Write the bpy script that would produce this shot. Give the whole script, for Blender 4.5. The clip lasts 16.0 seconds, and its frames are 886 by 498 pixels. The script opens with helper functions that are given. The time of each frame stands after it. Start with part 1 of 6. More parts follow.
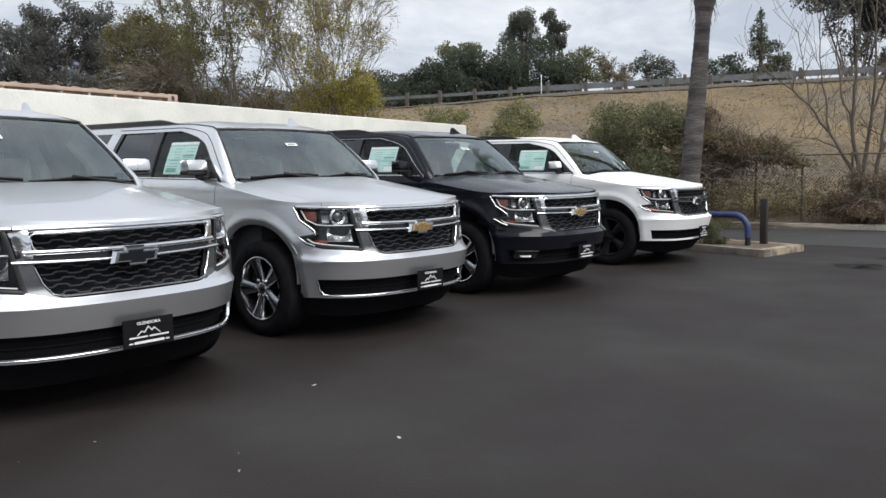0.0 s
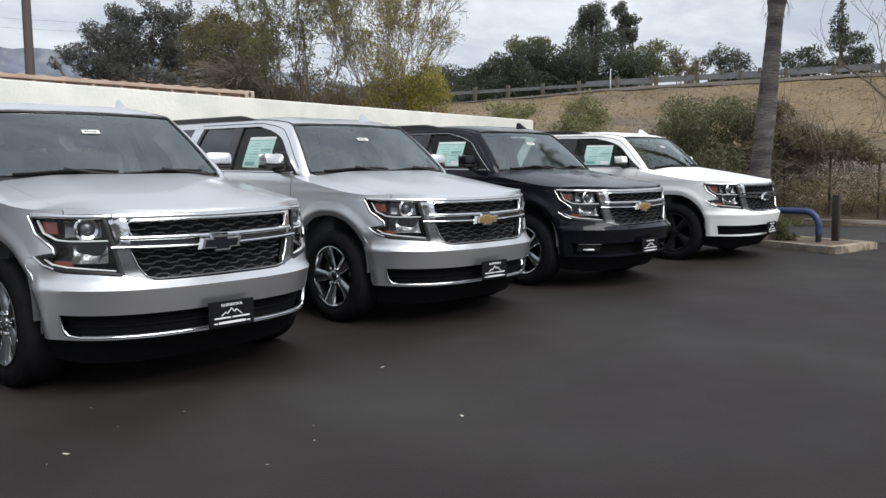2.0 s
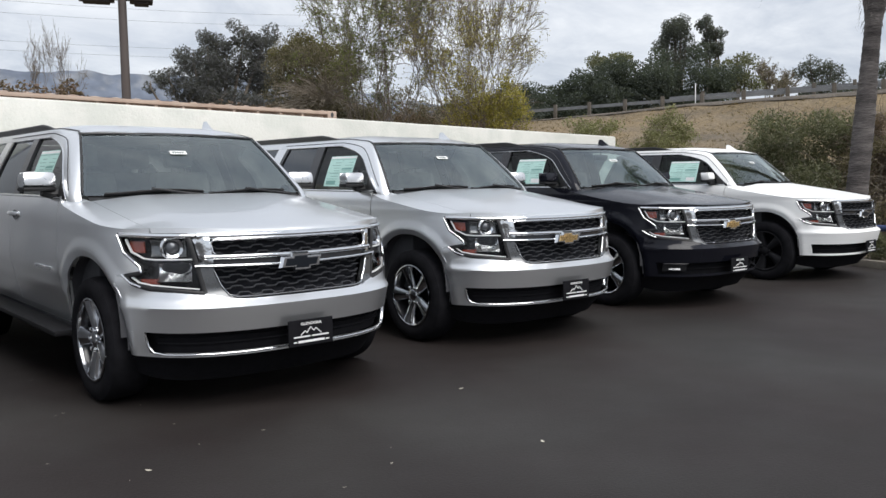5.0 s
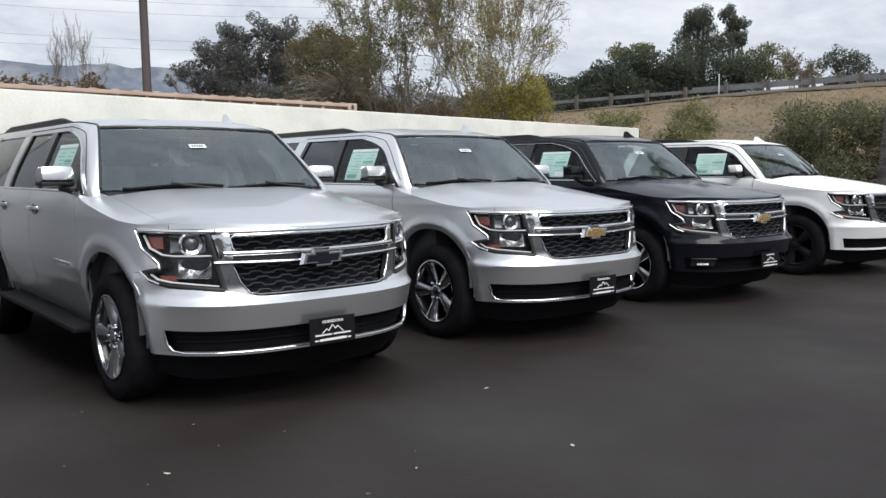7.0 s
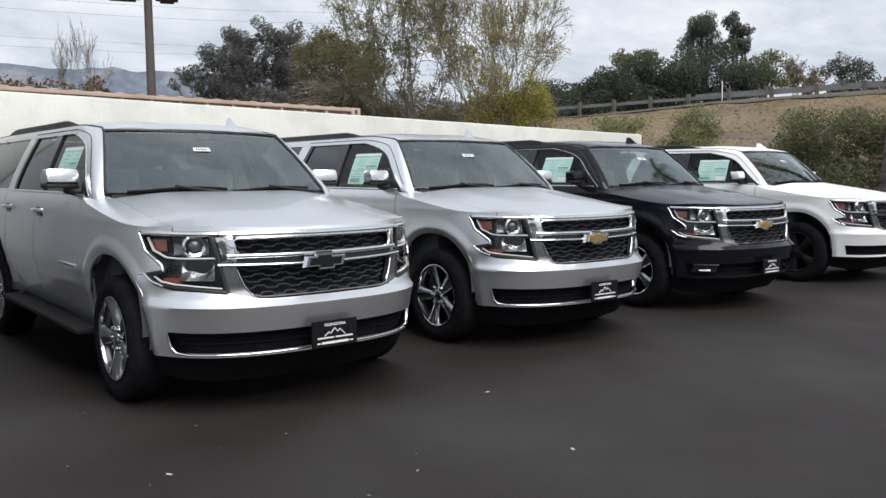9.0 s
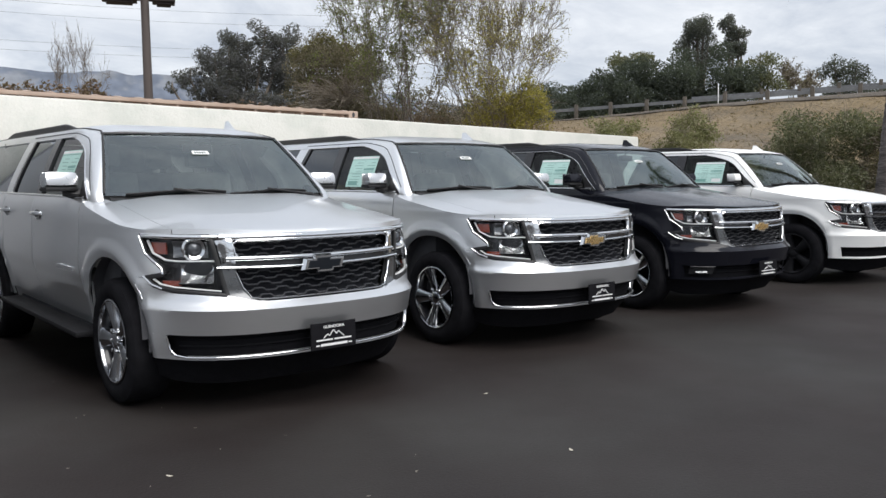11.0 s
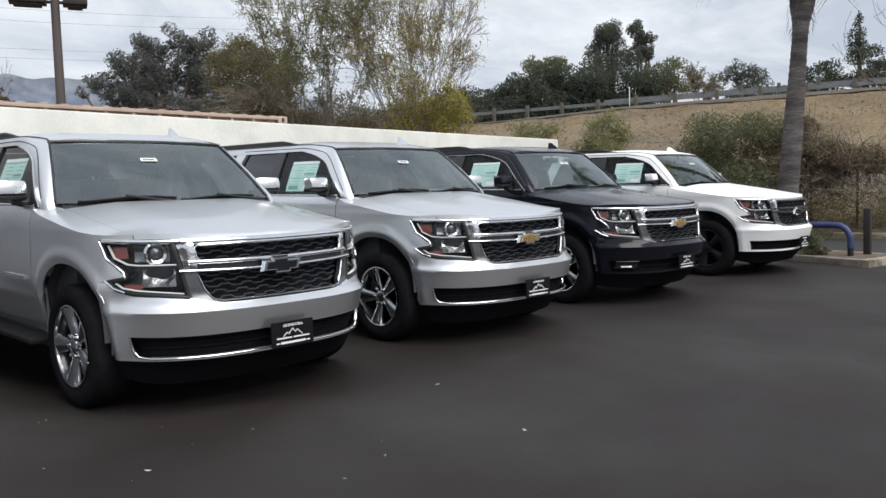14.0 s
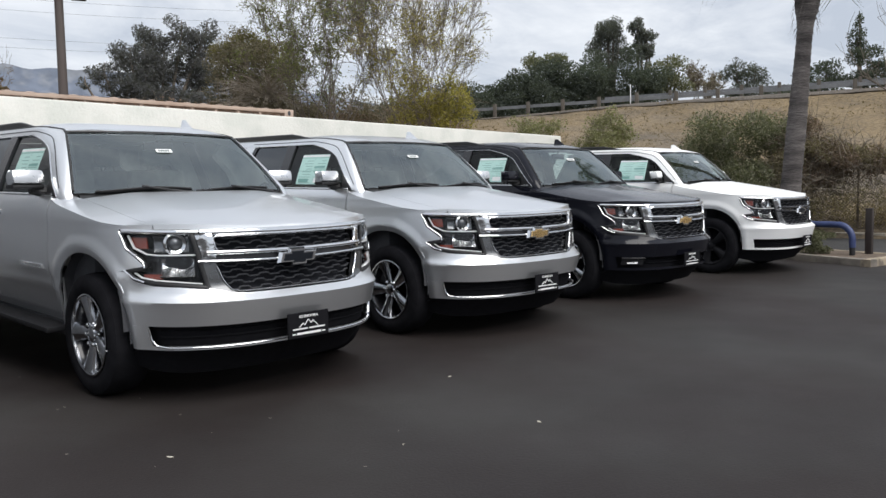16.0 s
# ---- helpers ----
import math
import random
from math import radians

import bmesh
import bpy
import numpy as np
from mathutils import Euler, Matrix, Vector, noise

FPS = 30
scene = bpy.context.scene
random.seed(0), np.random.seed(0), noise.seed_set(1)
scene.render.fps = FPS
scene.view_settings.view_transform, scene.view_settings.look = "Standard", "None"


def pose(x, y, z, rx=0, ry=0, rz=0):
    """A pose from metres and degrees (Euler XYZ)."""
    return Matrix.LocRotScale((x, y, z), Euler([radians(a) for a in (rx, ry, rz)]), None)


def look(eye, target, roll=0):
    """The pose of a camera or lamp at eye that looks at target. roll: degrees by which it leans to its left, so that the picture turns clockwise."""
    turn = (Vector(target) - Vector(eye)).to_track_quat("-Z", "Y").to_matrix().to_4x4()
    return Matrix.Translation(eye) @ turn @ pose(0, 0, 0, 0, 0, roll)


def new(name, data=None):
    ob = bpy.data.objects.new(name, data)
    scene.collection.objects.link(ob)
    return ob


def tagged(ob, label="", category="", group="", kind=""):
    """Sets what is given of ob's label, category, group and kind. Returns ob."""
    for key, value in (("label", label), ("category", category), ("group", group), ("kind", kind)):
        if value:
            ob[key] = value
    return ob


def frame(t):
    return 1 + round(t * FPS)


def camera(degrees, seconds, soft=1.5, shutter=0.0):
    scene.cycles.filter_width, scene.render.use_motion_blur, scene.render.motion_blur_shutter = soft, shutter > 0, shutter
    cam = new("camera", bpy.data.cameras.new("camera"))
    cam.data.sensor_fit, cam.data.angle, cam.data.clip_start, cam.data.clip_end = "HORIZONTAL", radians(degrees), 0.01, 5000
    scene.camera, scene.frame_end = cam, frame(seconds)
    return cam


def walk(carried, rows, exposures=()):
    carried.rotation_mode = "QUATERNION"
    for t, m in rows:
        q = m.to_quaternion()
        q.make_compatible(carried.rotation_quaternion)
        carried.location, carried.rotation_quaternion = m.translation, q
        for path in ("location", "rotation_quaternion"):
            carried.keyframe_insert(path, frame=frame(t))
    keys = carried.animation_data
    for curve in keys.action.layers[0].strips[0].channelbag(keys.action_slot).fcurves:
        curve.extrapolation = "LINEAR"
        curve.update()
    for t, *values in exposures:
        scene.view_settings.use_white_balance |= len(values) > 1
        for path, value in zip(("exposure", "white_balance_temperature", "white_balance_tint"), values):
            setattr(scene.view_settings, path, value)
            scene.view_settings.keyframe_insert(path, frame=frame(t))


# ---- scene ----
cam = camera(56.94, 16.0)
PATH = [
    (0, (-2.567, -4.228, 1.318), (-1.0102, -2.9848, 1.1364), -0.95),
    (0.5, (-2.635, -4.286, 1.315), (-1.1106, -3.0041, 1.1307), -0.83),
    (1, (-2.692, -4.368, 1.316), (-1.2047, -3.0444, 1.1275), -0.55),
    (1.5, (-2.735, -4.389, 1.310), (-1.2597, -3.0529, 1.1135), -0.84),
    (2, (-2.750, -4.401, 1.314), (-1.3006, -3.0360, 1.1214), -0.70),
    (2.5, (-2.751, -4.403, 1.316), (-1.3279, -3.0100, 1.1315), -0.85),
    (3, (-2.747, -4.395, 1.316), (-1.3420, -2.9811, 1.1491), -0.68),
    (3.5, (-2.740, -4.394, 1.315), (-1.3518, -2.9628, 1.1531), -0.62),
    (4, (-2.729, -4.383, 1.316), (-1.3751, -2.9193, 1.1664), -0.57),
    (4.2, (-2.724, -4.379, 1.315), (-1.3886, -2.8964, 1.1770), -0.49),
    (6.3, (-2.635, -4.216, 1.321), (-1.3412, -2.7000, 1.1529), -1.23),
    (6.5, (-2.635, -4.202, 1.324), (-1.3397, -2.6882, 1.1457), -1.24),
    (7, (-2.616, -4.205, 1.329), (-1.3410, -2.6728, 1.1646), -1.09),
    (7.5, (-2.623, -4.206, 1.328), (-1.3504, -2.6728, 1.1519), -1.29),
    (8, (-2.621, -4.201, 1.327), (-1.3444, -2.6715, 1.1526), -0.68),
    (8.5, (-2.625, -4.216, 1.325), (-1.3547, -2.6795, 1.1689), -0.72),
    (11, (-2.651, -4.239, 1.322), (-1.3743, -2.7072, 1.1771), -0.87),
    (11.5, (-2.668, -4.299, 1.323), (-1.3571, -2.7938, 1.1989), -1.06),
    (12, (-2.705, -4.383, 1.324), (-1.3273, -2.9410, 1.1726), -0.96),
    (12.5, (-2.762, -4.447, 1.312), (-1.3417, -3.0482, 1.1506), -1.09),
    (13, (-2.818, -4.461, 1.323), (-1.4078, -3.0537, 1.1484), -1.16),
    (13.5, (-2.898, -4.404, 1.331), (-1.4800, -3.0024, 1.1750), -1.03),
    (14, (-3.008, -4.321, 1.322), (-1.5843, -2.9232, 1.1802), -1.71),
    (14.5, (-3.098, -4.291, 1.325), (-1.6733, -2.8948, 1.1869), -1.45),
    (15, (-3.137, -4.272, 1.317), (-1.7061, -2.8840, 1.1606), -1.27),
    (15.5, (-3.146, -4.277, 1.319), (-1.7124, -2.8908, 1.1619), -1.19),
    (16, (-3.131, -4.279, 1.317), (-1.7030, -2.8868, 1.1639), -1.03),
]
walk(cam, [(t, look(eye, target, roll)) for t, eye, target, roll in PATH])

# ---------------------------------------------------------------- light
SUN_ELEV, SUN_AZ = 56.0, 180.0
world = bpy.data.worlds.new("overcast_sky")
scene.world = world
world.use_nodes = True
wn, wl = world.node_tree.nodes, world.node_tree.links
wn.clear()
w_out = wn.new("ShaderNodeOutputWorld")
w_bg = wn.new("ShaderNodeBackground")
w_sky = wn.new("ShaderNodeTexSky")
w_sky.sky_type, w_sky.sun_disc = "NISHITA", False
w_sky.sun_elevation, w_sky.sun_rotation = radians(SUN_ELEV), radians(SUN_AZ)
w_dim = wn.new("ShaderNodeMix")
w_dim.data_type, w_dim.blend_type = "RGBA", "MULTIPLY"
w_dim.inputs[0].default_value = 1.0
w_dim.inputs[7].default_value = (0.1, 0.1, 0.1, 1)
wl.new(w_sky.outputs[0], w_dim.inputs[6])
w_tc = wn.new("ShaderNodeTexCoord")
w_sep = wn.new("ShaderNodeSeparateXYZ")
wl.new(w_tc.outputs["Generated"], w_sep.inputs[0])
w_add = wn.new("ShaderNodeMath")
w_add.operation = "ADD"
w_add.inputs[1].default_value = 0.22
w_abs = wn.new("ShaderNodeMath")
w_abs.operation = "ABSOLUTE"
wl.new(w_sep.outputs[2], w_abs.inputs[0])
wl.new(w_abs.outputs[0], w_add.inputs[0])
w_div = wn.new("ShaderNodeVectorMath")
w_div.operation = "DIVIDE"
wl.new(w_tc.outputs["Generated"], w_div.inputs[0])
wl.new(w_add.outputs[0], w_div.inputs[1])
w_noise = wn.new("ShaderNodeTexNoise")
w_noise.inputs["Scale"].default_value = 1.9
w_noise.inputs["Detail"].default_value = 7.0
w_noise.inputs["Roughness"].default_value = 0.62
w_noise.inputs["Distortion"].default_value = 0.35
wl.new(w_div.outputs[0], w_noise.inputs["Vector"])
w_ramp = wn.new("ShaderNodeValToRGB")
w_ramp.color_ramp.elements[0].position, w_ramp.color_ramp.elements[0].color = 0.36, (0.48, 0.525, 0.605, 1)
w_ramp.color_ramp.elements[1].position, w_ramp.color_ramp.elements[1].color = 0.68, (0.845, 0.868, 0.905, 1)
wl.new(w_noise.outputs[0], w_ramp.inputs[0])
w_mix = wn.new("ShaderNodeMix")
w_mix.data_type = "RGBA"
w_mix.inputs[0].default_value = 0.9
wl.new(w_dim.outputs[2], w_mix.inputs[6])
wl.new(w_ramp.outputs[0], w_mix.inputs[7])
wl.new(w_mix.outputs[2], w_bg.inputs[0])
w_bg.inputs[1].default_value = 1.0
wl.new(w_bg.outputs[0], w_out.inputs[0])

sun_data = bpy.data.lights.new("sun", "SUN")
sun_data.energy, sun_data.angle, sun_data.color = 2.9, radians(52), (1.0, 0.975, 0.945)
sun = new("sun", sun_data)
_a, _e = radians(SUN_AZ), radians(SUN_ELEV)
sun.matrix_world = look((30 * math.sin(_a) * math.cos(_e), 30 * math.cos(_a) * math.cos(_e), 30 * math.sin(_e)), (0, 0, 0))
scene.view_settings.exposure = 0.26


# ---------------------------------------------------------------- materials
def mat(name, base, rough=0.5, metal=0.0, vary=0.0, scale=6.0, bump=0.0, bump_scale=60.0, coat=0.0, spec=0.5, fine=0.0, fine_scale=200.0, random_tone=0.0, tint=None, tint_at=(0.45, 0.65), tint_scale=2.0, stretch=(1, 1, 1)):
    """A principled material with broad and fine variation, an optional second tint in patches, and a bump."""
    m = bpy.data.materials.new(name)
    m.use_nodes = True
    n, l = m.node_tree.nodes, m.node_tree.links
    b = n["Principled BSDF"]
    b.inputs["Base Color"].default_value = (*base, 1)
    b.inputs["Roughness"].default_value = rough
    b.inputs["Metallic"].default_value = metal
    b.inputs["Coat Weight"].default_value = coat
    b.inputs["Coat Roughness"].default_value = 0.04
    b.inputs["Specular IOR Level"].default_value = spec
    tc = n.new("ShaderNodeTexCoord")
    mp = n.new("ShaderNodeMapping")
    mp.inputs["Scale"].default_value = stretch
    l.new(tc.outputs["Object"], mp.inputs[0])
    colour = None

    def noise_of(s, detail=4.0):
        t = n.new("ShaderNodeTexNoise")
        t.inputs["Scale"].default_value = s
        t.inputs["Detail"].default_value = detail
        l.new(mp.outputs[0], t.inputs["Vector"])
        return t.outputs[0]

    def scaled(fac_socket, amount, colour_socket):
        """Brightens and darkens a colour by a factor from 0 to 1."""
        r = n.new("ShaderNodeMapRange")
        r.inputs["From Min"].default_value, r.inputs["From Max"].default_value = 0.25, 0.75
        r.inputs["To Min"].default_value, r.inputs["To Max"].default_value = 1 - amount, 1 + amount
        l.new(fac_socket, r.inputs[0])
        v = n.new("ShaderNodeVectorMath")
        v.operation = "SCALE"
        if colour_socket is None:
            v.inputs[0].default_value = base
        else:
            l.new(colour_socket, v.inputs[0])
        l.new(r.outputs[0], v.inputs["Scale"])
        return v.outputs[0]

    if tint is not None:
        mx = n.new("ShaderNodeMix")
        mx.data_type = "RGBA"
        mx.inputs[6].default_value, mx.inputs[7].default_value = (*base, 1), (*tint, 1)
        r = n.new("ShaderNodeMapRange")
        r.inputs["From Min"].default_value, r.inputs["From Max"].default_value = tint_at
        l.new(noise_of(tint_scale, 6.0), r.inputs[0])
        l.new(r.outputs[0], mx.inputs[0])
        colour = mx.outputs[2]
    if vary:
        colour = scaled(noise_of(scale), vary, colour)
    if fine:
        colour = scaled(noise_of(fine_scale, 2.0), fine, colour)
    if random_tone:
        g = n.new("ShaderNodeNewGeometry")
        colour = scaled(g.outputs["Random Per Island"], random_tone, colour)
    if colour is not None:
        l.new(colour, b.inputs["Base Color"])
    if vary and not coat:
        r = n.new("ShaderNodeMapRange")
        r.inputs["To Min"].default_value, r.inputs["To Max"].default_value = max(0.02, rough - 0.12), min(1, rough + 0.12)
        l.new(noise_of(scale * 2.7), r.inputs[0])
        l.new(r.outputs[0], b.inputs["Roughness"])
    if bump:
        bp = n.new("ShaderNodeBump")
        bp.inputs["Strength"].default_value = 1.0
        bp.inputs["Distance"].default_value = bump
        l.new(noise_of(bump_scale, 5.0), bp.inputs["Height"])
        l.new(bp.outputs[0], b.inputs["Normal"])
    return m


def glass_mat(name, through_colour, gloss_rough=0.01, tone=(1.0, 1.0, 1.0), ior=1.55):
    """Thin pane: tinted see-through plus a mirror reflection that grows at grazing angles."""
    m = bpy.data.materials.new(name)
    m.use_nodes = True
    n, l = m.node_tree.nodes, m.node_tree.links
    n.clear()
    out = n.new("ShaderNodeOutputMaterial")
    tr = n.new("ShaderNodeBsdfTransparent")
    tr.inputs[0].default_value = (*through_colour, 1)
    gl = n.new("ShaderNodeBsdfGlossy")
    gl.inputs["Color"].default_value = (*tone, 1)
    gl.inputs["Roughness"].default_value = gloss_rough
    fr = n.new("ShaderNodeFresnel")
    fr.inputs[0].default_value = ior
    mx = n.new("ShaderNodeMixShader")
    l.new(fr.outputs[0], mx.inputs[0])
    l.new(tr.outputs[0], mx.inputs[1])
    l.new(gl.outputs[0], mx.inputs[2])
    l.new(mx.outputs[0], out.inputs[0])
    return m


M_SILVER = mat("silver_metallic_paint", (0.805, 0.820, 0.838), 0.31, 0.88, coat=0.5, fine=0.10, fine_scale=900)
M_BLACK_PAINT = mat("black_paint", (0.0075, 0.0080, 0.0125), 0.2, 0.0, coat=0.38, spec=0.1)
M_WHITE_PAINT = mat("white_paint", (0.84, 0.845, 0.84), 0.4, 0.0, coat=0.25, spec=0.3, vary=0.02, scale=2)
M_CHROME = mat("chrome", (0.82, 0.83, 0.84), 0.07, 1.0, vary=0.04, scale=9)
M_DARK_WHEEL = mat("satin_black_wheel", (0.012, 0.012, 0.014), 0.5, vary=0.1, scale=12, spec=0.15)
M_WHEEL = mat("polished_wheel", (0.50, 0.51, 0.53), 0.12, 1.0, vary=0.06, scale=14)
M_SATIN = mat("satin_silver_cap", (0.66, 0.67, 0.685), 0.30, 0.85, vary=0.03, scale=9)
M_WAVY_CHROME = mat("curved_chrome", (0.78, 0.79, 0.80), 0.09, 1.0, vary=0.05, scale=9, bump=0.009, bump_scale=7, stretch=(1.0, 1.0, 1.3))
M_BEZEL = mat("silver_lamp_bezel", (0.20, 0.205, 0.21), 0.22, 0.9, vary=0.1, scale=20, bump=0.004, bump_scale=30)
M_APRON = mat("matt_black_plastic", (0.012, 0.012, 0.014), 0.8, vary=0.15, scale=20, spec=0.05)
M_GREY_TRIM = mat("dark_silver_trim", (0.16, 0.165, 0.17), 0.3, 0.8, vary=0.05, scale=8)
M_BLACK_PLASTIC = mat("black_plastic", (0.014, 0.014, 0.015), 0.5, vary=0.15, scale=20, bump=0.0004, bump_scale=400)
M_STEP = mat("ribbed_step_plastic", (0.016, 0.016, 0.018), 0.65, vary=0.15, scale=20, spec=0.2)
M_GLOSS_BLACK = mat("gloss_black_plastic", (0.022, 0.022, 0.025), 0.16, vary=0.1, scale=12)
M_CAVITY = mat("dark_cavity", (0.055, 0.056, 0.062), 0.85, vary=0.1)
M_GRILLE_BACK = mat("black_grille_back", (0.017, 0.018, 0.022), 0.8, vary=0.15, scale=20, spec=0.1)
M_MESH = mat("dark_satin_mesh", (0.042, 0.044, 0.050), 0.4, vary=0.12, scale=20)
M_RUBBER = mat("tyre_rubber", (0.013, 0.013, 0.015), 0.9, spec=0.05, vary=0.25, scale=14, bump=0.0008, bump_scale=150)
M_GOLD = mat("gold_emblem", (0.66, 0.46, 0.21), 0.27, 0.85, vary=0.08, scale=30)
M_BLACK_EMBLEM = mat("black_emblem", (0.010, 0.012, 0.016), 0.4, 0.0, spec=0.2)
M_GLASS = glass_mat("window_glass", (0.78, 0.90, 0.85), 0.03, ior=2.7, tone=(0.91, 0.99, 1.0))
M_SIDE_GLASS = glass_mat("side_glass", (0.44, 0.51, 0.485), ior=1.3)
M_PRIVACY = glass_mat("privacy_glass", (0.05, 0.055, 0.06), tone=(0.92, 0.96, 1.0), ior=1.75)
M_LENS = glass_mat("lamp_lens", (0.92, 0.93, 0.94), 0.02, ior=1.22)
M_AMBER = mat("amber_reflector", (0.20, 0.028, 0.012), 0.18, vary=0.25, scale=40, coat=0.8)
M_LAMP_DARK = mat("lamp_housing", (0.036, 0.037, 0.040), 0.25, 0.4, vary=0.1)
M_REFLECTOR = mat("lamp_reflector", (0.70, 0.71, 0.72), 0.08, 1.0, vary=0.1, scale=30, bump=0.012, bump_scale=22, stretch=(1.0, 1.0, 0.35))
M_PIPE = mat("frosted_light_pipe", (0.72, 0.73, 0.74), 0.3, 0.0, vary=0.05, scale=20, coat=0.6)
M_BULB = mat("projector_glass", (0.10, 0.105, 0.115), 0.04, 0.3, coat=1.0)
M_INTERIOR = mat("grey_interior", (0.30, 0.30, 0.30), 0.75, vary=0.2, scale=8, bump=0.001, bump_scale=120)
M_PAPER = mat("teal_sheet_paper", (0.50, 0.74, 0.68), 0.6, vary=0.04, scale=5)
M_WHITE_PAPER = mat("white_paper", (0.82, 0.83, 0.82), 0.6, vary=0.03, scale=9)
M_INK = mat("dark_ink", (0.04, 0.07, 0.07), 0.6, vary=0.1)
M_TEAL_INK = mat("teal_print", (0.20, 0.40, 0.36), 0.6, vary=0.1)
M_WHITE_INK = mat("white_print", (0.80, 0.80, 0.80), 0.5, vary=0.05, scale=40)
M_ASPHALT = mat("sealed_asphalt", (0.0158, 0.0116, 0.0108), 0.62, vary=0.26, scale=0.55, bump=0.0022, bump_scale=60, fine=0.35, fine_scale=120, tint=(0.0246, 0.0224, 0.0210), tint_scale=0.42, spec=0.30)
M_OLD_ASPHALT = mat("worn_asphalt", (0.031, 0.030, 0.030), 0.8, vary=0.2, scale=0.7, bump=0.003, bump_scale=50, fine=0.2, fine_scale=90)
M_STAIN = mat("oily_stain", (0.0045, 0.0042, 0.0040), 0.9, vary=0.3, scale=5, spec=0.03)
_n, _l = M_STAIN.node_tree.nodes, M_STAIN.node_tree.links
_noise, _range, _clear, _mix = _n.new("ShaderNodeTexNoise"), _n.new("ShaderNodeMapRange"), _n.new("ShaderNodeBsdfTransparent"), _n.new("ShaderNodeMixShader")
_noise.inputs["Scale"].default_value, _noise.inputs["Detail"].default_value = 4.5, 6.0
_range.inputs["From Min"].default_value, _range.inputs["From Max"].default_value, _range.inputs["To Max"].default_value = 0.40, 0.72, 0.85
_l.new(_n.new("ShaderNodeTexCoord").outputs["Object"], _noise.inputs["Vector"])
_l.new(_noise.outputs[0], _range.inputs[0])
_l.new(_range.outputs[0], _mix.inputs[0])
_l.new(_clear.outputs[0], _mix.inputs[1])
_l.new(_n["Principled BSDF"].outputs[0], _mix.inputs[2])
_l.new(_mix.outputs[0], _n["Material Output"].inputs[0])
M_KERB = mat("pale_concrete_kerb", (0.60, 0.55, 0.47), 0.9, vary=0.15, scale=2, bump=0.003, bump_scale=40, fine=0.12, fine_scale=120, tint=(0.42, 0.37, 0.31), tint_scale=1.2)
M_STUCCO = mat("cream_stucco", (0.638, 0.632, 0.585), 0.9, vary=0.05, scale=1.2, bump=0.006, bump_scale=24, fine=0.04, fine_scale=60, tint=(0.565, 0.572, 0.525), tint_at=(0.44, 0.60), tint_scale=2.0)
M_CONTAINER = mat("faded_terracotta_steel", (0.50, 0.385, 0.31), 0.65, vary=0.15, scale=2, bump=0.001, bump_scale=30, tint=(0.40, 0.28, 0.22), tint_at=(0.5, 0.75), tint_scale=3)
M_CONCRETE = mat("concrete_kerb", (0.22, 0.195, 0.165), 0.9, vary=0.25, scale=5, bump=0.003, bump_scale=40, fine=0.12, fine_scale=120, tint=(0.13, 0.115, 0.10), tint_scale=3.5)
M_YELLOWED = mat("faded_yellow_kerb_paint", (0.30, 0.25, 0.18), 0.8, vary=0.3, scale=6, bump=0.004, bump_scale=40, tint=(0.15, 0.125, 0.10), tint_at=(0.50, 0.60), tint_scale=5)
M_SOIL = mat("planter_soil", (0.11, 0.082, 0.06), 0.95, vary=0.3, scale=6, bump=0.012, bump_scale=30)
M_SLOPE = mat("dry_grass_slope", (0.150, 0.110, 0.060), 0.95, vary=0.30, scale=0.45, bump=0.08, bump_scale=5, fine=0.45, fine_scale=9, tint=(0.112, 0.096, 0.076), tint_at=(0.42, 0.60), tint_scale=0.16)
M_GREY_WALL = mat("grey_closing_wall", (0.26, 0.25, 0.24), 0.8, vary=0.2, scale=0.4)
M_SIDE_BLOCKER = mat("grey_side_blocker", (0.42, 0.43, 0.45), 0.7, vary=0.2, scale=0.8)
M_BLUE_PIPE = mat("blue_painted_pipe", (0.030, 0.045, 0.125), 0.5, vary=0.2, scale=9, bump=0.0006, bump_scale=60)
M_BROWN_POST = mat("brown_painted_post", (0.024, 0.017, 0.015), 0.7, vary=0.3, scale=7, bump=0.001, bump_scale=60)
M_POLE = mat("grey_brown_pole", (0.085, 0.069, 0.064), 0.7, vary=0.2, scale=2, stretch=(1, 1, 0.2))
M_WOOD_POST = mat("weathered_timber_post", (0.115, 0.10, 0.082), 0.9, vary=0.3, scale=4, bump=0.004, bump_scale=30, stretch=(1, 1, 0.2))
M_BANK_STRIP = mat("grey_brown_bank_strip", (0.088, 0.074, 0.060), 0.95, vary=0.3, scale=1.2, bump=0.05, bump_scale=7, fine=0.35, fine_scale=12)
M_GALV = mat("galvanised_steel", (0.20, 0.205, 0.21), 0.5, 0.35, vary=0.18, scale=3)
M_WIRE = mat("rusty_chain_link", (0.16, 0.13, 0.10), 0.6, 0.5, vary=0.3, scale=2)
M_PALM = mat("palm_trunk_bark", (0.128, 0.114, 0.108), 0.95, vary=0.4, scale=4, bump=0.025, bump_scale=14, stretch=(0.5, 0.5, 3.0), tint=(0.042, 0.036, 0.035), tint_at=(0.40, 0.60), tint_scale=1.8, fine=0.3, fine_scale=24)
M_BARK = mat("grey_bark", (0.15, 0.125, 0.10), 0.95, vary=0.3, scale=5, bump=0.01, bump_scale=25, stretch=(1, 1, 0.3))
M_TWIG = mat("pale_bare_twigs", (0.175, 0.148, 0.116), 0.9, vary=0.25, scale=6)
M_PALE_TWIG = mat("bleached_twigs", (0.30, 0.26, 0.21), 0.9, vary=0.25, scale=6)
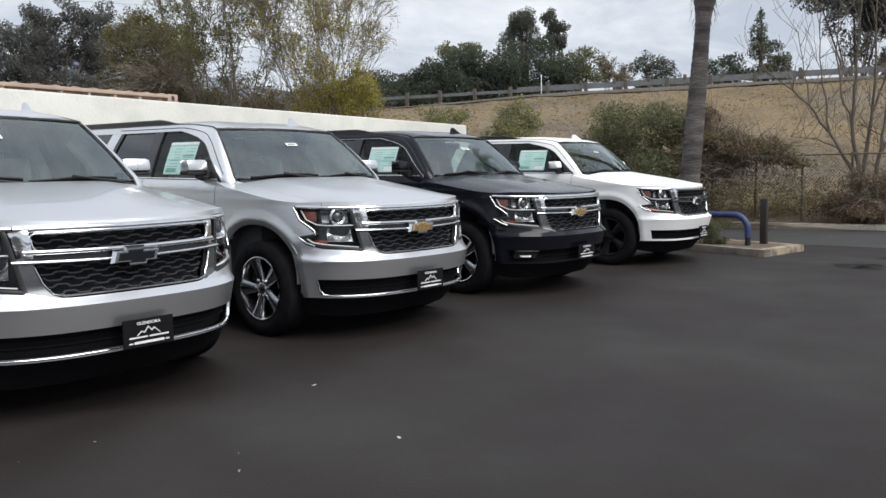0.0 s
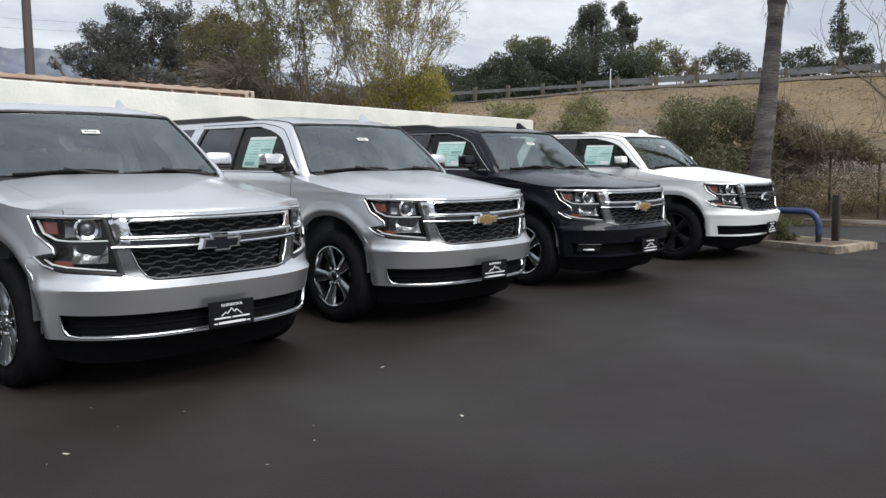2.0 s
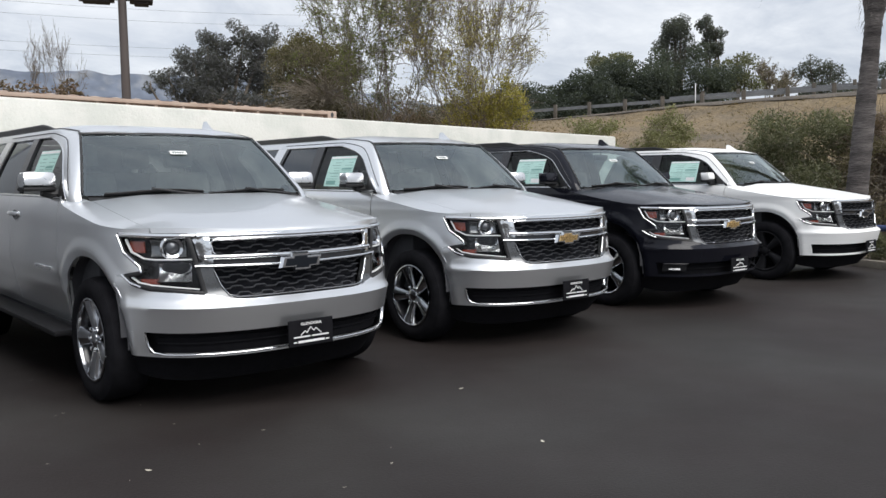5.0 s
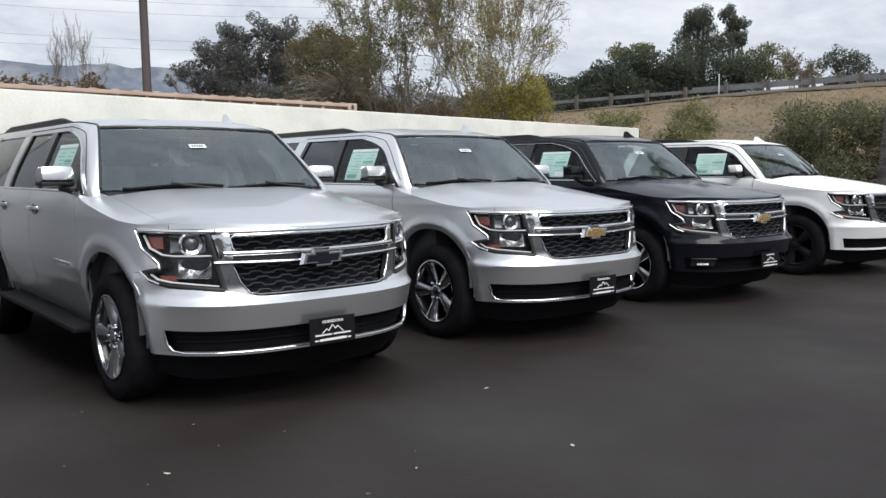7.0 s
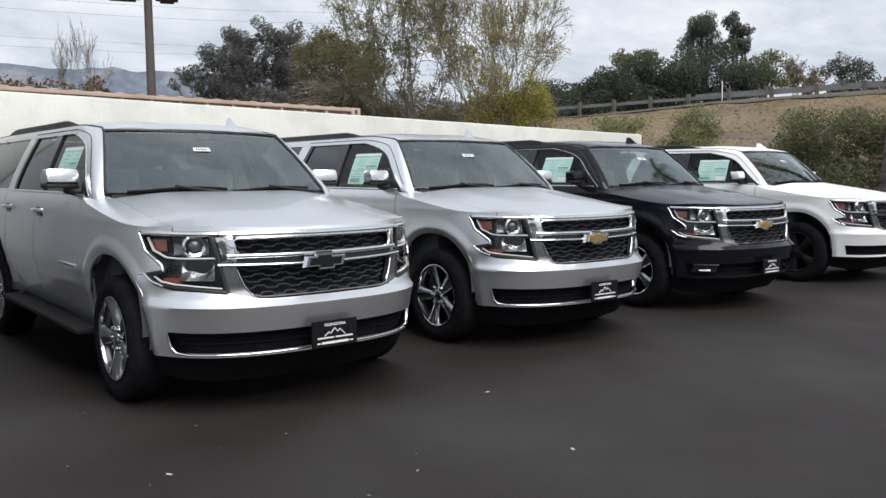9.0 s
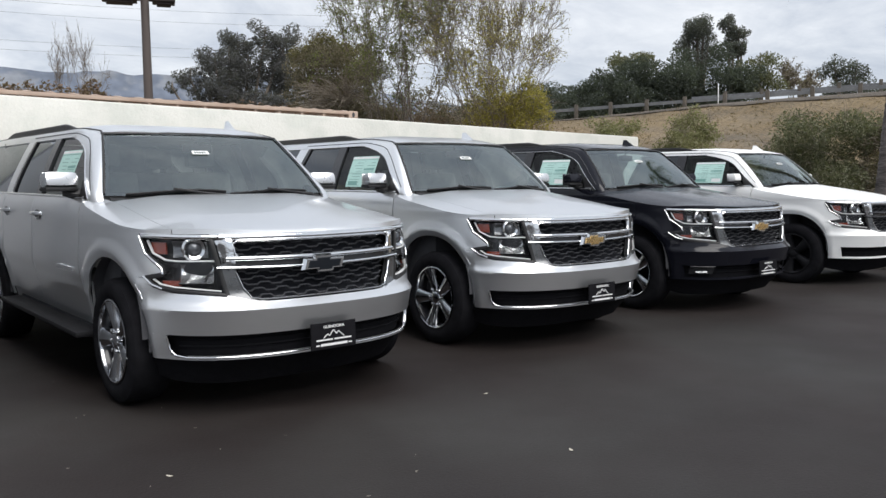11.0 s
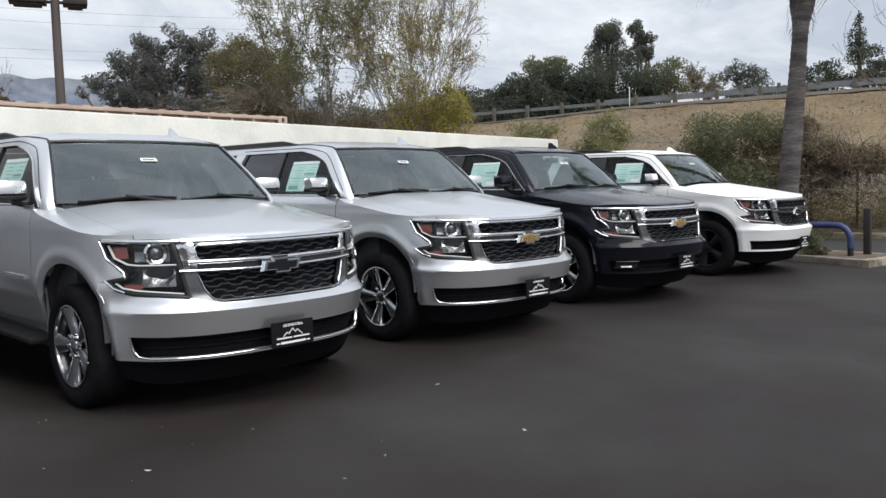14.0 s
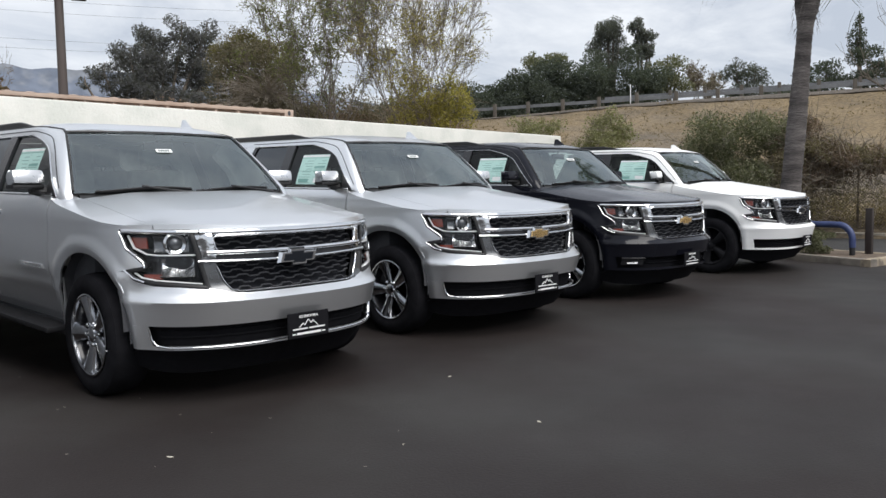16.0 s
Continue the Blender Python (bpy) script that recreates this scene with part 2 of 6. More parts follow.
# The haze over the hills is put into this blue-grey colour.
M_HILL = mat("far_hills_haze_in_colour", (0.135, 0.155, 0.195), 1.0, vary=0.25, scale=0.02, spec=0.0, tint=(0.20, 0.215, 0.24), tint_at=(0.46, 0.60), tint_scale=0.011)
M_PEBBLE = mat("dry_leaf_litter", (0.42, 0.39, 0.33), 0.8, vary=0.3, scale=30)


def leaf_mat(name, base, tone=0.45):
    m = mat(name, base, 0.65, random_tone=tone, vary=0.15, scale=0.8, spec=0.12)
    n, l = m.node_tree.nodes, m.node_tree.links
    b = n["Principled BSDF"]
    t = n.new("ShaderNodeBsdfTranslucent")
    t.inputs[0].default_value = (base[0] * 1.3, base[1] * 1.4, base[2] * 0.8, 1)
    mx = n.new("ShaderNodeMixShader")
    mx.inputs[0].default_value = 0.42
    l.new(b.outputs[0], mx.inputs[1])
    l.new(t.outputs[0], mx.inputs[2])
    l.new(mx.outputs[0], n["Material Output"].inputs[0])
    return m


M_LEAF_YELLOW = leaf_mat("yellowing_leaves", (0.300, 0.262, 0.078))
M_LEAF_GREEN = leaf_mat("pale_green_leaves", (0.180, 0.196, 0.088))
M_LEAF_DARK = leaf_mat("dark_evergreen_leaves", (0.084, 0.096, 0.084), 0.2)
# Haze before the far crowns is mixed into the next two leaf colours.
M_LEAF_EUC = leaf_mat("hazed_grey_green_leaves", (0.112, 0.119, 0.118), 0.25)
M_LEAF_OAK = leaf_mat("hazed_oak_leaves", (0.118, 0.118, 0.128), 0.16)
M_LEAF_OLIVE = leaf_mat("olive_yellow_leaves", (0.155, 0.138, 0.066), 0.4)
M_LEAF_BROWN = leaf_mat("brown_dry_leaves", (0.172, 0.150, 0.116))
M_LEAF_BUSH = leaf_mat("olive_shrub_leaves", (0.156, 0.158, 0.110), 0.6)
M_LEAF_DEAD = leaf_mat("dead_purple_brown_leaves", (0.180, 0.132, 0.108), 0.55)
M_LEAF_VINE = leaf_mat("dull_vine_leaves", (0.215, 0.186, 0.128), 0.55)
M_LEAF_SAGE = leaf_mat("sage_shrub_leaves", (0.225, 0.222, 0.130))
M_WEEDS = leaf_mat("dry_tan_weeds", (0.265, 0.215, 0.140), 0.5)
M_STRAW = leaf_mat("dry_straw", (0.165, 0.125, 0.072), 0.6)
M_FROND = leaf_mat("palm_frond", (0.06, 0.075, 0.03))


# ---------------------------------------------------------------- mesh helpers
def smooth(mesh, on=True):
    mesh.polygons.foreach_set("use_smooth", [on] * len(mesh.polygons))


def part(name, geo, material, parent=None, label="", soft=True):
    """Links a bmesh, or (verts, faces), as one mesh object, under a thing or part if one is given."""
    me = bpy.data.meshes.new(name)
    if isinstance(geo, tuple):
        me.from_pydata([tuple(v) for v in geo[0]], [], geo[1])
    else:
        geo.normal_update()
        geo.to_mesh(me)
        geo.free()
    me.materials.append(material)
    smooth(me, soft)
    if soft:
        me.set_sharp_from_angle(angle=radians(38))
    ob = new(name, me)
    if parent is not None:
        ob.parent = parent
    if label:
        ob["label"] = label
    return ob


def thing(name, label, category, group="", kind="", m=None):
    ob = new(name)
    ob.empty_display_size = 0.2
    if m is not None:
        ob.matrix_world = m
    return tagged(ob, label, category, group, kind)


def box(bm, x0, x1, y0, y1, z0, z1, bevel=0.0, m=None):
    r = bmesh.ops.create_cube(bm, size=1.0)
    vs = r["verts"]
    for v in vs:
        v.co = Vector((x0 + (v.co.x + 0.5) * (x1 - x0), y0 + (v.co.y + 0.5) * (y1 - y0), z0 + (v.co.z + 0.5) * (z1 - z0)))
    if bevel:
        es = list({e for v in vs for e in v.link_edges})
        r2 = bmesh.ops.bevel(bm, geom=es, offset=bevel, segments=2, affect="EDGES", profile=0.6)
        vs = list({v for fc in r2["faces"] for v in fc.verts} | {v for v in vs if v.is_valid})
    if m is not None:
        for v in vs:
            v.co = m @ v.co
    return vs


def tube(bm, pts, radii, sides=8, caps=True):
    """A round tube along points, with a radius at each."""
    pts = [Vector(p) for p in pts]
    if not hasattr(radii, "__len__"):
        radii = [radii] * len(pts)
    rings = []
    for i, p in enumerate(pts):
        d = (pts[min(i + 1, len(pts) - 1)] - pts[max(i - 1, 0)]).normalized()
        a = d.orthogonal().normalized() if i == 0 else (a0 - d * a0.dot(d)).normalized()
        a0 = a
        b = d.cross(a)
        rings.append([bm.verts.new(p + radii[i] * (math.cos(t) * a + math.sin(t) * b)) for t in [2 * math.pi * k / sides for k in range(sides)]])
    for r0, r1 in zip(rings, rings[1:]):
        for k in range(sides):
            bm.faces.new((r0[k], r0[(k + 1) % sides], r1[(k + 1) % sides], r1[k]))
    if caps:
        bm.faces.new(rings[0][::-1])
        bm.faces.new(rings[-1])


def grid(bm, f, us, vs, flip=False, keep=None):
    """A sheet of quads through f(u, v)."""
    rows = [[bm.verts.new(f(u, v)) for v in vs] for u in us]
    for i in range(len(us) - 1):
        for j in range(len(vs) - 1):
            q = (rows[i][j], rows[i + 1][j], rows[i + 1][j + 1], rows[i][j + 1])
            if keep is None or keep(sum((v.co for v in q), Vector()) / 4):
                bm.faces.new(q[::-1] if flip else q)
    if keep is not None:
        bmesh.ops.delete(bm, geom=[v for v in bm.verts if not v.link_faces], context="VERTS")


def lathe(bm, profile, axis_pt, sides=48, axis="x"):
    """Turns a profile of (along, radius) round an axis through a point."""
    rings = []
    for a, r in profile:
        ring = []
        for k in range(sides):
            t = 2 * math.pi * k / sides
            ring.append(bm.verts.new(Vector(axis_pt) + (Vector((a, r * math.cos(t), r * math.sin(t))) if axis == "x" else Vector((r * math.cos(t), r * math.sin(t), a)))))
        rings.append(ring)
    for r0, r1 in zip(rings, rings[1:]):
        for k in range(sides):
            bm.faces.new((r0[k], r0[(k + 1) % sides], r1[(k + 1) % sides], r1[k]))


def lin(a, b, n):
    return [a + (b - a) * i / n for i in range(n + 1)]


def step(a, b, x):
    t = min(1.0, max(0.0, (x - a) / (b - a)))
    return t * t * (3 - 2 * t)


def table(x, pairs):
    for (a, u), (b, v) in zip(pairs, pairs[1:]):
        if x <= b:
            return u + (v - u) * max(0.0, (x - a)) / (b - a)
    return pairs[-1][1]


# ---------------------------------------------------------------- the large SUVs
# Local axes: x across, y back from the front bumper, z up.
WHEEL_Y, REAR_Y, WHEEL_Z, ARCH_R, ARCH_Z, ARCH_BACK, ARCH_N = 1.015, 4.30, 0.40, 0.468, 0.465, 0.020, 2.3
NOSE_N, NOSE_Y, CAR_LEN = 2.85, 1.05, 5.68
SIDE_W = [(0.25, 0.93), (0.345, 0.962), (0.45, 0.976), (0.62, 0.990), (0.664, 0.999), (0.71, 0.996), (0.80, 1.010), (0.92, 1.006), (1.05, 0.998), (1.10, 0.998), (1.14, 1.000), (1.20, 0.993), (1.25, 0.978), (1.30, 0.952)]
NOSE_F = [(0.18, 0.22), (0.28, 0.13), (0.345, 0.088), (0.39, 0.086), (0.50, 0.058), (0.62, 0.023), (0.664, 0.012), (0.705, 0.068), (0.76, 0.10), (1.06, 0.13), (1.10, 0.17)]


def nose_y(x, z):
    """How far back the front of the car lies at a place across and a height."""
    w, f0 = table(z, SIDE_W), table(z, NOSE_F)
    a = min(1.0, abs(x) / w)
    return f0 + (NOSE_Y - f0) * (1 - (1 - a**NOSE_N) ** (1 / NOSE_N))


def nose_pt(x, z, off=0.0):
    p = Vector((x, nose_y(x, z), z))
    if off:
        e = 0.004
        sx = (nose_y(x + e, z) - nose_y(x - e, z)) / (2 * e)
        sz = (nose_y(x, z + 0.03) - nose_y(x, z - 0.03)) / 0.06
        p += off * Vector((sx, -1.0, sz * 0.5)).normalized()
    return p


def arch_rise(d):
    """Height of the squarish wheel arch over its centre at a distance from it."""
    return ARCH_R * max(0.0, 1 - (abs(d) / ARCH_R) ** ARCH_N) ** (1 / ARCH_N)


def arch_ring(th, r):
    """A point on the arch's outline, or on one beside it, as (along, up) from its centre."""
    c, s = math.cos(th), max(0.0, math.sin(th))
    return -r * math.copysign(abs(c) ** (2 / ARCH_N), c), r * s ** (2 / ARCH_N)


def side_x(y, z):
    """Half the width of the body at a place along and a height, with the swell round the wheel arches."""
    w, f0 = table(z, SIDE_W), table(z, NOSE_F)
    if y < NOSE_Y:
        a = min(1.0, max(0.0, (NOSE_Y - y) / (NOSE_Y - f0)))
        w *= (1 - a**NOSE_N) ** (1 / NOSE_N)
    elif y > CAR_LEN - 0.7:
        a = min(1.0, (y - CAR_LEN + 0.7) / 0.7)
        w *= (1 - 0.97 * a**5) ** (1 / 5)
    if 1.46 < y < 3.90:
        w -= 0.064 * max(0.0, 0.77 - z) / 0.40 * step(1.46, 1.60, y) * step(3.90, 3.78, y)
    for yc in (WHEEL_Y, REAR_Y):
        d = (abs(y - yc - ARCH_BACK) ** ARCH_N + max(0.0, z - ARCH_Z) ** ARCH_N) ** (1 / ARCH_N) - ARCH_R
        if d > -0.05:
            w += 0.012 * step(0.130, 0.050, d) - 0.020 * min(1.0, max(0.0, (0.046 - d) / 0.046))
    return w


def hood_z(y, a):
    """Height of bonnet and wing tops: a crowned middle that falls to a firm shoulder line."""
    p = min(1.0, max(0.0, (y - 0.17) / 1.25))
    crown = 1.106 + 0.209 * (0.30 * p**0.5 + 0.70 * p) + 0.010 * step(0.74, 0.50, a) * min(1, 3 * p)
    edge = 1.103 + 0.150 * max(0.0, (y - 0.55) / 1.05)
    return edge + max(0.0, crown - edge) * (1 - min(1.0, a) ** 3.6)


def shoulder_z(y):
    if y < 1.42:
        return hood_z(y, 1.0)
    return hood_z(1.42, 1.0) + (1.285 - hood_z(1.42, 1.0)) * step(1.42, 1.70, y)


def arch_top(y, floor):
    for yc in (WHEEL_Y, REAR_Y):
        if abs(y - yc - ARCH_BACK) < ARCH_R:
            floor = max(floor, ARCH_Z + arch_rise(y - yc - ARCH_BACK))
    return floor


def outward(bm, centre=Vector((0, 2.6, 0.8))):
    bm.normal_update()
    for fc in bm.faces:
        if fc.normal.dot(fc.calc_center_median() - centre) < 0:
            fc.normal_flip()
    bm.normal_update()


def shell(bm, depth=0.012):
    """Turns a sheet outward and gives it thickness on the inside."""
    bmesh.ops.remove_doubles(bm, verts=bm.verts[:], dist=0.0008)
    outward(bm)
    faces = bm.faces[:]
    moved = {v: bm.verts.new(v.co - depth * v.normal) for v in bm.verts[:]}
    for fc in faces:
        bm.faces.new([moved[v] for v in reversed(fc.verts)])
    for e in [e for e in bm.edges[:] if len(e.link_faces) == 1 and all(v in moved for v in e.verts)]:
        lp = e.link_loops[0]
        a, b = lp.vert, lp.link_loop_next.vert
        bm.faces.new((b, a, moved[a], moved[b]))
    return bm


def nose_patch(bm, x0, x1, z0, z1, off=0.0, nx=12, nz=8, sx=1):
    """A sheet on the car's nose between x0(z) and x1(z)."""
    fx0 = x0 if callable(x0) else (lambda z: x0)
    fx1 = x1 if callable(x1) else (lambda z: x1)
    grid(bm, lambda u, z: nose_pt(sx * (fx0(z) + (fx1(z) - fx0(z)) * u), z, off), lin(0, 1, nx), lin(z0, z1, nz))


FLAT_EDGE = ((-0.5, -0.6), (-0.5, 0.45), (-0.3, 1.0), (0.3, 1.0), (0.5, 0.45), (0.5, -0.6))
ROUND_EDGE = ((-0.5, -0.6), (-0.5, 0.05), (-0.42, 0.50), (-0.22, 0.88), (0.0, 1.0), (0.22, 0.88), (0.42, 0.50), (0.5, 0.05), (0.5, -0.6))


def strip_on(bm, pts, normals, width, height, edge=ROUND_EDGE):
    """A raised strip along points."""
    rings, m = [], len(edge)
    for i, (p, nn) in enumerate(zip(pts, normals)):
        t = (pts[min(i + 1, len(pts) - 1)] - pts[max(i - 1, 0)]).normalized()
        b = nn.cross(t).normalized()
        rings.append([bm.verts.new(p + b * (width * k) + nn * (height * h)) for k, h in edge])
    for r0, r1 in zip(rings, rings[1:]):
        for k in range(m):
            bm.faces.new((r0[k], r0[(k + 1) % m], r1[(k + 1) % m], r1[k]))
    bm.faces.new(rings[0][::-1])
    bm.faces.new(rings[-1])


def nose_strip(bm, path, width, height, off=0.0, most=0.04, edge=ROUND_EDGE):
    """A raised strip along (x, z) points on the nose."""
    fine = [path[0]]
    for a, b in zip(path, path[1:]):
        k = max(1, math.ceil(math.hypot(b[0] - a[0], b[1] - a[1]) / most))
        fine += [(a[0] + (b[0] - a[0]) * i / k, a[1] + (b[1] - a[1]) * i / k) for i in range(1, k + 1)]
    pts = [nose_pt(x, z, off) for x, z in fine]
    normals = [(nose_pt(x, z, off + 0.05) - p).normalized() for (x, z), p in zip(fine, pts)]
    strip_on(bm, pts, normals, width, height, edge)


def flank_patch(bm, sx, ys, z_lo, z_hi, nz=14, off=0.0):
    """A sheet on the car's side."""
    grid(bm, lambda y, v: Vector((sx * (side_x(y, z_lo(y) + (z_hi(y) - z_lo(y)) * v) + off), y, z_lo(y) + (z_hi(y) - z_lo(y)) * v)), ys, lin(0, 1, nz))


BELT, RAIL_Z = 1.285, 1.765


def cabin_x(z):
    """Half the width of the glasshouse at a height."""
    t = (z - BELT) / (RAIL_Z + 0.03 - BELT)
    return 0.940 - 0.205 * max(0.0, t) ** 1.25


def cabin_patch(bm, sx, ya, yb, z0, z1, ny=6, nz=8, off=0.0):
    """A sheet on the side of the glasshouse, between ya(z) and yb(z)."""
    fa = ya if callable(ya) else (lambda z: ya)
    fb = yb if callable(yb) else (lambda z: yb)
    grid(bm, lambda u, z: Vector((sx * (cabin_x(z) + off), fa(z) + (fb(z) - fa(z)) * u, z)), lin(0, 1, ny), lin(z0, z1, nz))


def pillar_y(z):
    return 1.50 + 0.57 * ((z - 1.29) / (1.775 - 1.29)) ** 0.92 if z > 1.29 else 1.50


def glass_front(z):
    """The front edge of the front side window, rounded at its top."""
    return pillar_y(z) + 0.075 + 0.40 * max(0.0, (z - 1.55) / 0.20) ** 3


def screen(s, v, off=0.0):
    """The windscreen, s across from -1 to 1 and v up from 0 to 1."""
    base = Vector((0.865 * s, 1.33 + 0.175 * s * s, 1.305 + 0.004 * s * s))
    top = Vector((0.705 * s, 1.905 + 0.075 * s * s, 1.764 - 0.012 * s * s))
    p = base.lerp(top, v)
    n0 = Vector((0, -0.62, 0.78))
    return p + n0 * (0.035 * math.sin(math.pi * v) * (1 - 0.6 * s * s) + off)


def lamp_outer(z):
    return table(z, [(0.742, 0.60), (0.775, 0.858), (0.80, 0.918), (0.846, 0.943), (0.868, 0.879), (0.90, 0.883), (0.985, 0.935), (1.09, 0.947)])


def lamp_inner(z):
    return 0.60 + 0.065 * (z - 0.742) / 0.33


def grille_side(z):
    return table(z, [(0.70, 0.42), (0.722, 0.47), (0.80, 0.515), (0.885, 0.545), (0.92, 0.55), (1.06, 0.56)])


def bowtie(bm, cx, cz, w, h, off, depth):
    """A slanted cross, as a raised plate on the nose."""
    k = w / 2
    flat = [(-k, -0.30 * h), (-0.30 * k, -0.30 * h), (-0.36 * k, -0.5 * h), (0.42 * k, -0.5 * h), (0.46 * k, -0.30 * h), (0.88 * k, -0.30 * h), (k, 0.30 * h), (0.30 * k, 0.30 * h), (0.36 * k, 0.5 * h), (-0.42 * k, 0.5 * h), (-0.46 * k, 0.30 * h), (-0.88 * k, 0.30 * h)]
    y = nose_y(cx, cz) - off
    back = [bm.verts.new((cx + x, y, cz + z)) for x, z in flat]
    front = [bm.verts.new((cx + x * 0.90, y - depth, cz + z * 0.82)) for x, z in flat]
    bm.faces.new(front)
    for i in range(12):
        j = (i + 1) % 12
        bm.faces.new((back[i], back[j], front[j], front[i]))


def lettering(text, width, height):
    """A word as a flat mesh, centred across, its foot at zero."""
    curve = bpy.data.curves.new("word", "FONT")
    curve.body, curve.align_x, curve.extrude = text, "CENTER", 0.0008
    curve.offset = 0.022
    ob = bpy.data.objects.new("word", curve)
    scene.collection.objects.link(ob)
    me = bpy.data.meshes.new_from_object(ob.evaluated_get(bpy.context.evaluated_depsgraph_get()))
    bpy.data.objects.remove(ob)
    bpy.data.curves.remove(curve)
    xs, ys = [v.co.x for v in me.vertices], [v.co.y for v in me.vertices]
    for v in me.vertices:
        v.co.x = (v.co.x - (min(xs) + max(xs)) / 2) * width / (max(xs) - min(xs))
        v.co.y = (v.co.y - min(ys)) * height / (max(ys) - min(ys))
    me.materials.clear()
    me.materials.append(M_WHITE_INK)
    return me


def wheel(parent, sx, y, chrome):
    """A wheel with tyre, rim, five broad spokes, cap and nuts; sx is the side it looks to."""
    bm = bmesh.new()
    x1 = sx * 1.004
    c = (0, y, WHEEL_Z)
    lathe(bm, [(x1 - sx * k, r) for k, r in ((0.25, 0.262), (0.262, 0.30), (0.262, 0.355), (0.245, 0.388), (0.21, 0.398), (0.13, 0.400), (0.05, 0.398), (0.018, 0.388), (0.0, 0.36), (-0.004, 0.315), (0.004, 0.285), (0.02, 0.262), (0.25, 0.262))], c, 56)
    tyre_ob = part("tyre", bm, M_RUBBER, parent)
    bm = bmesh.new()
    lathe(bm, [(x1 - sx * k, r) for k, r in ((0.004, 0.268), (0.001, 0.259), (0.006, 0.252), (0.022, 0.249))], c, 56)
    rim = part("rim", bm, M_WHEEL if chrome else M_DARK_WHEEL, parent)
    bm = bmesh.new()
    lathe(bm, [(x1 - sx * k, r) for k, r in ((0.022, 0.249), (0.05, 0.238), (0.10, 0.232), (0.20, 0.230))], c, 56)
    part("rim_barrel", bm, M_GLOSS_BLACK, rim)
    bm = bmesh.new()
    lathe(bm, [(x1 - sx * k, r) for k, r in ((0.14, 0.0001), (0.14, 0.17), (0.16, 0.231))], c, 40)
    part("brake_disc", bm, M_APRON, rim)
    for k in range(5):
        # a broad flat spoke with a shallow crease and bright chamfered flanks
        bm = bmesh.new()
        t0 = 2 * math.pi * k / 5 + 1.22
        rows = []
        for r, half, rise in ((0.030, 0.022, 0.030), (0.075, 0.040, 0.026), (0.13, 0.049, 0.020), (0.19, 0.060, 0.012), (0.235, 0.073, 0.006), (0.254, 0.084, 0.004)):
            row = []
            for q, dx in ((-1.0, 0.060), (-0.94, 0.022), (-0.78, 0.010), (-0.14, 0.0), (0.14, 0.0), (0.78, 0.010), (0.94, 0.022), (1.0, 0.060)):
                u = Vector((0, math.cos(t0), math.sin(t0))) * r + Vector((0, -math.sin(t0), math.cos(t0))) * half * q
                row.append(bm.verts.new(Vector((x1 - sx * (rise + dx), y, WHEEL_Z)) + u))
            rows.append(row)
        for r0, r1 in zip(rows, rows[1:]):
            for j in range(7):
                bm.faces.new((r0[j], r0[j + 1], r1[j + 1], r1[j]))
        part("spoke", bm, M_WHEEL if chrome else M_DARK_WHEEL, rim)
    bm = bmesh.new()
    lathe(bm, [(x1 - sx * k, r) for k, r in ((0.045, 0.055), (0.024, 0.052), (0.016, 0.040), (0.013, 0.0001))], c, 24)
    part("hub_cap", bm, M_WHEEL if chrome else M_DARK_WHEEL, rim)
    for k in range(6):
        bm = bmesh.new()
        t0 = 2 * math.pi * k / 6
        cc = (0, y + 0.070 * math.cos(t0), WHEEL_Z + 0.070 * math.sin(t0))
        lathe(bm, [(x1 - sx * q, r) for q, r in ((0.05, 0.014), (0.016, 0.014), (0.011, 0.009), (0.010, 0.0001))], cc, 8)
        part("wheel_nut", bm, M_CHROME if chrome else M_DARK_WHEEL, rim)
    return tyre_ob


def seat(bm, x, y):
    box(bm, x - 0.27, x + 0.27, y - 0.28, y + 0.26, 0.72, 0.90, 0.06)
    m = Matrix.Translation((x, y + 0.30, 0.86)) @ Matrix.Rotation(radians(-9), 4, "X")
    box(bm, -0.26, 0.26, -0.07, 0.07, 0.0, 0.62, 0.05, m)
    box(bm, -0.13, 0.13, -0.05, 0.05, 0.66, 0.86, 0.04, m)
    for k in (-0.06, 0.06):
        box(bm, k - 0.008, k + 0.008, -0.008, 0.008, 0.58, 0.70, 0, m)


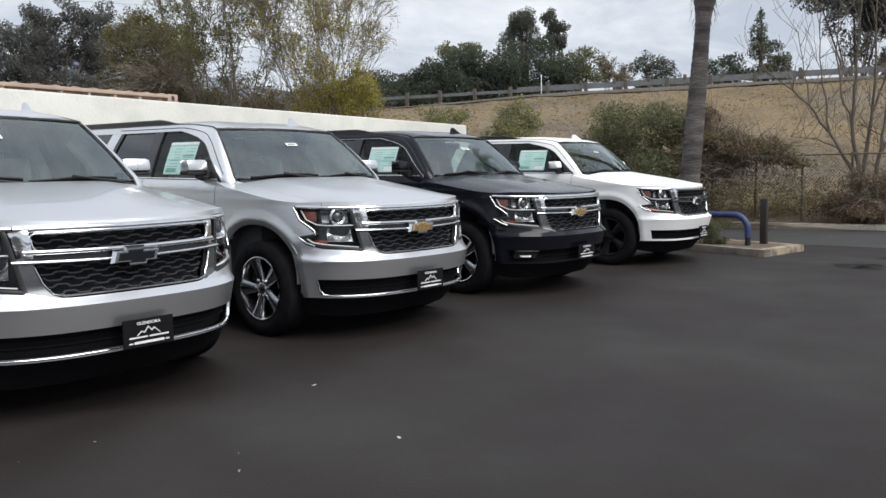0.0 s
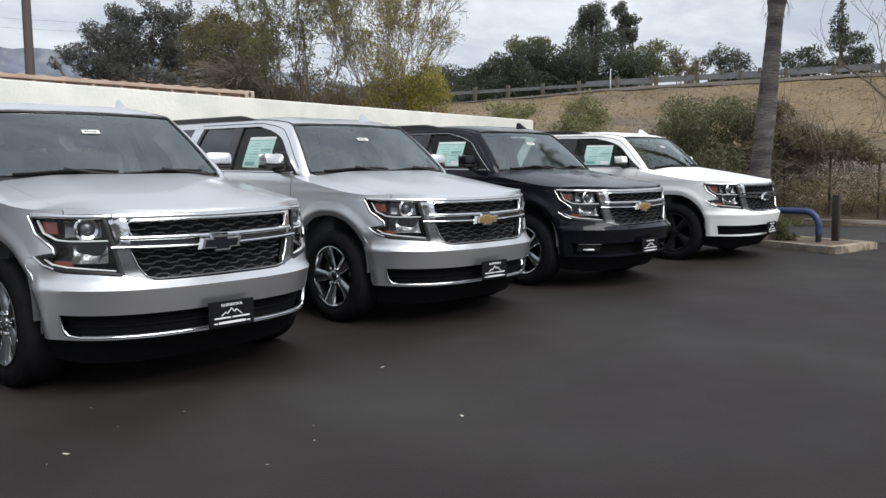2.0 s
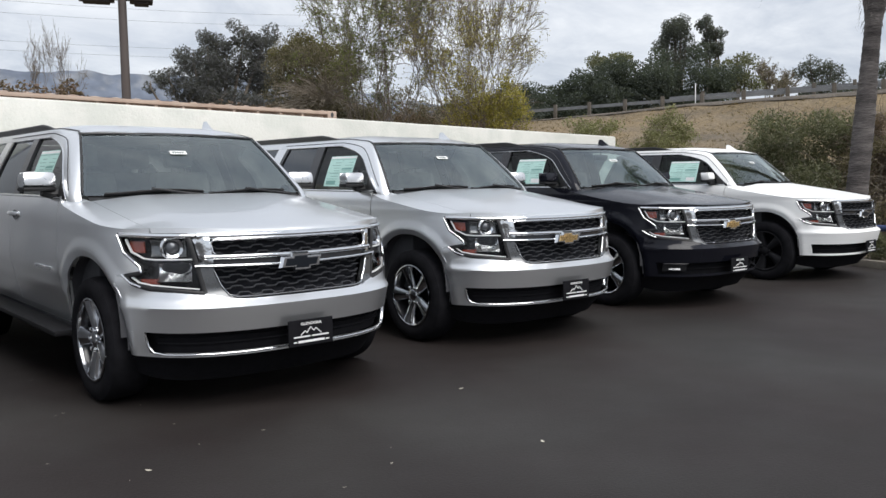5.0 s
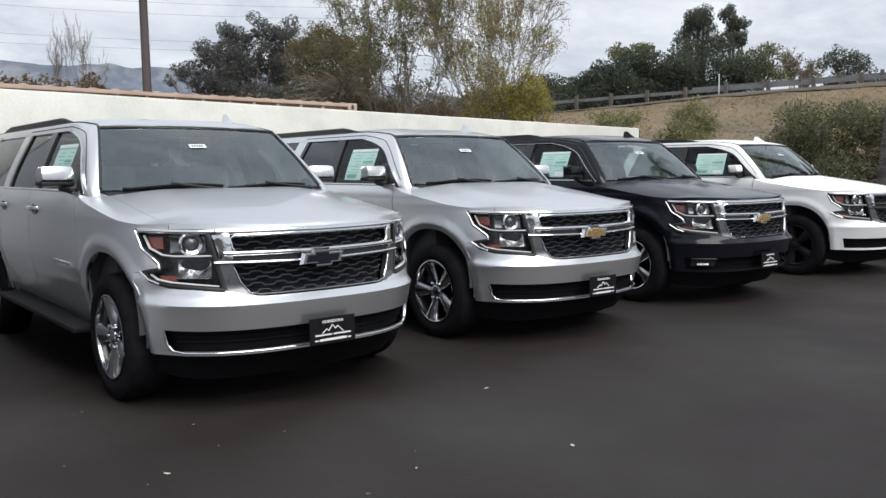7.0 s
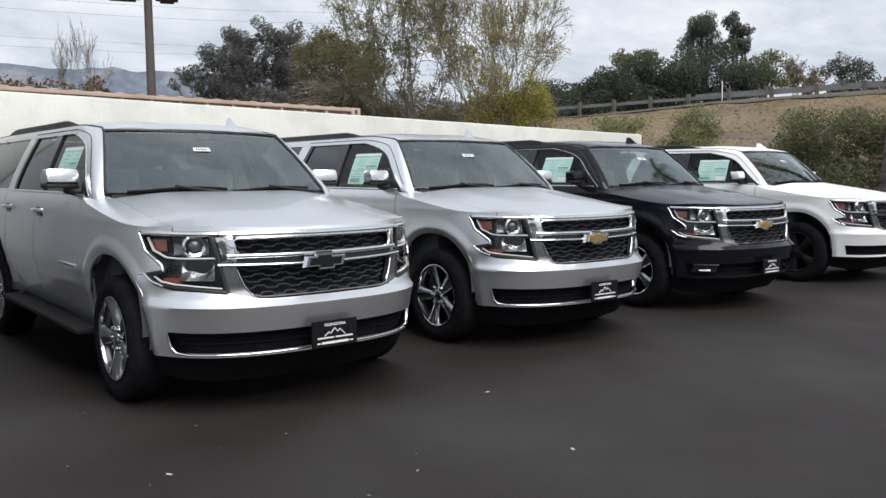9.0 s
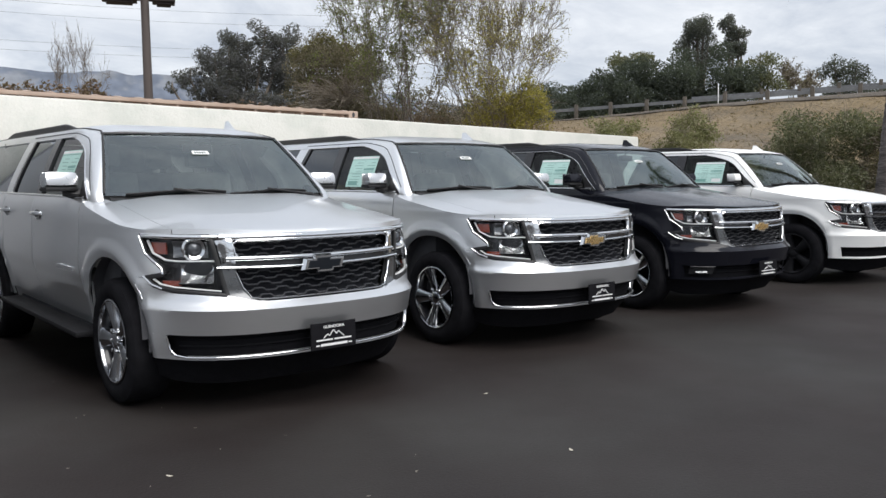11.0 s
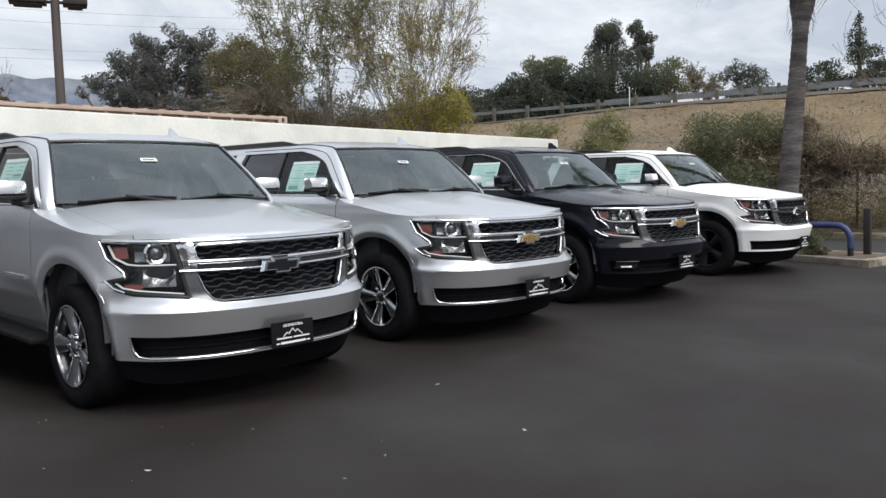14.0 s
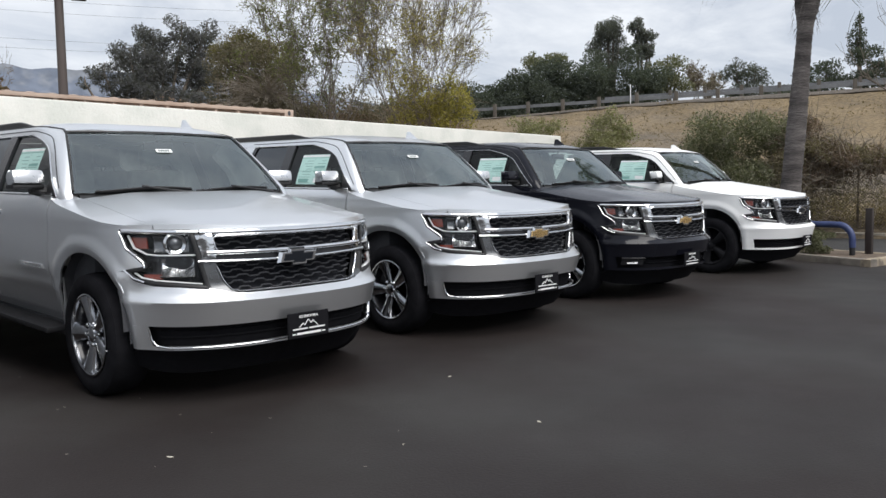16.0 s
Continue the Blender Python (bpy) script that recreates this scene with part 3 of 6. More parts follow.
def suv(x, y, turn, paint, label, emblem, chrome_wheels=True, mirror_cap=None, chrome_lip=True, fog=False, dark_bars=False):
    car = thing("parked_suv", label, "SUV", "row of parked SUVs", m=pose(x, y, 0, 0, 0, turn))
    mirror_cap = mirror_cap or M_SATIN

    # front bumper cover, in three bands round the intake slot
    def top_z(xx):
        return table(abs(xx), [(0, 0.702), (0.42, 0.704), (0.50, 0.720), (0.60, 0.744), (0.858, 0.776), (0.913, 0.80), (0.943, 0.842), (1.2, 0.842)])

    def end_u(z):
        dz = max(0.0, z - ARCH_Z)
        ye = min(0.60, WHEEL_Y + ARCH_BACK - arch_rise(dz))
        f0 = table(z, NOSE_F)
        return math.acos(((NOSE_Y - ye) / (NOSE_Y - f0)) ** (NOSE_N / 2))

    def nose_at(u, z):
        th = abs(u) * end_u(z)
        xx = table(z, SIDE_W) * math.sin(th) ** (2 / NOSE_N)
        yy = nose_y(xx, z)
        if yy > 0.25:
            xx = side_x(yy, z)
        return Vector((math.copysign(xx, u), yy, z))

    bm = bmesh.new()
    us = lin(-1, 1, 48)

    def upper(u, v):
        z = 0.70
        for _ in range(5):
            z = 0.664 + (top_z(nose_at(u, min(z, 0.84)).x) - 0.664) * v
        return nose_at(u, z)

    grid(bm, upper, us, lin(0, 1, 7))
    grid(bm, lambda u, z: nose_at(u, z), us, lin(0.516, 0.664, 7))
    grid(bm, lambda u, z: nose_at(u, z), us, lin(0.366, 0.390, 3))
    for sx in (1, -1):
        def cheek(u, z, sx=sx):
            th1 = end_u(z)
            th0 = math.asin(((0.880 - 0.22 * (0.516 - z)) / table(z, SIDE_W)) ** (NOSE_N / 2))
            th = th0 + (th1 - th0) * u
            xx = table(z, SIDE_W) * math.sin(th) ** (2 / NOSE_N)
            yy = nose_y(xx, z)
            return Vector((sx * (side_x(yy, z) if yy > 0.25 else xx), yy, z))
        grid(bm, cheek, lin(0, 1, 8), lin(0.390, 0.516, 5))
    part("front_bumper", shell(bm), paint, car)
    bumper = car.children[-1]
    bm = bmesh.new()
    nose_patch(bm, -0.905, 0.905, 0.380, 0.526, -0.055, 48, 3)
    part("bumper_intake", shell(bm, 0.02), M_APRON, bumper, "dark recessed slot")
    for zz in (0.435, 0.475):
        bm = bmesh.new()
        nose_strip(bm, [(-0.845, zz), (0.845, zz)], 0.010, 0.008, -0.050)
        part("intake_bar", bm, M_APRON, bumper)
    if chrome_lip:
        bm = bmesh.new()
        nose_strip(bm, [(-0.876, 0.505), (-0.860, 0.430), (-0.838, 0.394), (-0.79, 0.383), (0.79, 0.383), (0.838, 0.394), (0.860, 0.430), (0.876, 0.505)], 0.013, 0.009, 0.0)
        part("chrome_lip", bm, M_CHROME, bumper)
    # black lower apron
    bm = bmesh.new()
    grid(bm, lambda u, v: nose_at(u * 0.90, 0.366) + Vector((0, 0.024 + 0.185 * (1 - v) ** 0.85 + 0.10 * abs(u) ** 8 * (1 - v), -0.180 * (1 - v) * (1 - 0.42 * abs(u) ** 5))), us, lin(0, 1, 6))
    part("lower_apron", shell(bm, 0.02), M_APRON, car)
    if fog:
        for sx in (1, -1):
            bm = bmesh.new()
            nose_patch(bm, 0.66, 0.84, 0.425, 0.50, -0.02, 8, 3, sx)
            fl = part("fog_lamp", shell(bm, 0.01), M_LAMP_DARK, car)
            bm = bmesh.new()
            grid(bm, lambda u, v, sx=sx: nose_pt(sx * (0.715 + 0.085 * u), 0.440 + 0.04 * v, -0.008 - 0.03 * v), lin(0, 1, 6), lin(0, 1, 3))
            part("fog_reflector", shell(bm, 0.008), M_BEZEL, fl)
            bm = bmesh.new()
            nose_strip(bm, [(sx * 0.66, 0.505), (sx * 0.84, 0.505)], 0.012, 0.006)
            part("fog_bezel", bm, M_GLOSS_BLACK, fl)

    # grille
    bm = bmesh.new()
    nose_patch(bm, lambda z: -grille_side(z) - 0.03, lambda z: grille_side(z) + 0.03, 0.712, 1.075, -0.075, 32, 10)
    grille = part("grille", shell(bm, 0.02), M_GRILLE_BACK, car, "black honeycomb mesh grille with chrome bars")
    for sx in (1, -1):
        bm = bmesh.new()
        nose_patch(bm, grille_side, lambda z: lamp_inner(z) - 0.004, 0.744, 0.925, 0.0, 4, 10, sx)
        nose_patch(bm, lambda z: grille_side(z), lambda z: max(grille_side(z) + 0.004, lamp_inner(0.744) - 0.004 - (0.744 - z) * 3.4), 0.704, 0.744, 0.0, 4, 3, sx)
        part("grille_surround", shell(bm, 0.03), M_GREY_TRIM, grille)
        bm = bmesh.new()
        grid(bm, lambda u, z, sx=sx: nose_pt(sx * (grille_side(z) - 0.004 + (lamp_inner(z) - grille_side(z) - 0.014) * u), z, 0.012 - 0.030 * step(0.30, 1.0, u)), lin(0, 1, 10), lin(0.925, 1.075, 8))
        part("grille_cheek", shell(bm, 0.03), M_WAVY_CHROME, grille)
    # long hexagon cells: stepped lines one over the other, tied by short webs
    for z0, z1, rows in ((0.972, 1.048, 2), (0.738, 0.872, 4)):
        bm = bmesh.new()
        gap, period = (z1 - z0) / rows, 0.150
        for r in range(rows + 1):
            zc = z0 + gap * r
            hw = grille_side(zc) - 0.012
            k0, k1 = math.ceil(-hw / period * 25), int(hw / period * 25)
            path = [(k * period / 25, zc + gap * 0.19 * table((k / 25 + 0.5 * (r % 2) * 0.5) % 1.0, [(0, -1), (0.20, -1), (0.32, 1), (0.68, 1), (0.80, -1), (1, -1)])) for k in range(k0, k1 + 1)]
            nose_strip(bm, path, 0.0075, 0.010, -0.040, 0.1, FLAT_EDGE)
        part("grille_mesh", bm, M_MESH, grille)
    for name, pts, w, h, off in (
        ("top_bar", [(-0.618, 1.079), (0.0, 1.075), (0.618, 1.079)], 0.040, 0.014, 0.004),
        ("lamp_bar", [(-0.938, 1.090), (-0.80, 1.084), (-0.624, 1.080)], 0.026, 0.012, 0.004),
        ("lamp_bar", [(0.938, 1.090), (0.80, 1.084), (0.624, 1.080)], 0.026, 0.012, 0.004),
        ("upper_bar", [(-0.592, 0.956), (0.0, 0.948), (0.592, 0.956)], 0.031, 0.016, 0.0),
        ("lower_bar", [(-0.642, 0.906), (0.0, 0.893), (0.642, 0.906)], 0.021, 0.016, 0.0),
        ("bottom_bar", [(-0.545, 0.875), (-0.515, 0.79), (-0.475, 0.728), (-0.42, 0.716), (0.42, 0.716), (0.475, 0.728), (0.515, 0.79), (0.545, 0.875)], 0.012, 0.010, 0.0),
        ("upper_rim", [(-0.53, 0.970), (-0.545, 0.985), (-0.552, 1.04), (-0.53, 1.056), (0.53, 1.056), (0.552, 1.04), (0.545, 0.985), (0.53, 0.970)], 0.016, 0.011, 0.0),
    ):
        bm = bmesh.new()
        nose_strip(bm, pts, w, h, off)
        part(name, bm, M_GLOSS_BLACK if dark_bars and name in ("upper_bar", "lower_bar", "upper_rim") else M_CHROME, grille)
    bm = bmesh.new()
    nose_patch(bm, -0.60, 0.60, 0.905, 0.942, -0.012, 30, 2)
    part("bar_groove", shell(bm, 0.02), M_GLOSS_BLACK, grille)
    bm = bmesh.new()
    bowtie(bm, 0.0, 0.90, 0.31, 0.118, 0.012, 0.022)
    badge = part("emblem", bm, M_CHROME, grille, soft=False)
    bm = bmesh.new()
    bowtie(bm, 0.0, 0.90, 0.25, 0.082, 0.030, 0.010)
    part("emblem_face", bm, emblem, badge, soft=False)

    # headlamps
    for sx in (1, -1):
        bm = bmesh.new()
        nose_patch(bm, lamp_inner, lamp_outer, 0.744, 1.085, -0.07, 12, 24, sx)
        lamp = part("headlamp", shell(bm, 0.015), M_LAMP_DARK, car, "clear headlamp with dark housing and chrome edging")
        bm = bmesh.new()
        edge = [(lamp_inner(z), z) for z in lin(0.744, 1.086, 6)] + [(lamp_outer(z), z) for z in lin(1.086, 0.744, 34)]
        edge.append(edge[0])
        ring = [[bm.verts.new(nose_pt(sx * a, z, o)) for a, z in edge] for o in (-0.075, 0.0)]
        for i in range(len(edge) - 1):
            bm.faces.new((ring[0][i], ring[0][i + 1], ring[1][i + 1], ring[1][i]))
        part("lamp_wall", bm, M_LAMP_DARK, lamp)
        bm = bmesh.new()
        nose_strip(bm, [(sx * a, z) for a, z in ((0.947, 1.085), (0.935, 0.985), (0.885, 0.905), (0.881, 0.870))], 0.013, 0.008, 0.003)
        nose_strip(bm, [(sx * a, z) for a, z in ((0.947, 0.850), (0.921, 0.806), (0.885, 0.784))], 0.014, 0.008, 0.004)
        part("lamp_edge", bm, M_CHROME, lamp)
        bm = bmesh.new()
        nose_strip(bm, [(sx * a, z) for a, z in ((0.929, 1.062), (0.915, 0.988), (0.873, 0.950), (0.826, 0.944), (0.632, 0.944))], 0.011, 0.010, -0.014)
        part("light_pipe", bm, M_PIPE, lamp, "whitish light pipe")
        bm = bmesh.new()
        nose_strip(bm, [(sx * a, z) for a, z in ((0.919, 0.838), (0.897, 0.809), (0.845, 0.794), (0.628, 0.769))], 0.011, 0.010, -0.010)
        part("light_pipe", bm, M_PIPE, lamp, "whitish light pipe")
        bm = bmesh.new()
        nose_strip(bm, [(sx * a, z) for a, z in edge], 0.028, 0.004, -0.001)
        part("lamp_gasket", bm, M_BLACK_PLASTIC, lamp)
        bm = bmesh.new()
        grid(bm, lambda u, v, sx=sx: nose_pt(sx * (0.664 + 0.166 * u), 0.814 + 0.106 * v, -0.020 - 0.046 * math.sin(math.pi * 0.60 * v) - 0.018 * math.sin(math.pi * u) + 0.003 * math.sin(u * 9 + 5 * v)), lin(0, 1, 14), lin(0, 1, 10))
        part("reflector_bowl", shell(bm, 0.006), M_REFLECTOR, lamp)
        bm = bmesh.new()
        grid(bm, lambda u, v, sx=sx: nose_pt(sx * (0.685 + 0.165 * u), 0.962 + 0.10 * v, -0.058 + 0.022 * (abs(2 * u - 1) ** 3 + abs(2 * v - 1) ** 3) * 0.6), lin(0, 1, 12), lin(0, 1, 8))
        part("projector_bezel", shell(bm, 0.006), M_BEZEL, lamp)
        pc = nose_pt(sx * 0.755, 1.015, -0.045)
        fwd = (nose_pt(sx * 0.755, 1.015, 0.05) - pc).normalized().lerp(Vector((0, -1, 0)), 0.6).normalized()
        q = Vector((0, 0, 1)).rotation_difference(fwd).to_matrix().to_4x4()
        for nm, prof, mt in (("projector_ring", [(0.0, 0.072), (0.018, 0.072), (0.028, 0.060), (0.020, 0.043), (0.0, 0.040)], M_REFLECTOR), ("projector_lens", [(0.004, 0.041), (0.018, 0.036), (0.028, 0.022), (0.031, 0.0001)], M_BULB)):
            bm = bmesh.new()
            lathe(bm, prof, (0, 0, 0), 28, "z")
            bmesh.ops.transform(bm, matrix=Matrix.Translation(pc) @ q, verts=bm.verts)
            part(nm, bm, mt, lamp)
        for x0, x1, z0, z1 in ((0.872, 0.924, 0.984, 1.052), (0.824, 0.896, 0.799, 0.830)):
            bm = bmesh.new()
            nose_patch(bm, x0, x1, z0, z1, -0.028, 4, 3, sx)
            part("amber_marker", shell(bm, 0.01), M_AMBER, lamp)
        bm = bmesh.new()
        nose_patch(bm, lambda z: lamp_inner(z) + 0.002, lambda z: lamp_outer(z) - 0.004, 0.748, 1.082, 0.0, 14, 28, sx)
        outward(bm)
        ob = part("lamp_lens", bm, M_LENS, lamp, "clear lens")
        ob.visible_shadow = False

    # bonnet and wings
    def top_pt(s, t):
        a = abs(s)
        y0 = 0.17 + (NOSE_Y - 0.17) * (1 - (1 - min(1.0, a) ** NOSE_N) ** (1 / NOSE_N))
        y1 = 1.30 + 0.16 * a * a
        yy = y0 + (y1 - y0) * t
        return Vector((s * table(shoulder_z(yy), SIDE_W), yy, hood_z(yy, a)))

    def roof_pt(s, t):
        yy = (1.902 + 0.078 * s * s) + (5.50 - 1.902) * t
        drop = 0.088 * (1 - min(1.0, t * 6)) ** 2 + 0.06 * max(0.0, t - 0.75) ** 2 * 8
        return Vector((0.738 * math.copysign(abs(s) ** 0.9, s) * (0.94 + 0.06 * step(0.0, 0.10, t)), yy, 1.800 + 0.050 * (1 - abs(s) ** 5) - drop * (1 - 0.45 * s * s)))

    ts = [0, 0.01, 0.03, 0.06] + lin(0.1, 1, 18)
    bm = bmesh.new()
    grid(bm, top_pt, lin(-0.829, 0.829, 44), ts)
    grid(bm, lambda s, v: top_pt(s, 0).lerp(nose_pt(s * 0.998, 1.093, -0.002), v), lin(-0.828, 0.828, 44), lin(0, 1, 3))
    part("bonnet", shell(bm), paint, car)
    for sx in (1, -1):
        bm = bmesh.new()
        grid(bm, lambda s, t, sx=sx: top_pt(sx * s, t), lin(0.8312, 1.0, 16), ts)
        grid(bm, lambda k, v, sx=sx: top_pt(sx * k, 0).lerp(nose_pt(sx * k * 0.998, 1.094, -0.002), v), lin(0.832, 0.965, 10), lin(0, 1, 3))
        # side of the wing, ahead of the arch and round it
        grid(bm, lambda u, z, sx=sx: (lambda ys: Vector((sx * side_x(ys, z), ys, z)))(nose_y(lamp_outer(z) + 0.006, z) * (1 - u) + 0.60 * u), lin(0, 1, 6), lin(0.845, 1.092, 14))
        grid(bm, lambda u, v, sx=sx: (lambda y0: Vector((sx * side_x(y0, 1.092 + (shoulder_z(y0) - 1.092) * v), y0, 1.092 + (shoulder_z(y0) - 1.092) * v)))(nose_y(0.945, 1.095) * (1 - u) + 0.60 * u), lin(0, 1, 6), lin(0, 1, 2))
        ys = sorted(set([round(k, 4) for k in lin(0.60, 1.602, 40)] + [WHEEL_Y + ARCH_BACK + arch_ring(k, ARCH_R)[0] for k in lin(0.5, math.pi, 36)]))
        flank_patch(bm, sx, [k for k in ys if k >= 0.6], lambda yy: arch_top(yy, 0.345), shoulder_z, 22)
        grid(bm, lambda u, v, sx=sx: top_pt(sx * (0.84 + 0.16 * u), 1.0).lerp(Vector((sx * (0.852 + (side_x(1.602, shoulder_z(1.602)) - 0.852) * u), 1.495 + 0.107 * u, 1.284 + (shoulder_z(1.602) - 1.284) * u)), v), lin(0, 1, 8), lin(0, 1, 4))
        part("front_wing", shell(bm), paint, car)
        # dark wheel houses
        for yc in (WHEEL_Y, REAR_Y):
            bm = bmesh.new()
            ya = yc + ARCH_BACK
            grid(bm, lambda th, xx, ya=ya, sx=sx: Vector((sx * xx, ya + arch_ring(th, ARCH_R + 0.006)[0], ARCH_Z + arch_ring(th, ARCH_R + 0.006)[1])), lin(0, math.pi, 32), [0.55, 0.80, 0.90, 0.968])
            for yy in (ya - ARCH_R - 0.006, ya + ARCH_R + 0.006):
                grid(bm, lambda xx, z, yy=yy, sx=sx: Vector((sx * xx, yy, z)), [0.55, 0.80, 0.93], [0.385, ARCH_Z])
            grid(bm, lambda th, r, ya=ya, sx=sx: Vector((sx * 0.56, ya + arch_ring(th, r)[0], ARCH_Z + arch_ring(th, r)[1])), lin(0, math.pi, 24), [0.02, ARCH_R])
            part("wheel_house", bm, M_CAVITY, car)
            bm = bmesh.new()
            # a band that slopes inward to the edge of the opening
            sweep = [th for th in lin(0, math.pi, 56) if ya + arch_ring(th, ARCH_R)[0] > 0.605]

            def lip(th, k, ya=ya, sx=sx):
                r = ARCH_R - 0.002 + 0.050 * k
                yy, zz = ya + arch_ring(th, r)[0], ARCH_Z + arch_ring(th, r)[1]
                return Vector((sx * (side_x(yy, zz) + 0.0035 * (1 - k ** 4) - 0.0005 * k), yy, zz))

            grid(bm, lip, sweep, [0, 0.3, 0.6, 0.86, 0.93, 1])
            grid(bm, lambda z, k, ya=ya, sx=sx: Vector((sx * (side_x(ya + ARCH_R - 0.002 + 0.050 * k, z) + 0.0035 * (1 - k ** 4) - 0.0005 * k), ya + ARCH_R - 0.002 + 0.050 * k, z)), lin(0.40, ARCH_Z, 3), [0, 0.3, 0.6, 0.86, 0.93, 1])
            shell(bm, 0.014)
            part("arch_lip", bm, paint, car)
        # doors, sill and quarter
        sill = 0.47
        for nm, ya, yb in (("front_door", 1.612, 2.846), ("rear_door", 2.856, 3.816)):
            bm = bmesh.new()
            ys = lin(ya, yb, 26)
            flank_patch(bm, sx, ys, lambda yy: arch_top(yy, sill), lambda yy: max(BELT, shoulder_z(yy)), 26)
            door = part(nm, shell(bm), paint, car)
            hy = 2.64 if nm == "front_door" else 3.66
            bm = bmesh.new()
            pts = [Vector((sx * (side_x(hy, 1.19) + d), hy + k, 1.155)) for k, d in ((-0.115, 0.004), (-0.10, 0.034), (-0.05, 0.044), (0.03, 0.044), (0.09, 0.036), (0.105, 0.004))]
            strip_on(bm, pts, [Vector((sx, 0, 0))] * 6, 0.034, 0.012)
            part("door_handle", bm, M_CHROME, door, "chrome pull handle")
            bm = bmesh.new()
            lathe(bm, [(0.0, 0.0001), (0.0, 0.045), (0.004, 0.05)], (0, 0, 0), 20)
            for v in bm.verts:
                v.co = Vector((sx * (side_x(hy, 1.145) + 0.002 + v.co.x), hy + v.co.y * 1.5, 1.145 + v.co.z * 0.8))
            part("handle_recess", bm, M_GREY_TRIM, door)
            if nm == "front_door":
                for k in range(8):
                    bm = bmesh.new()
                    yb0 = 1.72 + 0.052 * k
                    box(bm, sx * (side_x(yb0, 0.80) - 0.002), sx * (side_x(yb0, 0.80) + 0.006), yb0, yb0 + 0.034, 0.784, 0.807, 0.002)
                    part("badge_bar", bm, M_CHROME, door)
        bm = bmesh.new()
        flank_patch(bm, sx, lin(1.44, 3.81, 30), lambda yy: arch_top(yy, 0.345), lambda yy: max(sill - 0.008, arch_top(yy, 0.345) + 0.002), 5, -0.012)
        part("sill_panel", shell(bm), paint, car)
        bm = bmesh.new()
        ys = sorted(set([round(k, 4) for k in lin(3.826, CAR_LEN - 0.02, 36)] + [REAR_Y + ARCH_BACK + arch_ring(k, ARCH_R)[0] for k in lin(0.0, math.pi, 36)]))
        flank_patch(bm, sx, [k for k in ys if k >= 3.826], lambda yy: arch_top(yy, 0.40), lambda yy: BELT + 0.002, 18)
        part("rear_quarter", shell(bm), paint, car)
        # running board
        bm = bmesh.new()
        box(bm, min(sx * 0.90, sx * 1.075), max(sx * 0.90, sx * 1.075), 1.52, 3.74, 0.352, 0.392, 0.018)
        part("running_board", bm, M_STEP, car)
        bm = bmesh.new()
        pts = [Vector((sx * (cabin_x(BELT) + 0.016), k, BELT + 0.010)) for k in lin(1.62, 5.2, 30)]
        strip_on(bm, pts, [Vector((sx, 0, 0.2)).normalized()] * len(pts), 0.018, 0.006)
        part("belt_trim", bm, M_CHROME, car)
        # glasshouse
        bm = bmesh.new()
        # one rounded band: up the windscreen post and back along the roof side
        along = [(glass_front(z), z) for z in lin(1.215, 1.70, 22) + lin(1.70, 1.742, 8)[1:]] + [(k, 1.742) for k in lin(2.52, 5.26, 24)]

        def inner(yy, sx=sx):
            """The edge of the windscreen, and behind it the edge of the roof panel."""
            if yy <= 1.98:
                return screen(sx, (yy - 1.505) / 0.475)
            return roof_pt(sx, (yy - 1.98) / 3.598)

        def post(u, q, sx=sx):
            yo, zo = along[q]
            o = Vector((sx * cabin_x(zo), yo, zo))
            i = inner(yo - 0.07 - 0.045 * math.sin(math.pi * min(1.0, max(0.0, (yo - 1.575) / 0.88)))) - Vector((0, 0.05, 0.085)) * step(1.31, 1.215, zo)
            c = Vector((sx * (max(abs(i.x), cabin_x(i.z)) + 0.004), i.y, i.z))
            c = (i + o) * 0.5 + (c - (i + o) * 0.5) * 0.88
            return i * (1 - u) ** 2 + c * 2 * u * (1 - u) + o * u * u

        grid(bm, post, lin(0, 1, 10), range(len(along)))
        part("a_pillar", shell(bm, 0.02), paint, car)
        rear_edge = lambda z: 3.74 - 0.34 * (z - BELT)  # noqa: E731
        quarter = lambda z: 3.93 - 0.34 * (z - BELT)  # noqa: E731
        back = lambda z: 5.34 - 0.45 * (z - BELT)  # noqa: E731
        bm = bmesh.new()
        cabin_patch(bm, sx, rear_edge, quarter, BELT, 1.74, 4, 8, 0.002)
        part("c_pillar", shell(bm, 0.02), paint, car)
        bm = bmesh.new()
        cabin_patch(bm, sx, back, lambda z: 5.62 - 0.5 * (z - BELT), BELT, RAIL_Z, 4, 8)
        part("d_pillar", shell(bm, 0.02), paint, car)
        bm = bmesh.new()
        cabin_patch(bm, sx, 2.755, 2.905, BELT, 1.742, 4, 8, 0.004)
        part("b_pillar", shell(bm, 0.03), M_GLOSS_BLACK, car)
        bm = bmesh.new()
        cabin_patch(bm, sx, lambda z: rear_edge(z) - 0.06, rear_edge, BELT, 1.742, 3, 8, 0.0)
        part("window_channel", shell(bm, 0.03), M_GLOSS_BLACK, car)
        for nm, fa, fb, mt in (("front_side_window", lambda z: glass_front(z) - 0.01, lambda z: 2.76, M_SIDE_GLASS), ("rear_side_window", lambda z: 2.90, lambda z: rear_edge(z) - 0.05, M_PRIVACY), ("quarter_window", lambda z: quarter(z) - 0.01, lambda z: back(z) + 0.01, M_PRIVACY)):
            bm = bmesh.new()
            cabin_patch(bm, sx, fa, fb, BELT, 1.745, 8, 12, -0.014)
            outward(bm)
            ob = part(nm, bm, mt, car, "clear side glass" if mt is M_SIDE_GLASS else "dark tinted glass")
            ob.visible_shadow = False
        # rubber seal of the front window
        bm = bmesh.new()
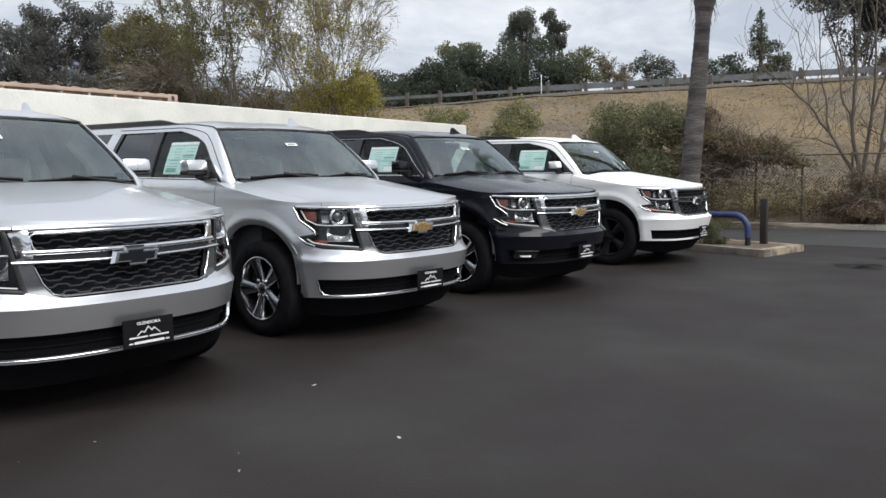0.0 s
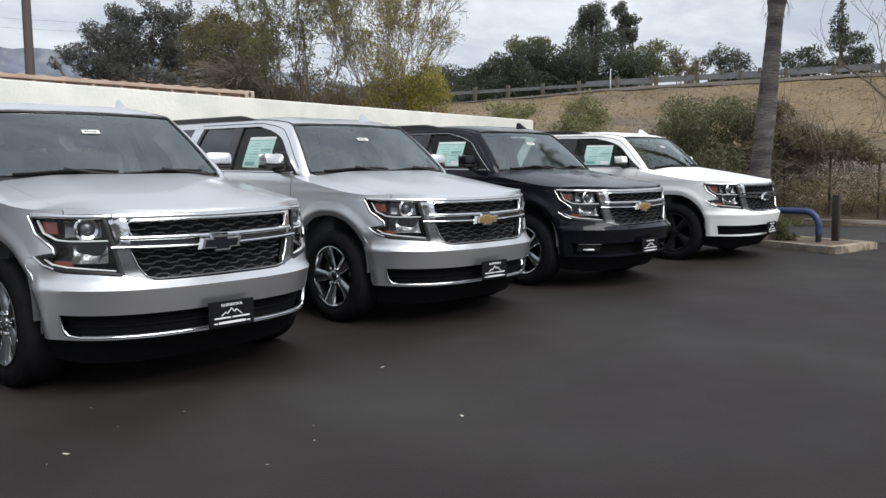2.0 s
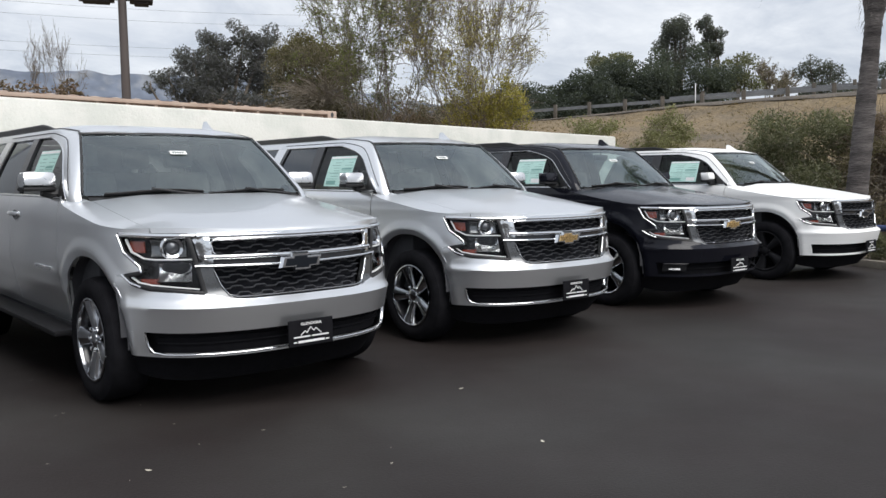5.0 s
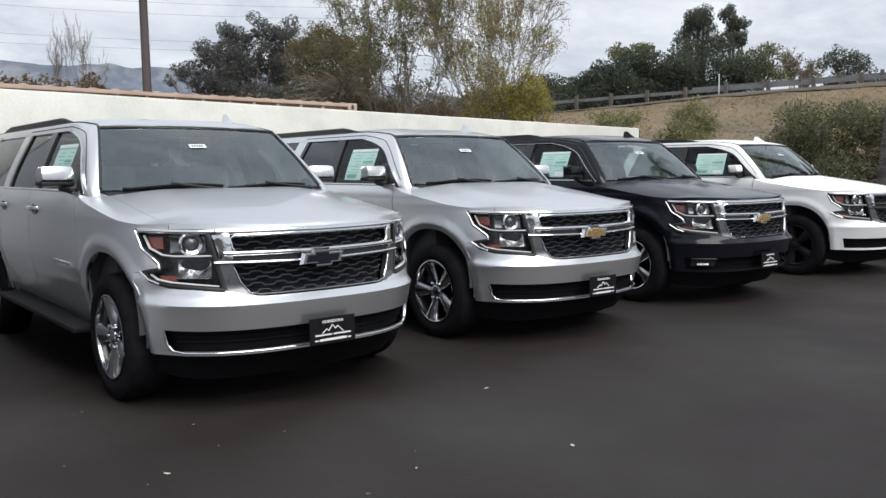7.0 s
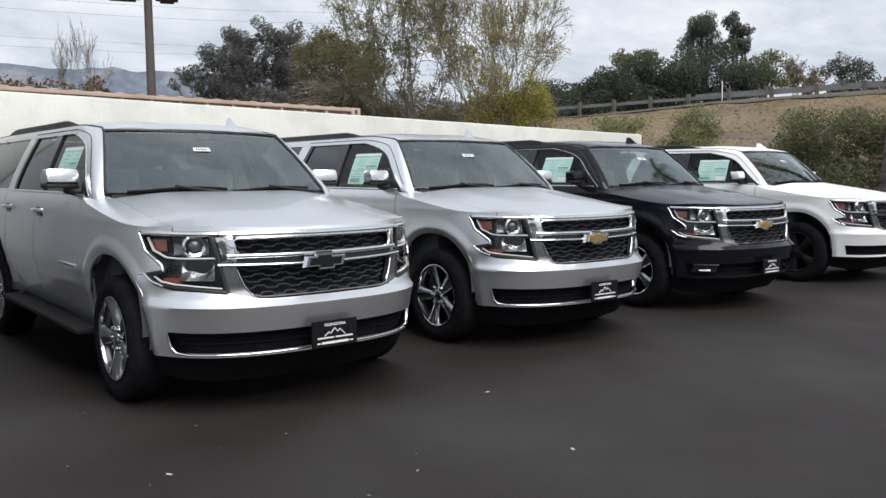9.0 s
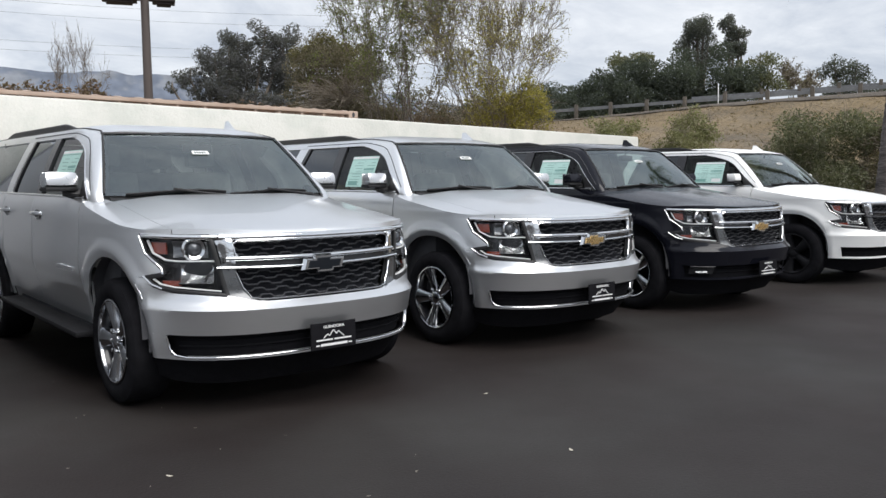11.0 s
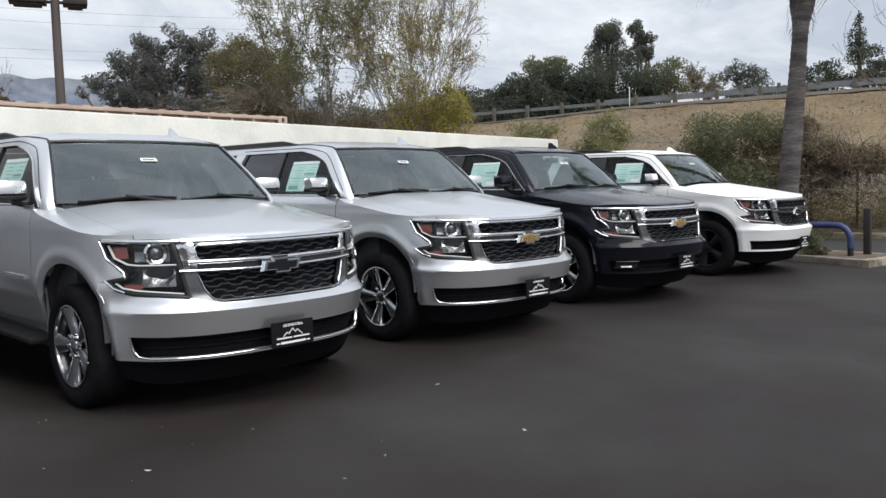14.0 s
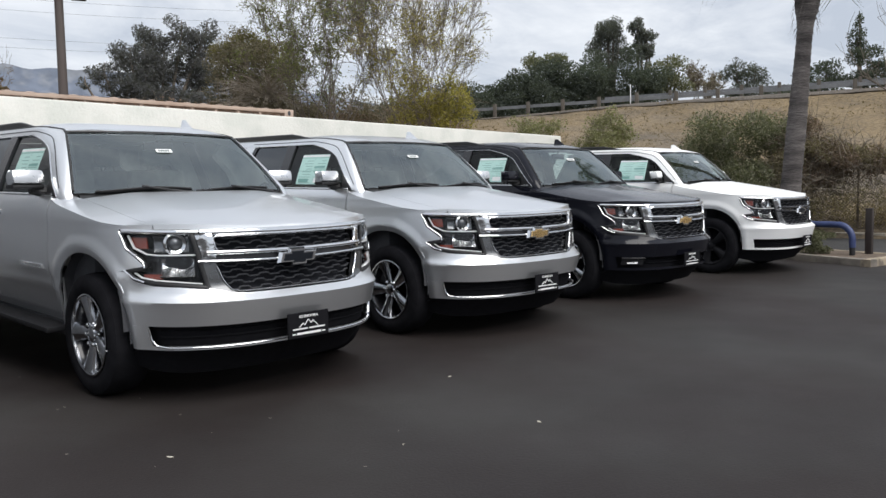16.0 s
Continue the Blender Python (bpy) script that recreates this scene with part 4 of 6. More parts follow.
        pts = [Vector((sx * (cabin_x(z) + 0.001), glass_front(z), z)) for z in lin(BELT, 1.742, 24)] + [Vector((sx * (cabin_x(1.742) + 0.001), k, 1.742)) for k in lin(2.42, 3.58, 14)]
        strip_on(bm, pts, [Vector((sx, 0, 0.25)).normalized()] * len(pts), 0.008, 0.005)
        part("window_trim", bm, M_CHROME, car, "thin bright trim round the side glass")
        # door mirror
        bm = bmesh.new()
        box(bm, -0.116, 0.116, -0.06, 0.06, -0.050, 0.060, 0.040, Matrix.Translation((sx * 1.052, 1.82, 1.405)) @ Matrix.Rotation(radians(-8 * sx), 4, "Z") @ Matrix.Rotation(radians(-14), 4, "X"))
        mirror = part("door_mirror", bm, mirror_cap, car)
        bm = bmesh.new()
        box(bm, -0.113, 0.110, -0.052, 0.060, -0.070, -0.040, 0.012, Matrix.Translation((sx * 1.052, 1.822, 1.405)) @ Matrix.Rotation(radians(-8 * sx), 4, "Z"))
        tube(bm, [(sx * 1.02, 1.83, 1.335), (sx * 0.97, 1.83, 1.318), (sx * 0.90, 1.83, 1.31)], [0.035, 0.035, 0.05], 8)
        part("mirror_base", bm, M_BLACK_PLASTIC, mirror)
        bm = bmesh.new()
        box(bm, -0.09, 0.09, 0.0, 0.006, -0.05, 0.06, 0.0, Matrix.Translation((sx * 1.052, 1.884, 1.405)))
        part("mirror_glass", bm, M_CHROME, mirror)
        bm = bmesh.new()
        cabin_patch(bm, sx, lambda z: glass_front(z), lambda z: glass_front(z) + max(0.01, 0.17 - 1.0 * (z - BELT)), BELT, 1.43, 3, 5, 0.003)
        part("mirror_sail", shell(bm, 0.02), M_BLACK_PLASTIC, mirror)
        bm = bmesh.new()
        pts = [post(0.66, q) + Vector((sx * 0.001, -0.0008, 0.0006)) for q in range(5, len(along) - 14)]
        strip_on(bm, pts, [Vector((sx, -0.2, 0.3)).normalized()] * len(pts), 0.007, 0.0025, FLAT_EDGE)
        part("door_gap", bm, M_CAVITY, car)
        bm = bmesh.new()
        pts = [screen(sx * 0.988, v, 0.003) for v in lin(0.02, 1, 14)]
        strip_on(bm, pts, [Vector((sx * 0.25, -0.5, 0.8)).normalized()] * 15, 0.015, 0.003, FLAT_EDGE)
        pts = [screen(sx * 0.99, 1.0, 0.003)] + [roof_pt(sx * 0.955, t) + Vector((0, 0, 0.002)) for t in lin(0.03, 0.97, 20)]
        strip_on(bm, pts, [Vector((sx * 0.2, -0.2, 1)).normalized()] * 22, 0.014, 0.004, FLAT_EDGE)
        part("roof_ditch_trim", bm, M_BLACK_PLASTIC, car)
        # roof rail
        bm = bmesh.new()
        rail = [Vector((sx * 0.672, k, 1.806 + 0.051 * step(0.0, 0.42, min(k - 2.58, 5.10 - k)))) for k in [2.58, 2.64, 2.72, 2.84, 2.97] + lin(3.06, 4.7, 20) + [4.85, 5.0, 5.1]]
        strip_on(bm, rail, [Vector((sx * 0.25, 0, 1)).normalized()] * len(rail), 0.030, 0.012)
        for w in (-0.013, 0.013):
            grid(bm, lambda i, v, w=w: Vector((rail[i].x + w, rail[i].y, 1.80 + (rail[i].z + 0.004 - 1.80) * v)), range(len(rail)), [0, 1])
        part("roof_rail", bm, M_BLACK_PLASTIC, car)
        for yc in (WHEEL_Y, REAR_Y):
            wheel(car, sx, yc, chrome_wheels)

    # roof
    bm = bmesh.new()

    grid(bm, roof_pt, lin(-1, 1, 32), lin(0, 1, 46))
    part("roof", shell(bm, 0.02), paint, car)
    bm = bmesh.new()
    grid(bm, lambda u, v: Vector((-0.75 + 1.5 * u, 5.50 + 0.14 * (1 - v), BELT + (1.79 - BELT) * v)), lin(0, 1, 8), lin(0, 1, 5))
    part("rear_window", shell(bm, 0.01), M_GLOSS_BLACK, car)
    bm = bmesh.new()
    grid(bm, lambda u, v: Vector((-0.96 + 1.92 * u, CAR_LEN - 0.03 - 0.05 * abs(2 * u - 1) ** 4, 0.40 + (BELT - 0.40) * v)), lin(0, 1, 12), lin(0, 1, 5))
    part("tailgate", shell(bm, 0.02), paint, car)
    # antenna fin
    bm = bmesh.new()
    for zf, hw, ya, yb in ((0.0, 0.032, 0.0, 0.18), (0.022, 0.020, 0.04, 0.175), (0.080, 0.007, 0.125, 0.172)):
        for xx, yy in ((-hw, ya + 0.04), (0, ya), (hw, ya + 0.04), (hw, yb), (-hw, yb)):
            bm.verts.new((0.46 + xx, 2.20 + yy, 1.826 + zf))
    bm.verts.ensure_lookup_table()
    for lv in range(2):
        for k in range(5):
            a, b = lv * 5 + k, lv * 5 + (k + 1) % 5
            bm.faces.new((bm.verts[a], bm.verts[b], bm.verts[b + 5], bm.verts[a + 5]))
    bm.faces.new([bm.verts[10 + k] for k in range(5)])
    part("antenna_fin", bm, paint, car)

    # windscreen, cowl and wipers
    bm = bmesh.new()
    grid(bm, lambda s, v: screen(s, v, -0.006), lin(-1, 1, 24), lin(0, 1, 14))
    outward(bm)
    ws = part("windscreen", bm, M_GLASS, car, "large curved windscreen")
    ws.visible_shadow = False
    bm = bmesh.new()
    for s0, s1, v0, v1 in ((-1, 1, 0, 0.05), (-1, 1, 0.955, 1.0), (-1, -0.955, 0, 1), (0.955, 1, 0, 1), (-0.10, 0.10, 0.86, 0.97)):
        grid(bm, lambda s, v: screen(s, v, -0.010), lin(s0, s1, 20 if s1 - s0 > 1 else 3), lin(v0, v1, 10 if v1 - v0 > 0.5 else 2))
    part("windscreen_border", bm, M_GLOSS_BLACK, ws)
    # added black strip over the bright roof-edge gap, in place of dark glass shading
    bm = bmesh.new()
    strip_on(bm, [screen(k, 1.0, 0.002) for k in lin(-1, 1, 24)], [Vector((0, -0.62, 0.78))] * 25, 0.020, 0.004)
    part("windscreen_gasket", bm, M_BLACK_PLASTIC, ws)
    bm = bmesh.new()
    grid(bm, lambda s, v: (top_pt(s * 0.84, 1.0) + Vector((0, 0.004, -0.014))).lerp(screen(s * 0.95, 0.015, -0.02) + Vector((0, 0, 0.0)), v), lin(-1, 1, 24), lin(0, 1, 3))
    part("cowl_panel", shell(bm, 0.02), M_BLACK_PLASTIC, car)
    for s0, s1, v1 in ((-0.84, -0.06, 0.050), (-0.02, 0.78, 0.040)):
        bm = bmesh.new()
        rise = lambda k: -0.006 + v1 * math.sin(k * 2.4) ** 1.5 if k > 0 else -0.006  # noqa: E731
        blade = [screen(s0 + (s1 - s0) * k, rise(k), 0.008) for k in lin(0, 1, 14)]
        strip_on(bm, blade, [Vector((0, -0.62, 0.78))] * 15, 0.015, 0.012, FLAT_EDGE)
        wiper = part("wiper", bm, M_BLACK_PLASTIC, car)
        bm = bmesh.new()
        tube(bm, [screen(s0 + (s1 - s0) * (0.45 + 0.60 * k), rise(0.45) * (1 - k) - 0.050 * k, 0.034 - 0.02 * k) for k in lin(0, 1, 8)], [0.008] * 5 + [0.011, 0.013, 0.016, 0.018], 6)
        part("wiper_arm", bm, M_BLACK_PLASTIC, wiper)
    # stickers
    bm = bmesh.new()
    grid(bm, lambda u, v: screen(-0.200 + 0.165 * u, 0.585 + 0.060 * v, 0.003), lin(0, 1, 3), lin(0, 1, 2))
    st = part("stock_sticker", bm, M_WHITE_PAPER, ws, "small white sticker with a dark line")
    bm = bmesh.new()
    for k in range(5):
        grid(bm, lambda u, v, k=k: screen(-0.178 + 0.024 * k + 0.017 * u, 0.599 + 0.030 * v, 0.0045), [0, 1], [0, 1])
    part("sticker_print", bm, M_INK, st)
    bm = bmesh.new()
    sheet = lambda u, z, o: Vector((-(cabin_x(z) - 0.0125 + o), 2.10 + 0.47 * u, z))  # noqa: E731
    grid(bm, lambda u, v: sheet(u, 1.335 + 0.300 * v, 0.0), lin(0, 1, 3), lin(0, 1, 6))
    doc = part("price_sheet", shell(bm, 0.001), M_PAPER, car, "pale teal printed price sheet on the side glass")
    bm = bmesh.new()
    rnd = random.Random(5)
    for r in range(9):
        for c0, c1 in ((0.05, 0.45), (0.52, 0.95)):
            w = (c1 - c0) * rnd.uniform(0.45, 1.0)
            z0 = 1.352 + r * 0.027
            grid(bm, lambda u, v, c0=c0, w=w, z0=z0: sheet(c0 + w * u, z0 + 0.005 * v, 0.001), [0, 1], [0, 1])
    for c0, c1, z0, z1 in ((0.0, 1.0, 1.600, 1.604), (0.0, 1.0, 1.470, 1.473), (0.485, 0.497, 1.340, 1.600), (0.0, 0.012, 1.335, 1.635), (0.988, 1.0, 1.335, 1.635), (0.56, 0.92, 1.352, 1.392), (0.06, 0.44, 1.500, 1.516)):
        grid(bm, lambda u, v, c0=c0, c1=c1, z0=z0, z1=z1: sheet(c0 + (c1 - c0) * u, z0 + (z1 - z0) * v, 0.0012), [0, 1], [0, 1])
    part("sheet_print", bm, M_TEAL_INK, doc)
    bm = bmesh.new()
    grid(bm, lambda u, v: sheet(0.0 + u, 1.612 + 0.018 * v, 0.001), [0, 1], [0, 1])
    grid(bm, lambda u, v: sheet(0.06 + 0.3 * u, 1.350 + 0.05 * v, 0.0015), [0, 1], [0, 1])
    part("sheet_panel", bm, M_WHITE_PAPER, doc)

    # plate insert on the bumper
    bm = bmesh.new()
    box(bm, -0.160, 0.160, -0.016, -0.004, 0.384, 0.548, 0.005)
    for v in bm.verts:
        v.co.y += 0.012
    plate = part("plate_insert", bm, M_APRON, car, "black plate with white bars and a zigzag ridge", soft=False)
    for x0, x1, z0, z1 in ((-0.125, -0.010, 0.438, 0.447), (0.002, 0.125, 0.438, 0.447), (-0.095, 0.095, 0.405, 0.419), (-0.128, -0.104, 0.407, 0.415), (0.104, 0.128, 0.407, 0.415)):
        bm = bmesh.new()
        box(bm, x0, x1, -0.0065, -0.003, z0, z1)
        part("plate_bar", bm, M_WHITE_INK, plate, soft=False)
    bm = bmesh.new()
    zig = [(-0.075, 0.454), (-0.045, 0.478), (-0.032, 0.466), (-0.004, 0.500), (0.018, 0.474), (0.032, 0.490), (0.072, 0.454)]
    for (xa, za), (xb, zb) in zip(zig, zig[1:]):
        tube(bm, [(xa, -0.005, za), (xb, -0.005, zb)], 0.0035, 4)
    part("plate_ridge", bm, M_WHITE_INK, plate)
    me = lettering("GLENDORA", 0.150, 0.017)
    me.transform(Matrix.Translation((0, -0.0062, 0.514)) @ Matrix.Rotation(radians(90), 4, "X"))
    word = new("plate_word", me)
    word.parent = plate

    # inside: floor, dash, seats, wheel
    bm = bmesh.new()
    box(bm, -0.86, 0.86, 1.25, 5.45, 0.42, 0.66)
    box(bm, -0.90, 0.90, 1.10, 1.50, 0.40, 1.16, 0.02)
    part("cabin_floor", bm, M_CAVITY, car)
    bm = bmesh.new()
    box(bm, -0.92, 0.92, 4.72, 4.76, 0.66, 1.36)
    box(bm, -0.76, 0.76, 4.72, 4.76, 1.36, 1.76)
    part("rear_trim", bm, M_INTERIOR, car)
    bm = bmesh.new()
    grid(bm, lambda s, t: roof_pt(s, 0.03 + 0.9 * t) + Vector((0, 0, -0.05)), lin(-0.94, 0.94, 10), lin(0, 1, 10))
    part("headliner", bm, M_INTERIOR, car)
    bm = bmesh.new()
    grid(bm, lambda s, v: Vector((0.80 * s, 1.42 + 0.06 * s * s + 0.55 * v, 1.245 + 0.02 * v - 0.16 * step(0.75, 1.0, v))), lin(-1, 1, 16), lin(0, 1, 10))
    part("dashboard", shell(bm, 0.03), M_INTERIOR, car)
    for xx, yy in ((-0.42, 2.45), (0.42, 2.45), (-0.42, 3.45), (0.42, 3.45)):
        bm = bmesh.new()
        seat(bm, xx, yy)
        part("seat", bm, M_INTERIOR, car)
    bm = bmesh.new()
    ring = [Vector((0.42 + 0.185 * math.cos(k), 1.98 + 0.09 * math.sin(k), 1.13 + 0.165 * math.sin(k))) for k in lin(0, 2 * math.pi, 24)]
    tube(bm, ring, 0.014, 6, False)
    tube(bm, [(0.24, 1.98, 1.13), (0.60, 1.98, 1.13)], 0.016, 6)
    part("steering_wheel", bm, M_INTERIOR, car)
    bm = bmesh.new()
    box(bm, -0.12, 0.12, 1.93, 1.96, 1.62, 1.69, 0.012)
    tube(bm, [(0, 1.95, 1.69), (0, 1.93, 1.76)], 0.012, 6)
    part("inside_mirror", bm, M_BLACK_PLASTIC, car)
    # underside
    bm = bmesh.new()
    box(bm, -0.54, 0.54, 0.42, 5.40, 0.24, 0.50, 0.02)
    box(bm, -0.70, 0.70, 0.46, 0.50, 0.30, 0.72)
    box(bm, -0.50, 0.50, 0.34, 1.20, 0.52, 0.98, 0.02)
    box(bm, -0.90, 0.90, 1.48, 3.74, 0.30, 0.46)
    part("underbody", bm, M_CAVITY, car)
    # the body stands a little nose-down on its wheels
    for o in car.children_recursive:
        if o.type == "MESH" and o.name.split(".")[0] not in ("tyre", "rim", "rim_barrel", "brake_disc", "spoke", "hub_cap", "wheel_nut", "wheel_house"):
            for v in o.data.vertices:
                v.co.z += 0.020 * (v.co.y - WHEEL_Y)
    return car


suv(0.0, 0.0, 0.0, M_SILVER, "silver SUV with chrome wheels and a black emblem, parked on asphalt", M_BLACK_EMBLEM)
suv(2.697, 0.115, math.degrees(-0.038), M_SILVER, "silver SUV with chrome wheels and a gold emblem, parked on asphalt", M_GOLD)
suv(5.487, 0.164, math.degrees(-0.056), M_BLACK_PAINT, "black SUV with fog lamps and a gold emblem, parked on asphalt", M_GOLD, mirror_cap=M_BLACK_PAINT, chrome_lip=False, fog=True)
suv(8.916, 0.146, math.degrees(0.015), M_WHITE_PAINT, "white SUV with dark wheels and a dark emblem, parked on asphalt", M_BLACK_EMBLEM, mirror_cap=M_WHITE_PAINT, chrome_wheels=False, dark_bars=True, chrome_lip=False)

# ---------------------------------------------------------------- ground
def rail_x(y):
    """The line of the guard rail on the bank."""
    return 37.22 - 0.2816 * y


def ground_z(x, y):
    d = (rail_x(y) - x) / 1.0389
    z = 4.80 * min(1.0, max(0.0, (20.0 - d) / 18.6))
    z += 0.36 * step(25.0, 16.0, y) * max(0.0, 1 - abs(d - 0.6) / 1.9)
    return z + (0.10 * noise.noise(Vector((x * 0.21, y * 0.21, 0))) if 0.2 < z < 4.7 else 0) - 0.04


bm = bmesh.new()
xs = [-3000, -900, -250, -80, -30] + lin(-14, 64, 104) + [80, 120, 300, 900, 3000]
ys = [-3000, -900, -250, -80, -40] + lin(-30, 70, 84) + [90, 130, 300, 900, 3000]
grid(bm, lambda xx, yy: Vector((xx, yy, ground_z(xx, yy))), xs, ys)
tagged(part("ground", bm, M_SLOPE), "dry grass bank and earth", "ground", kind="structure")

bm = bmesh.new()
grid(bm, lambda xx, yy: Vector((xx, yy, 0.0)), lin(-70, 16.4, 60), lin(-80, 9.0, 60))
for v in bm.verts:
    if v.co.y > 8.99:
        v.co.y = 5.95 + 0.1 * v.co.x if v.co.x < 13.3 else 12.0
tagged(part("asphalt_lot", bm, M_ASPHALT), "dark freshly sealed asphalt car park", "pavement", kind="structure")

# far kerb along the fence
bm = bmesh.new()
box(bm, 16.4, 16.58, -26, 12, -0.05, 0.115, 0.02)
box(bm, 16.58, 17.0, -26, 12, -0.05, 0.10, 0.01)
tagged(part("kerb", bm, M_KERB), "grey concrete kerb along the fence", "kerb", kind="structure")

# stucco wall
bm = bmesh.new()
WALL = [(-14.0, 5.98 - 1.4), (12.75, 5.98 + 1.275)]
_d = Vector((WALL[1][0] - WALL[0][0], WALL[1][1] - WALL[0][1], 0))
_n = Vector((-_d.y, _d.x, 0)).normalized()
prof = [(0.0, -0.03), (0.0, 2.415), (0.012, 2.44), (0.035, 2.45), (0.165, 2.45), (0.188, 2.44), (0.20, 2.415), (0.20, -0.03)]
grid(bm, lambda t, i: Vector((*WALL[0], 0)) + _d * t + _n * prof[i][0] + Vector((0, 0, prof[i][1] + (0.004 * noise.noise(Vector((t * 40, 0, 0))) if prof[i][1] > 2 else 0))), lin(0, 1, 80), range(8))
for t in (0, 1):
    bm.faces.new([bm.verts.new(Vector((*WALL[0], 0)) + _d * t + _n * a + Vector((0, 0, b))) for a, b in prof])
bmesh.ops.remove_doubles(bm, verts=bm.verts[:], dist=0.0005)
tagged(part("wall_back", bm, M_STUCCO), "cream stucco boundary wall", "wall", kind="structure")

# shipping container behind the wall
box_c = thing("shipping_container", "faded terracotta steel shipping container behind the wall", "container", m=pose(4.85, 6.86, 0.0, 0, 0, 1.6))
bm = bmesh.new()
box(bm, -12.19, 0, 0.0, 0.12, 2.545, 2.60, 0.008)
box(bm, -12.19, 0, 2.30, 2.42, 2.545, 2.60, 0.008)
box(bm, -0.12, 0, 0.12, 2.30, 2.545, 2.60, 0.008)
part("top_rail", bm, M_CONTAINER, box_c)
bm = bmesh.new()
box(bm, -12.19, 0, 0.0, 2.42, 0.0, 0.15, 0.01)
part("bottom_rail", bm, M_CONTAINER, box_c)
bm = bmesh.new()
pts = []
for k in range(30):
    x0 = -12.1 + k * 0.396
    pts += [(x0, 0.016), (x0 + 0.07, 0.110), (x0 + 0.30, 0.110), (x0 + 0.36, 0.016)]
grid(bm, lambda i, z: Vector((pts[i][0], pts[i][1], z)), range(len(pts)), [0.15, 2.548])
part("side_panel", bm, M_CONTAINER, box_c, soft=False)
bm = bmesh.new()
crown = [(-12.15 + 0.275 * k + a, b) for k in range(44) for a, b in ((0.0, 0.0), (0.03, 0.009), (0.075, 0.013), (0.12, 0.009), (0.15, 0.0))]
grid(bm, lambda i, v: Vector((crown[i][0], (-0.002, 0.02, 0.12, 1.21, 2.30, 2.42)[v], 2.600 + crown[i][1] * (0.0, 0.9, 1.0, 1.0, 1.0, 0.0)[v])), range(len(crown)), range(6))
part("roof_panel", bm, M_CONTAINER, box_c)
for xx in (-12.19, -0.178):
    for yy in (-0.004, 2.264):
        for zz in (0.0, 2.48):
            bm = bmesh.new()
            box(bm, xx, xx + 0.178, yy, yy + 0.162, zz, zz + 0.125, 0.012)
            cast = part("corner_casting", bm, M_CONTAINER, box_c)
            bm = bmesh.new()
            lathe(bm, [(0, 0.0001), (0, 0.03), (0.002, 0.032)], (0, 0, 0), 16)
            for v in bm.verts:
                v.co = Vector((xx + 0.089 + v.co.y * 0.9, yy - 0.002 if yy < 1 else yy + 0.164, zz + 0.062 + v.co.z * 1.3))
            part("casting_hole", bm, M_CAVITY, cast)

# unseen plain wall added behind the viewer, closing the lot for reflections and bounce
bm = bmesh.new()
box(bm, -40, 30, -24.4, -24.0, -0.05, 3.4, 0.03)
tagged(part("wall_front", bm, M_GREY_WALL), "unseen plain grey wall added across the lot for reflections", "wall", kind="structure")
# added wall, out of view: stands in for a parked car, dulls the first SUV's flank
bm = bmesh.new()
box(bm, -2.02, -1.80, 0.9, 5.68, -0.05, 3.0, 0.02)
box(bm, -1.80, -1.12, 5.50, 5.68, -0.05, 3.0, 0.02)
tagged(part("wall_left", bm, M_SIDE_BLOCKER), "unseen grey wall added to shade the first SUV's side", "wall", kind="structure")

# kerbed planter with its soil
def island_pt(u, v, z):
    """u across from the near corner, v along towards the wall."""
    a = Vector((9.97, -0.39, z))
    return a + Vector((1.24, -0.23, 0)) * u + Vector((0.36, 0.93, 0)) * v


planter = thing("planter_island", "concrete-kerbed planter island with bare soil", "planter")
bm = bmesh.new()
grid(bm, lambda u, v: island_pt(0.10 + 0.80 * u, 0.16 + 5.6 * v, 0.10 + 0.02 * noise.noise(Vector((u * 4, v * 9, 0)))), lin(0, 1, 8), lin(0, 1, 30))
tagged(part("soil", bm, M_SOIL, planter), "bare brown soil")


def kerb_run(p0, p1, w, material, n_cut):
    d = (p1 - p0) / n_cut
    for k in range(n_cut):
        bm = bmesh.new()
        a, b = p0 + d * (k + 0.004), p0 + d * (k + 0.996)
        side = Vector((-d.y, d.x, 0)).normalized() * w
        prof = [(0.0, -0.03), (0.02, 0.090), (0.06, 0.108), (0.85, 0.112), (0.97, 0.098), (1.0, -0.03)]
        rows = [[bm.verts.new(q + side * t + Vector((0, 0, z + 0.010 * noise.noise(q * 3 + Vector((t * 2, 0, 0)))))) for t, z in prof] for q in (a, a.lerp(b, 0.5), b)]
        for r0, r1 in zip(rows, rows[1:]):
            for i in range(5):
                bm.faces.new((r0[i], r0[i + 1], r1[i + 1], r1[i]))
        bm.faces.new(rows[0])
        bm.faces.new(rows[-1][::-1])
        part("kerb_stone", bm, material, planter)


kerb_run(island_pt(0, 0, 0), island_pt(1, 0, 0), 0.16, M_YELLOWED, 2)
kerb_run(island_pt(0, 5.9, 0), island_pt(0, 0.0, 0), 0.15, M_CONCRETE, 6)
kerb_run(island_pt(1, 0.0, 0), island_pt(1, 5.9, 0), 0.15, M_YELLOWED, 6)

# blue hoop rail and brown post
hoop = thing("pipe_barrier", "blue painted steel pipe hoop in the planter", "barrier")
bm = bmesh.new()
A0, B0 = island_pt(0.47, 0.68, 0.08), island_pt(0.20, 2.4, 0.08)
hd = (B0 - A0).normalized()
arc = [A0 + Vector((0, 0, 0.26))] + [A0 + hd * (0.24 - 0.24 * math.cos(k)) + Vector((0, 0, 0.26 + 0.24 * math.sin(k))) for k in lin(0.2, math.pi / 2, 9)]
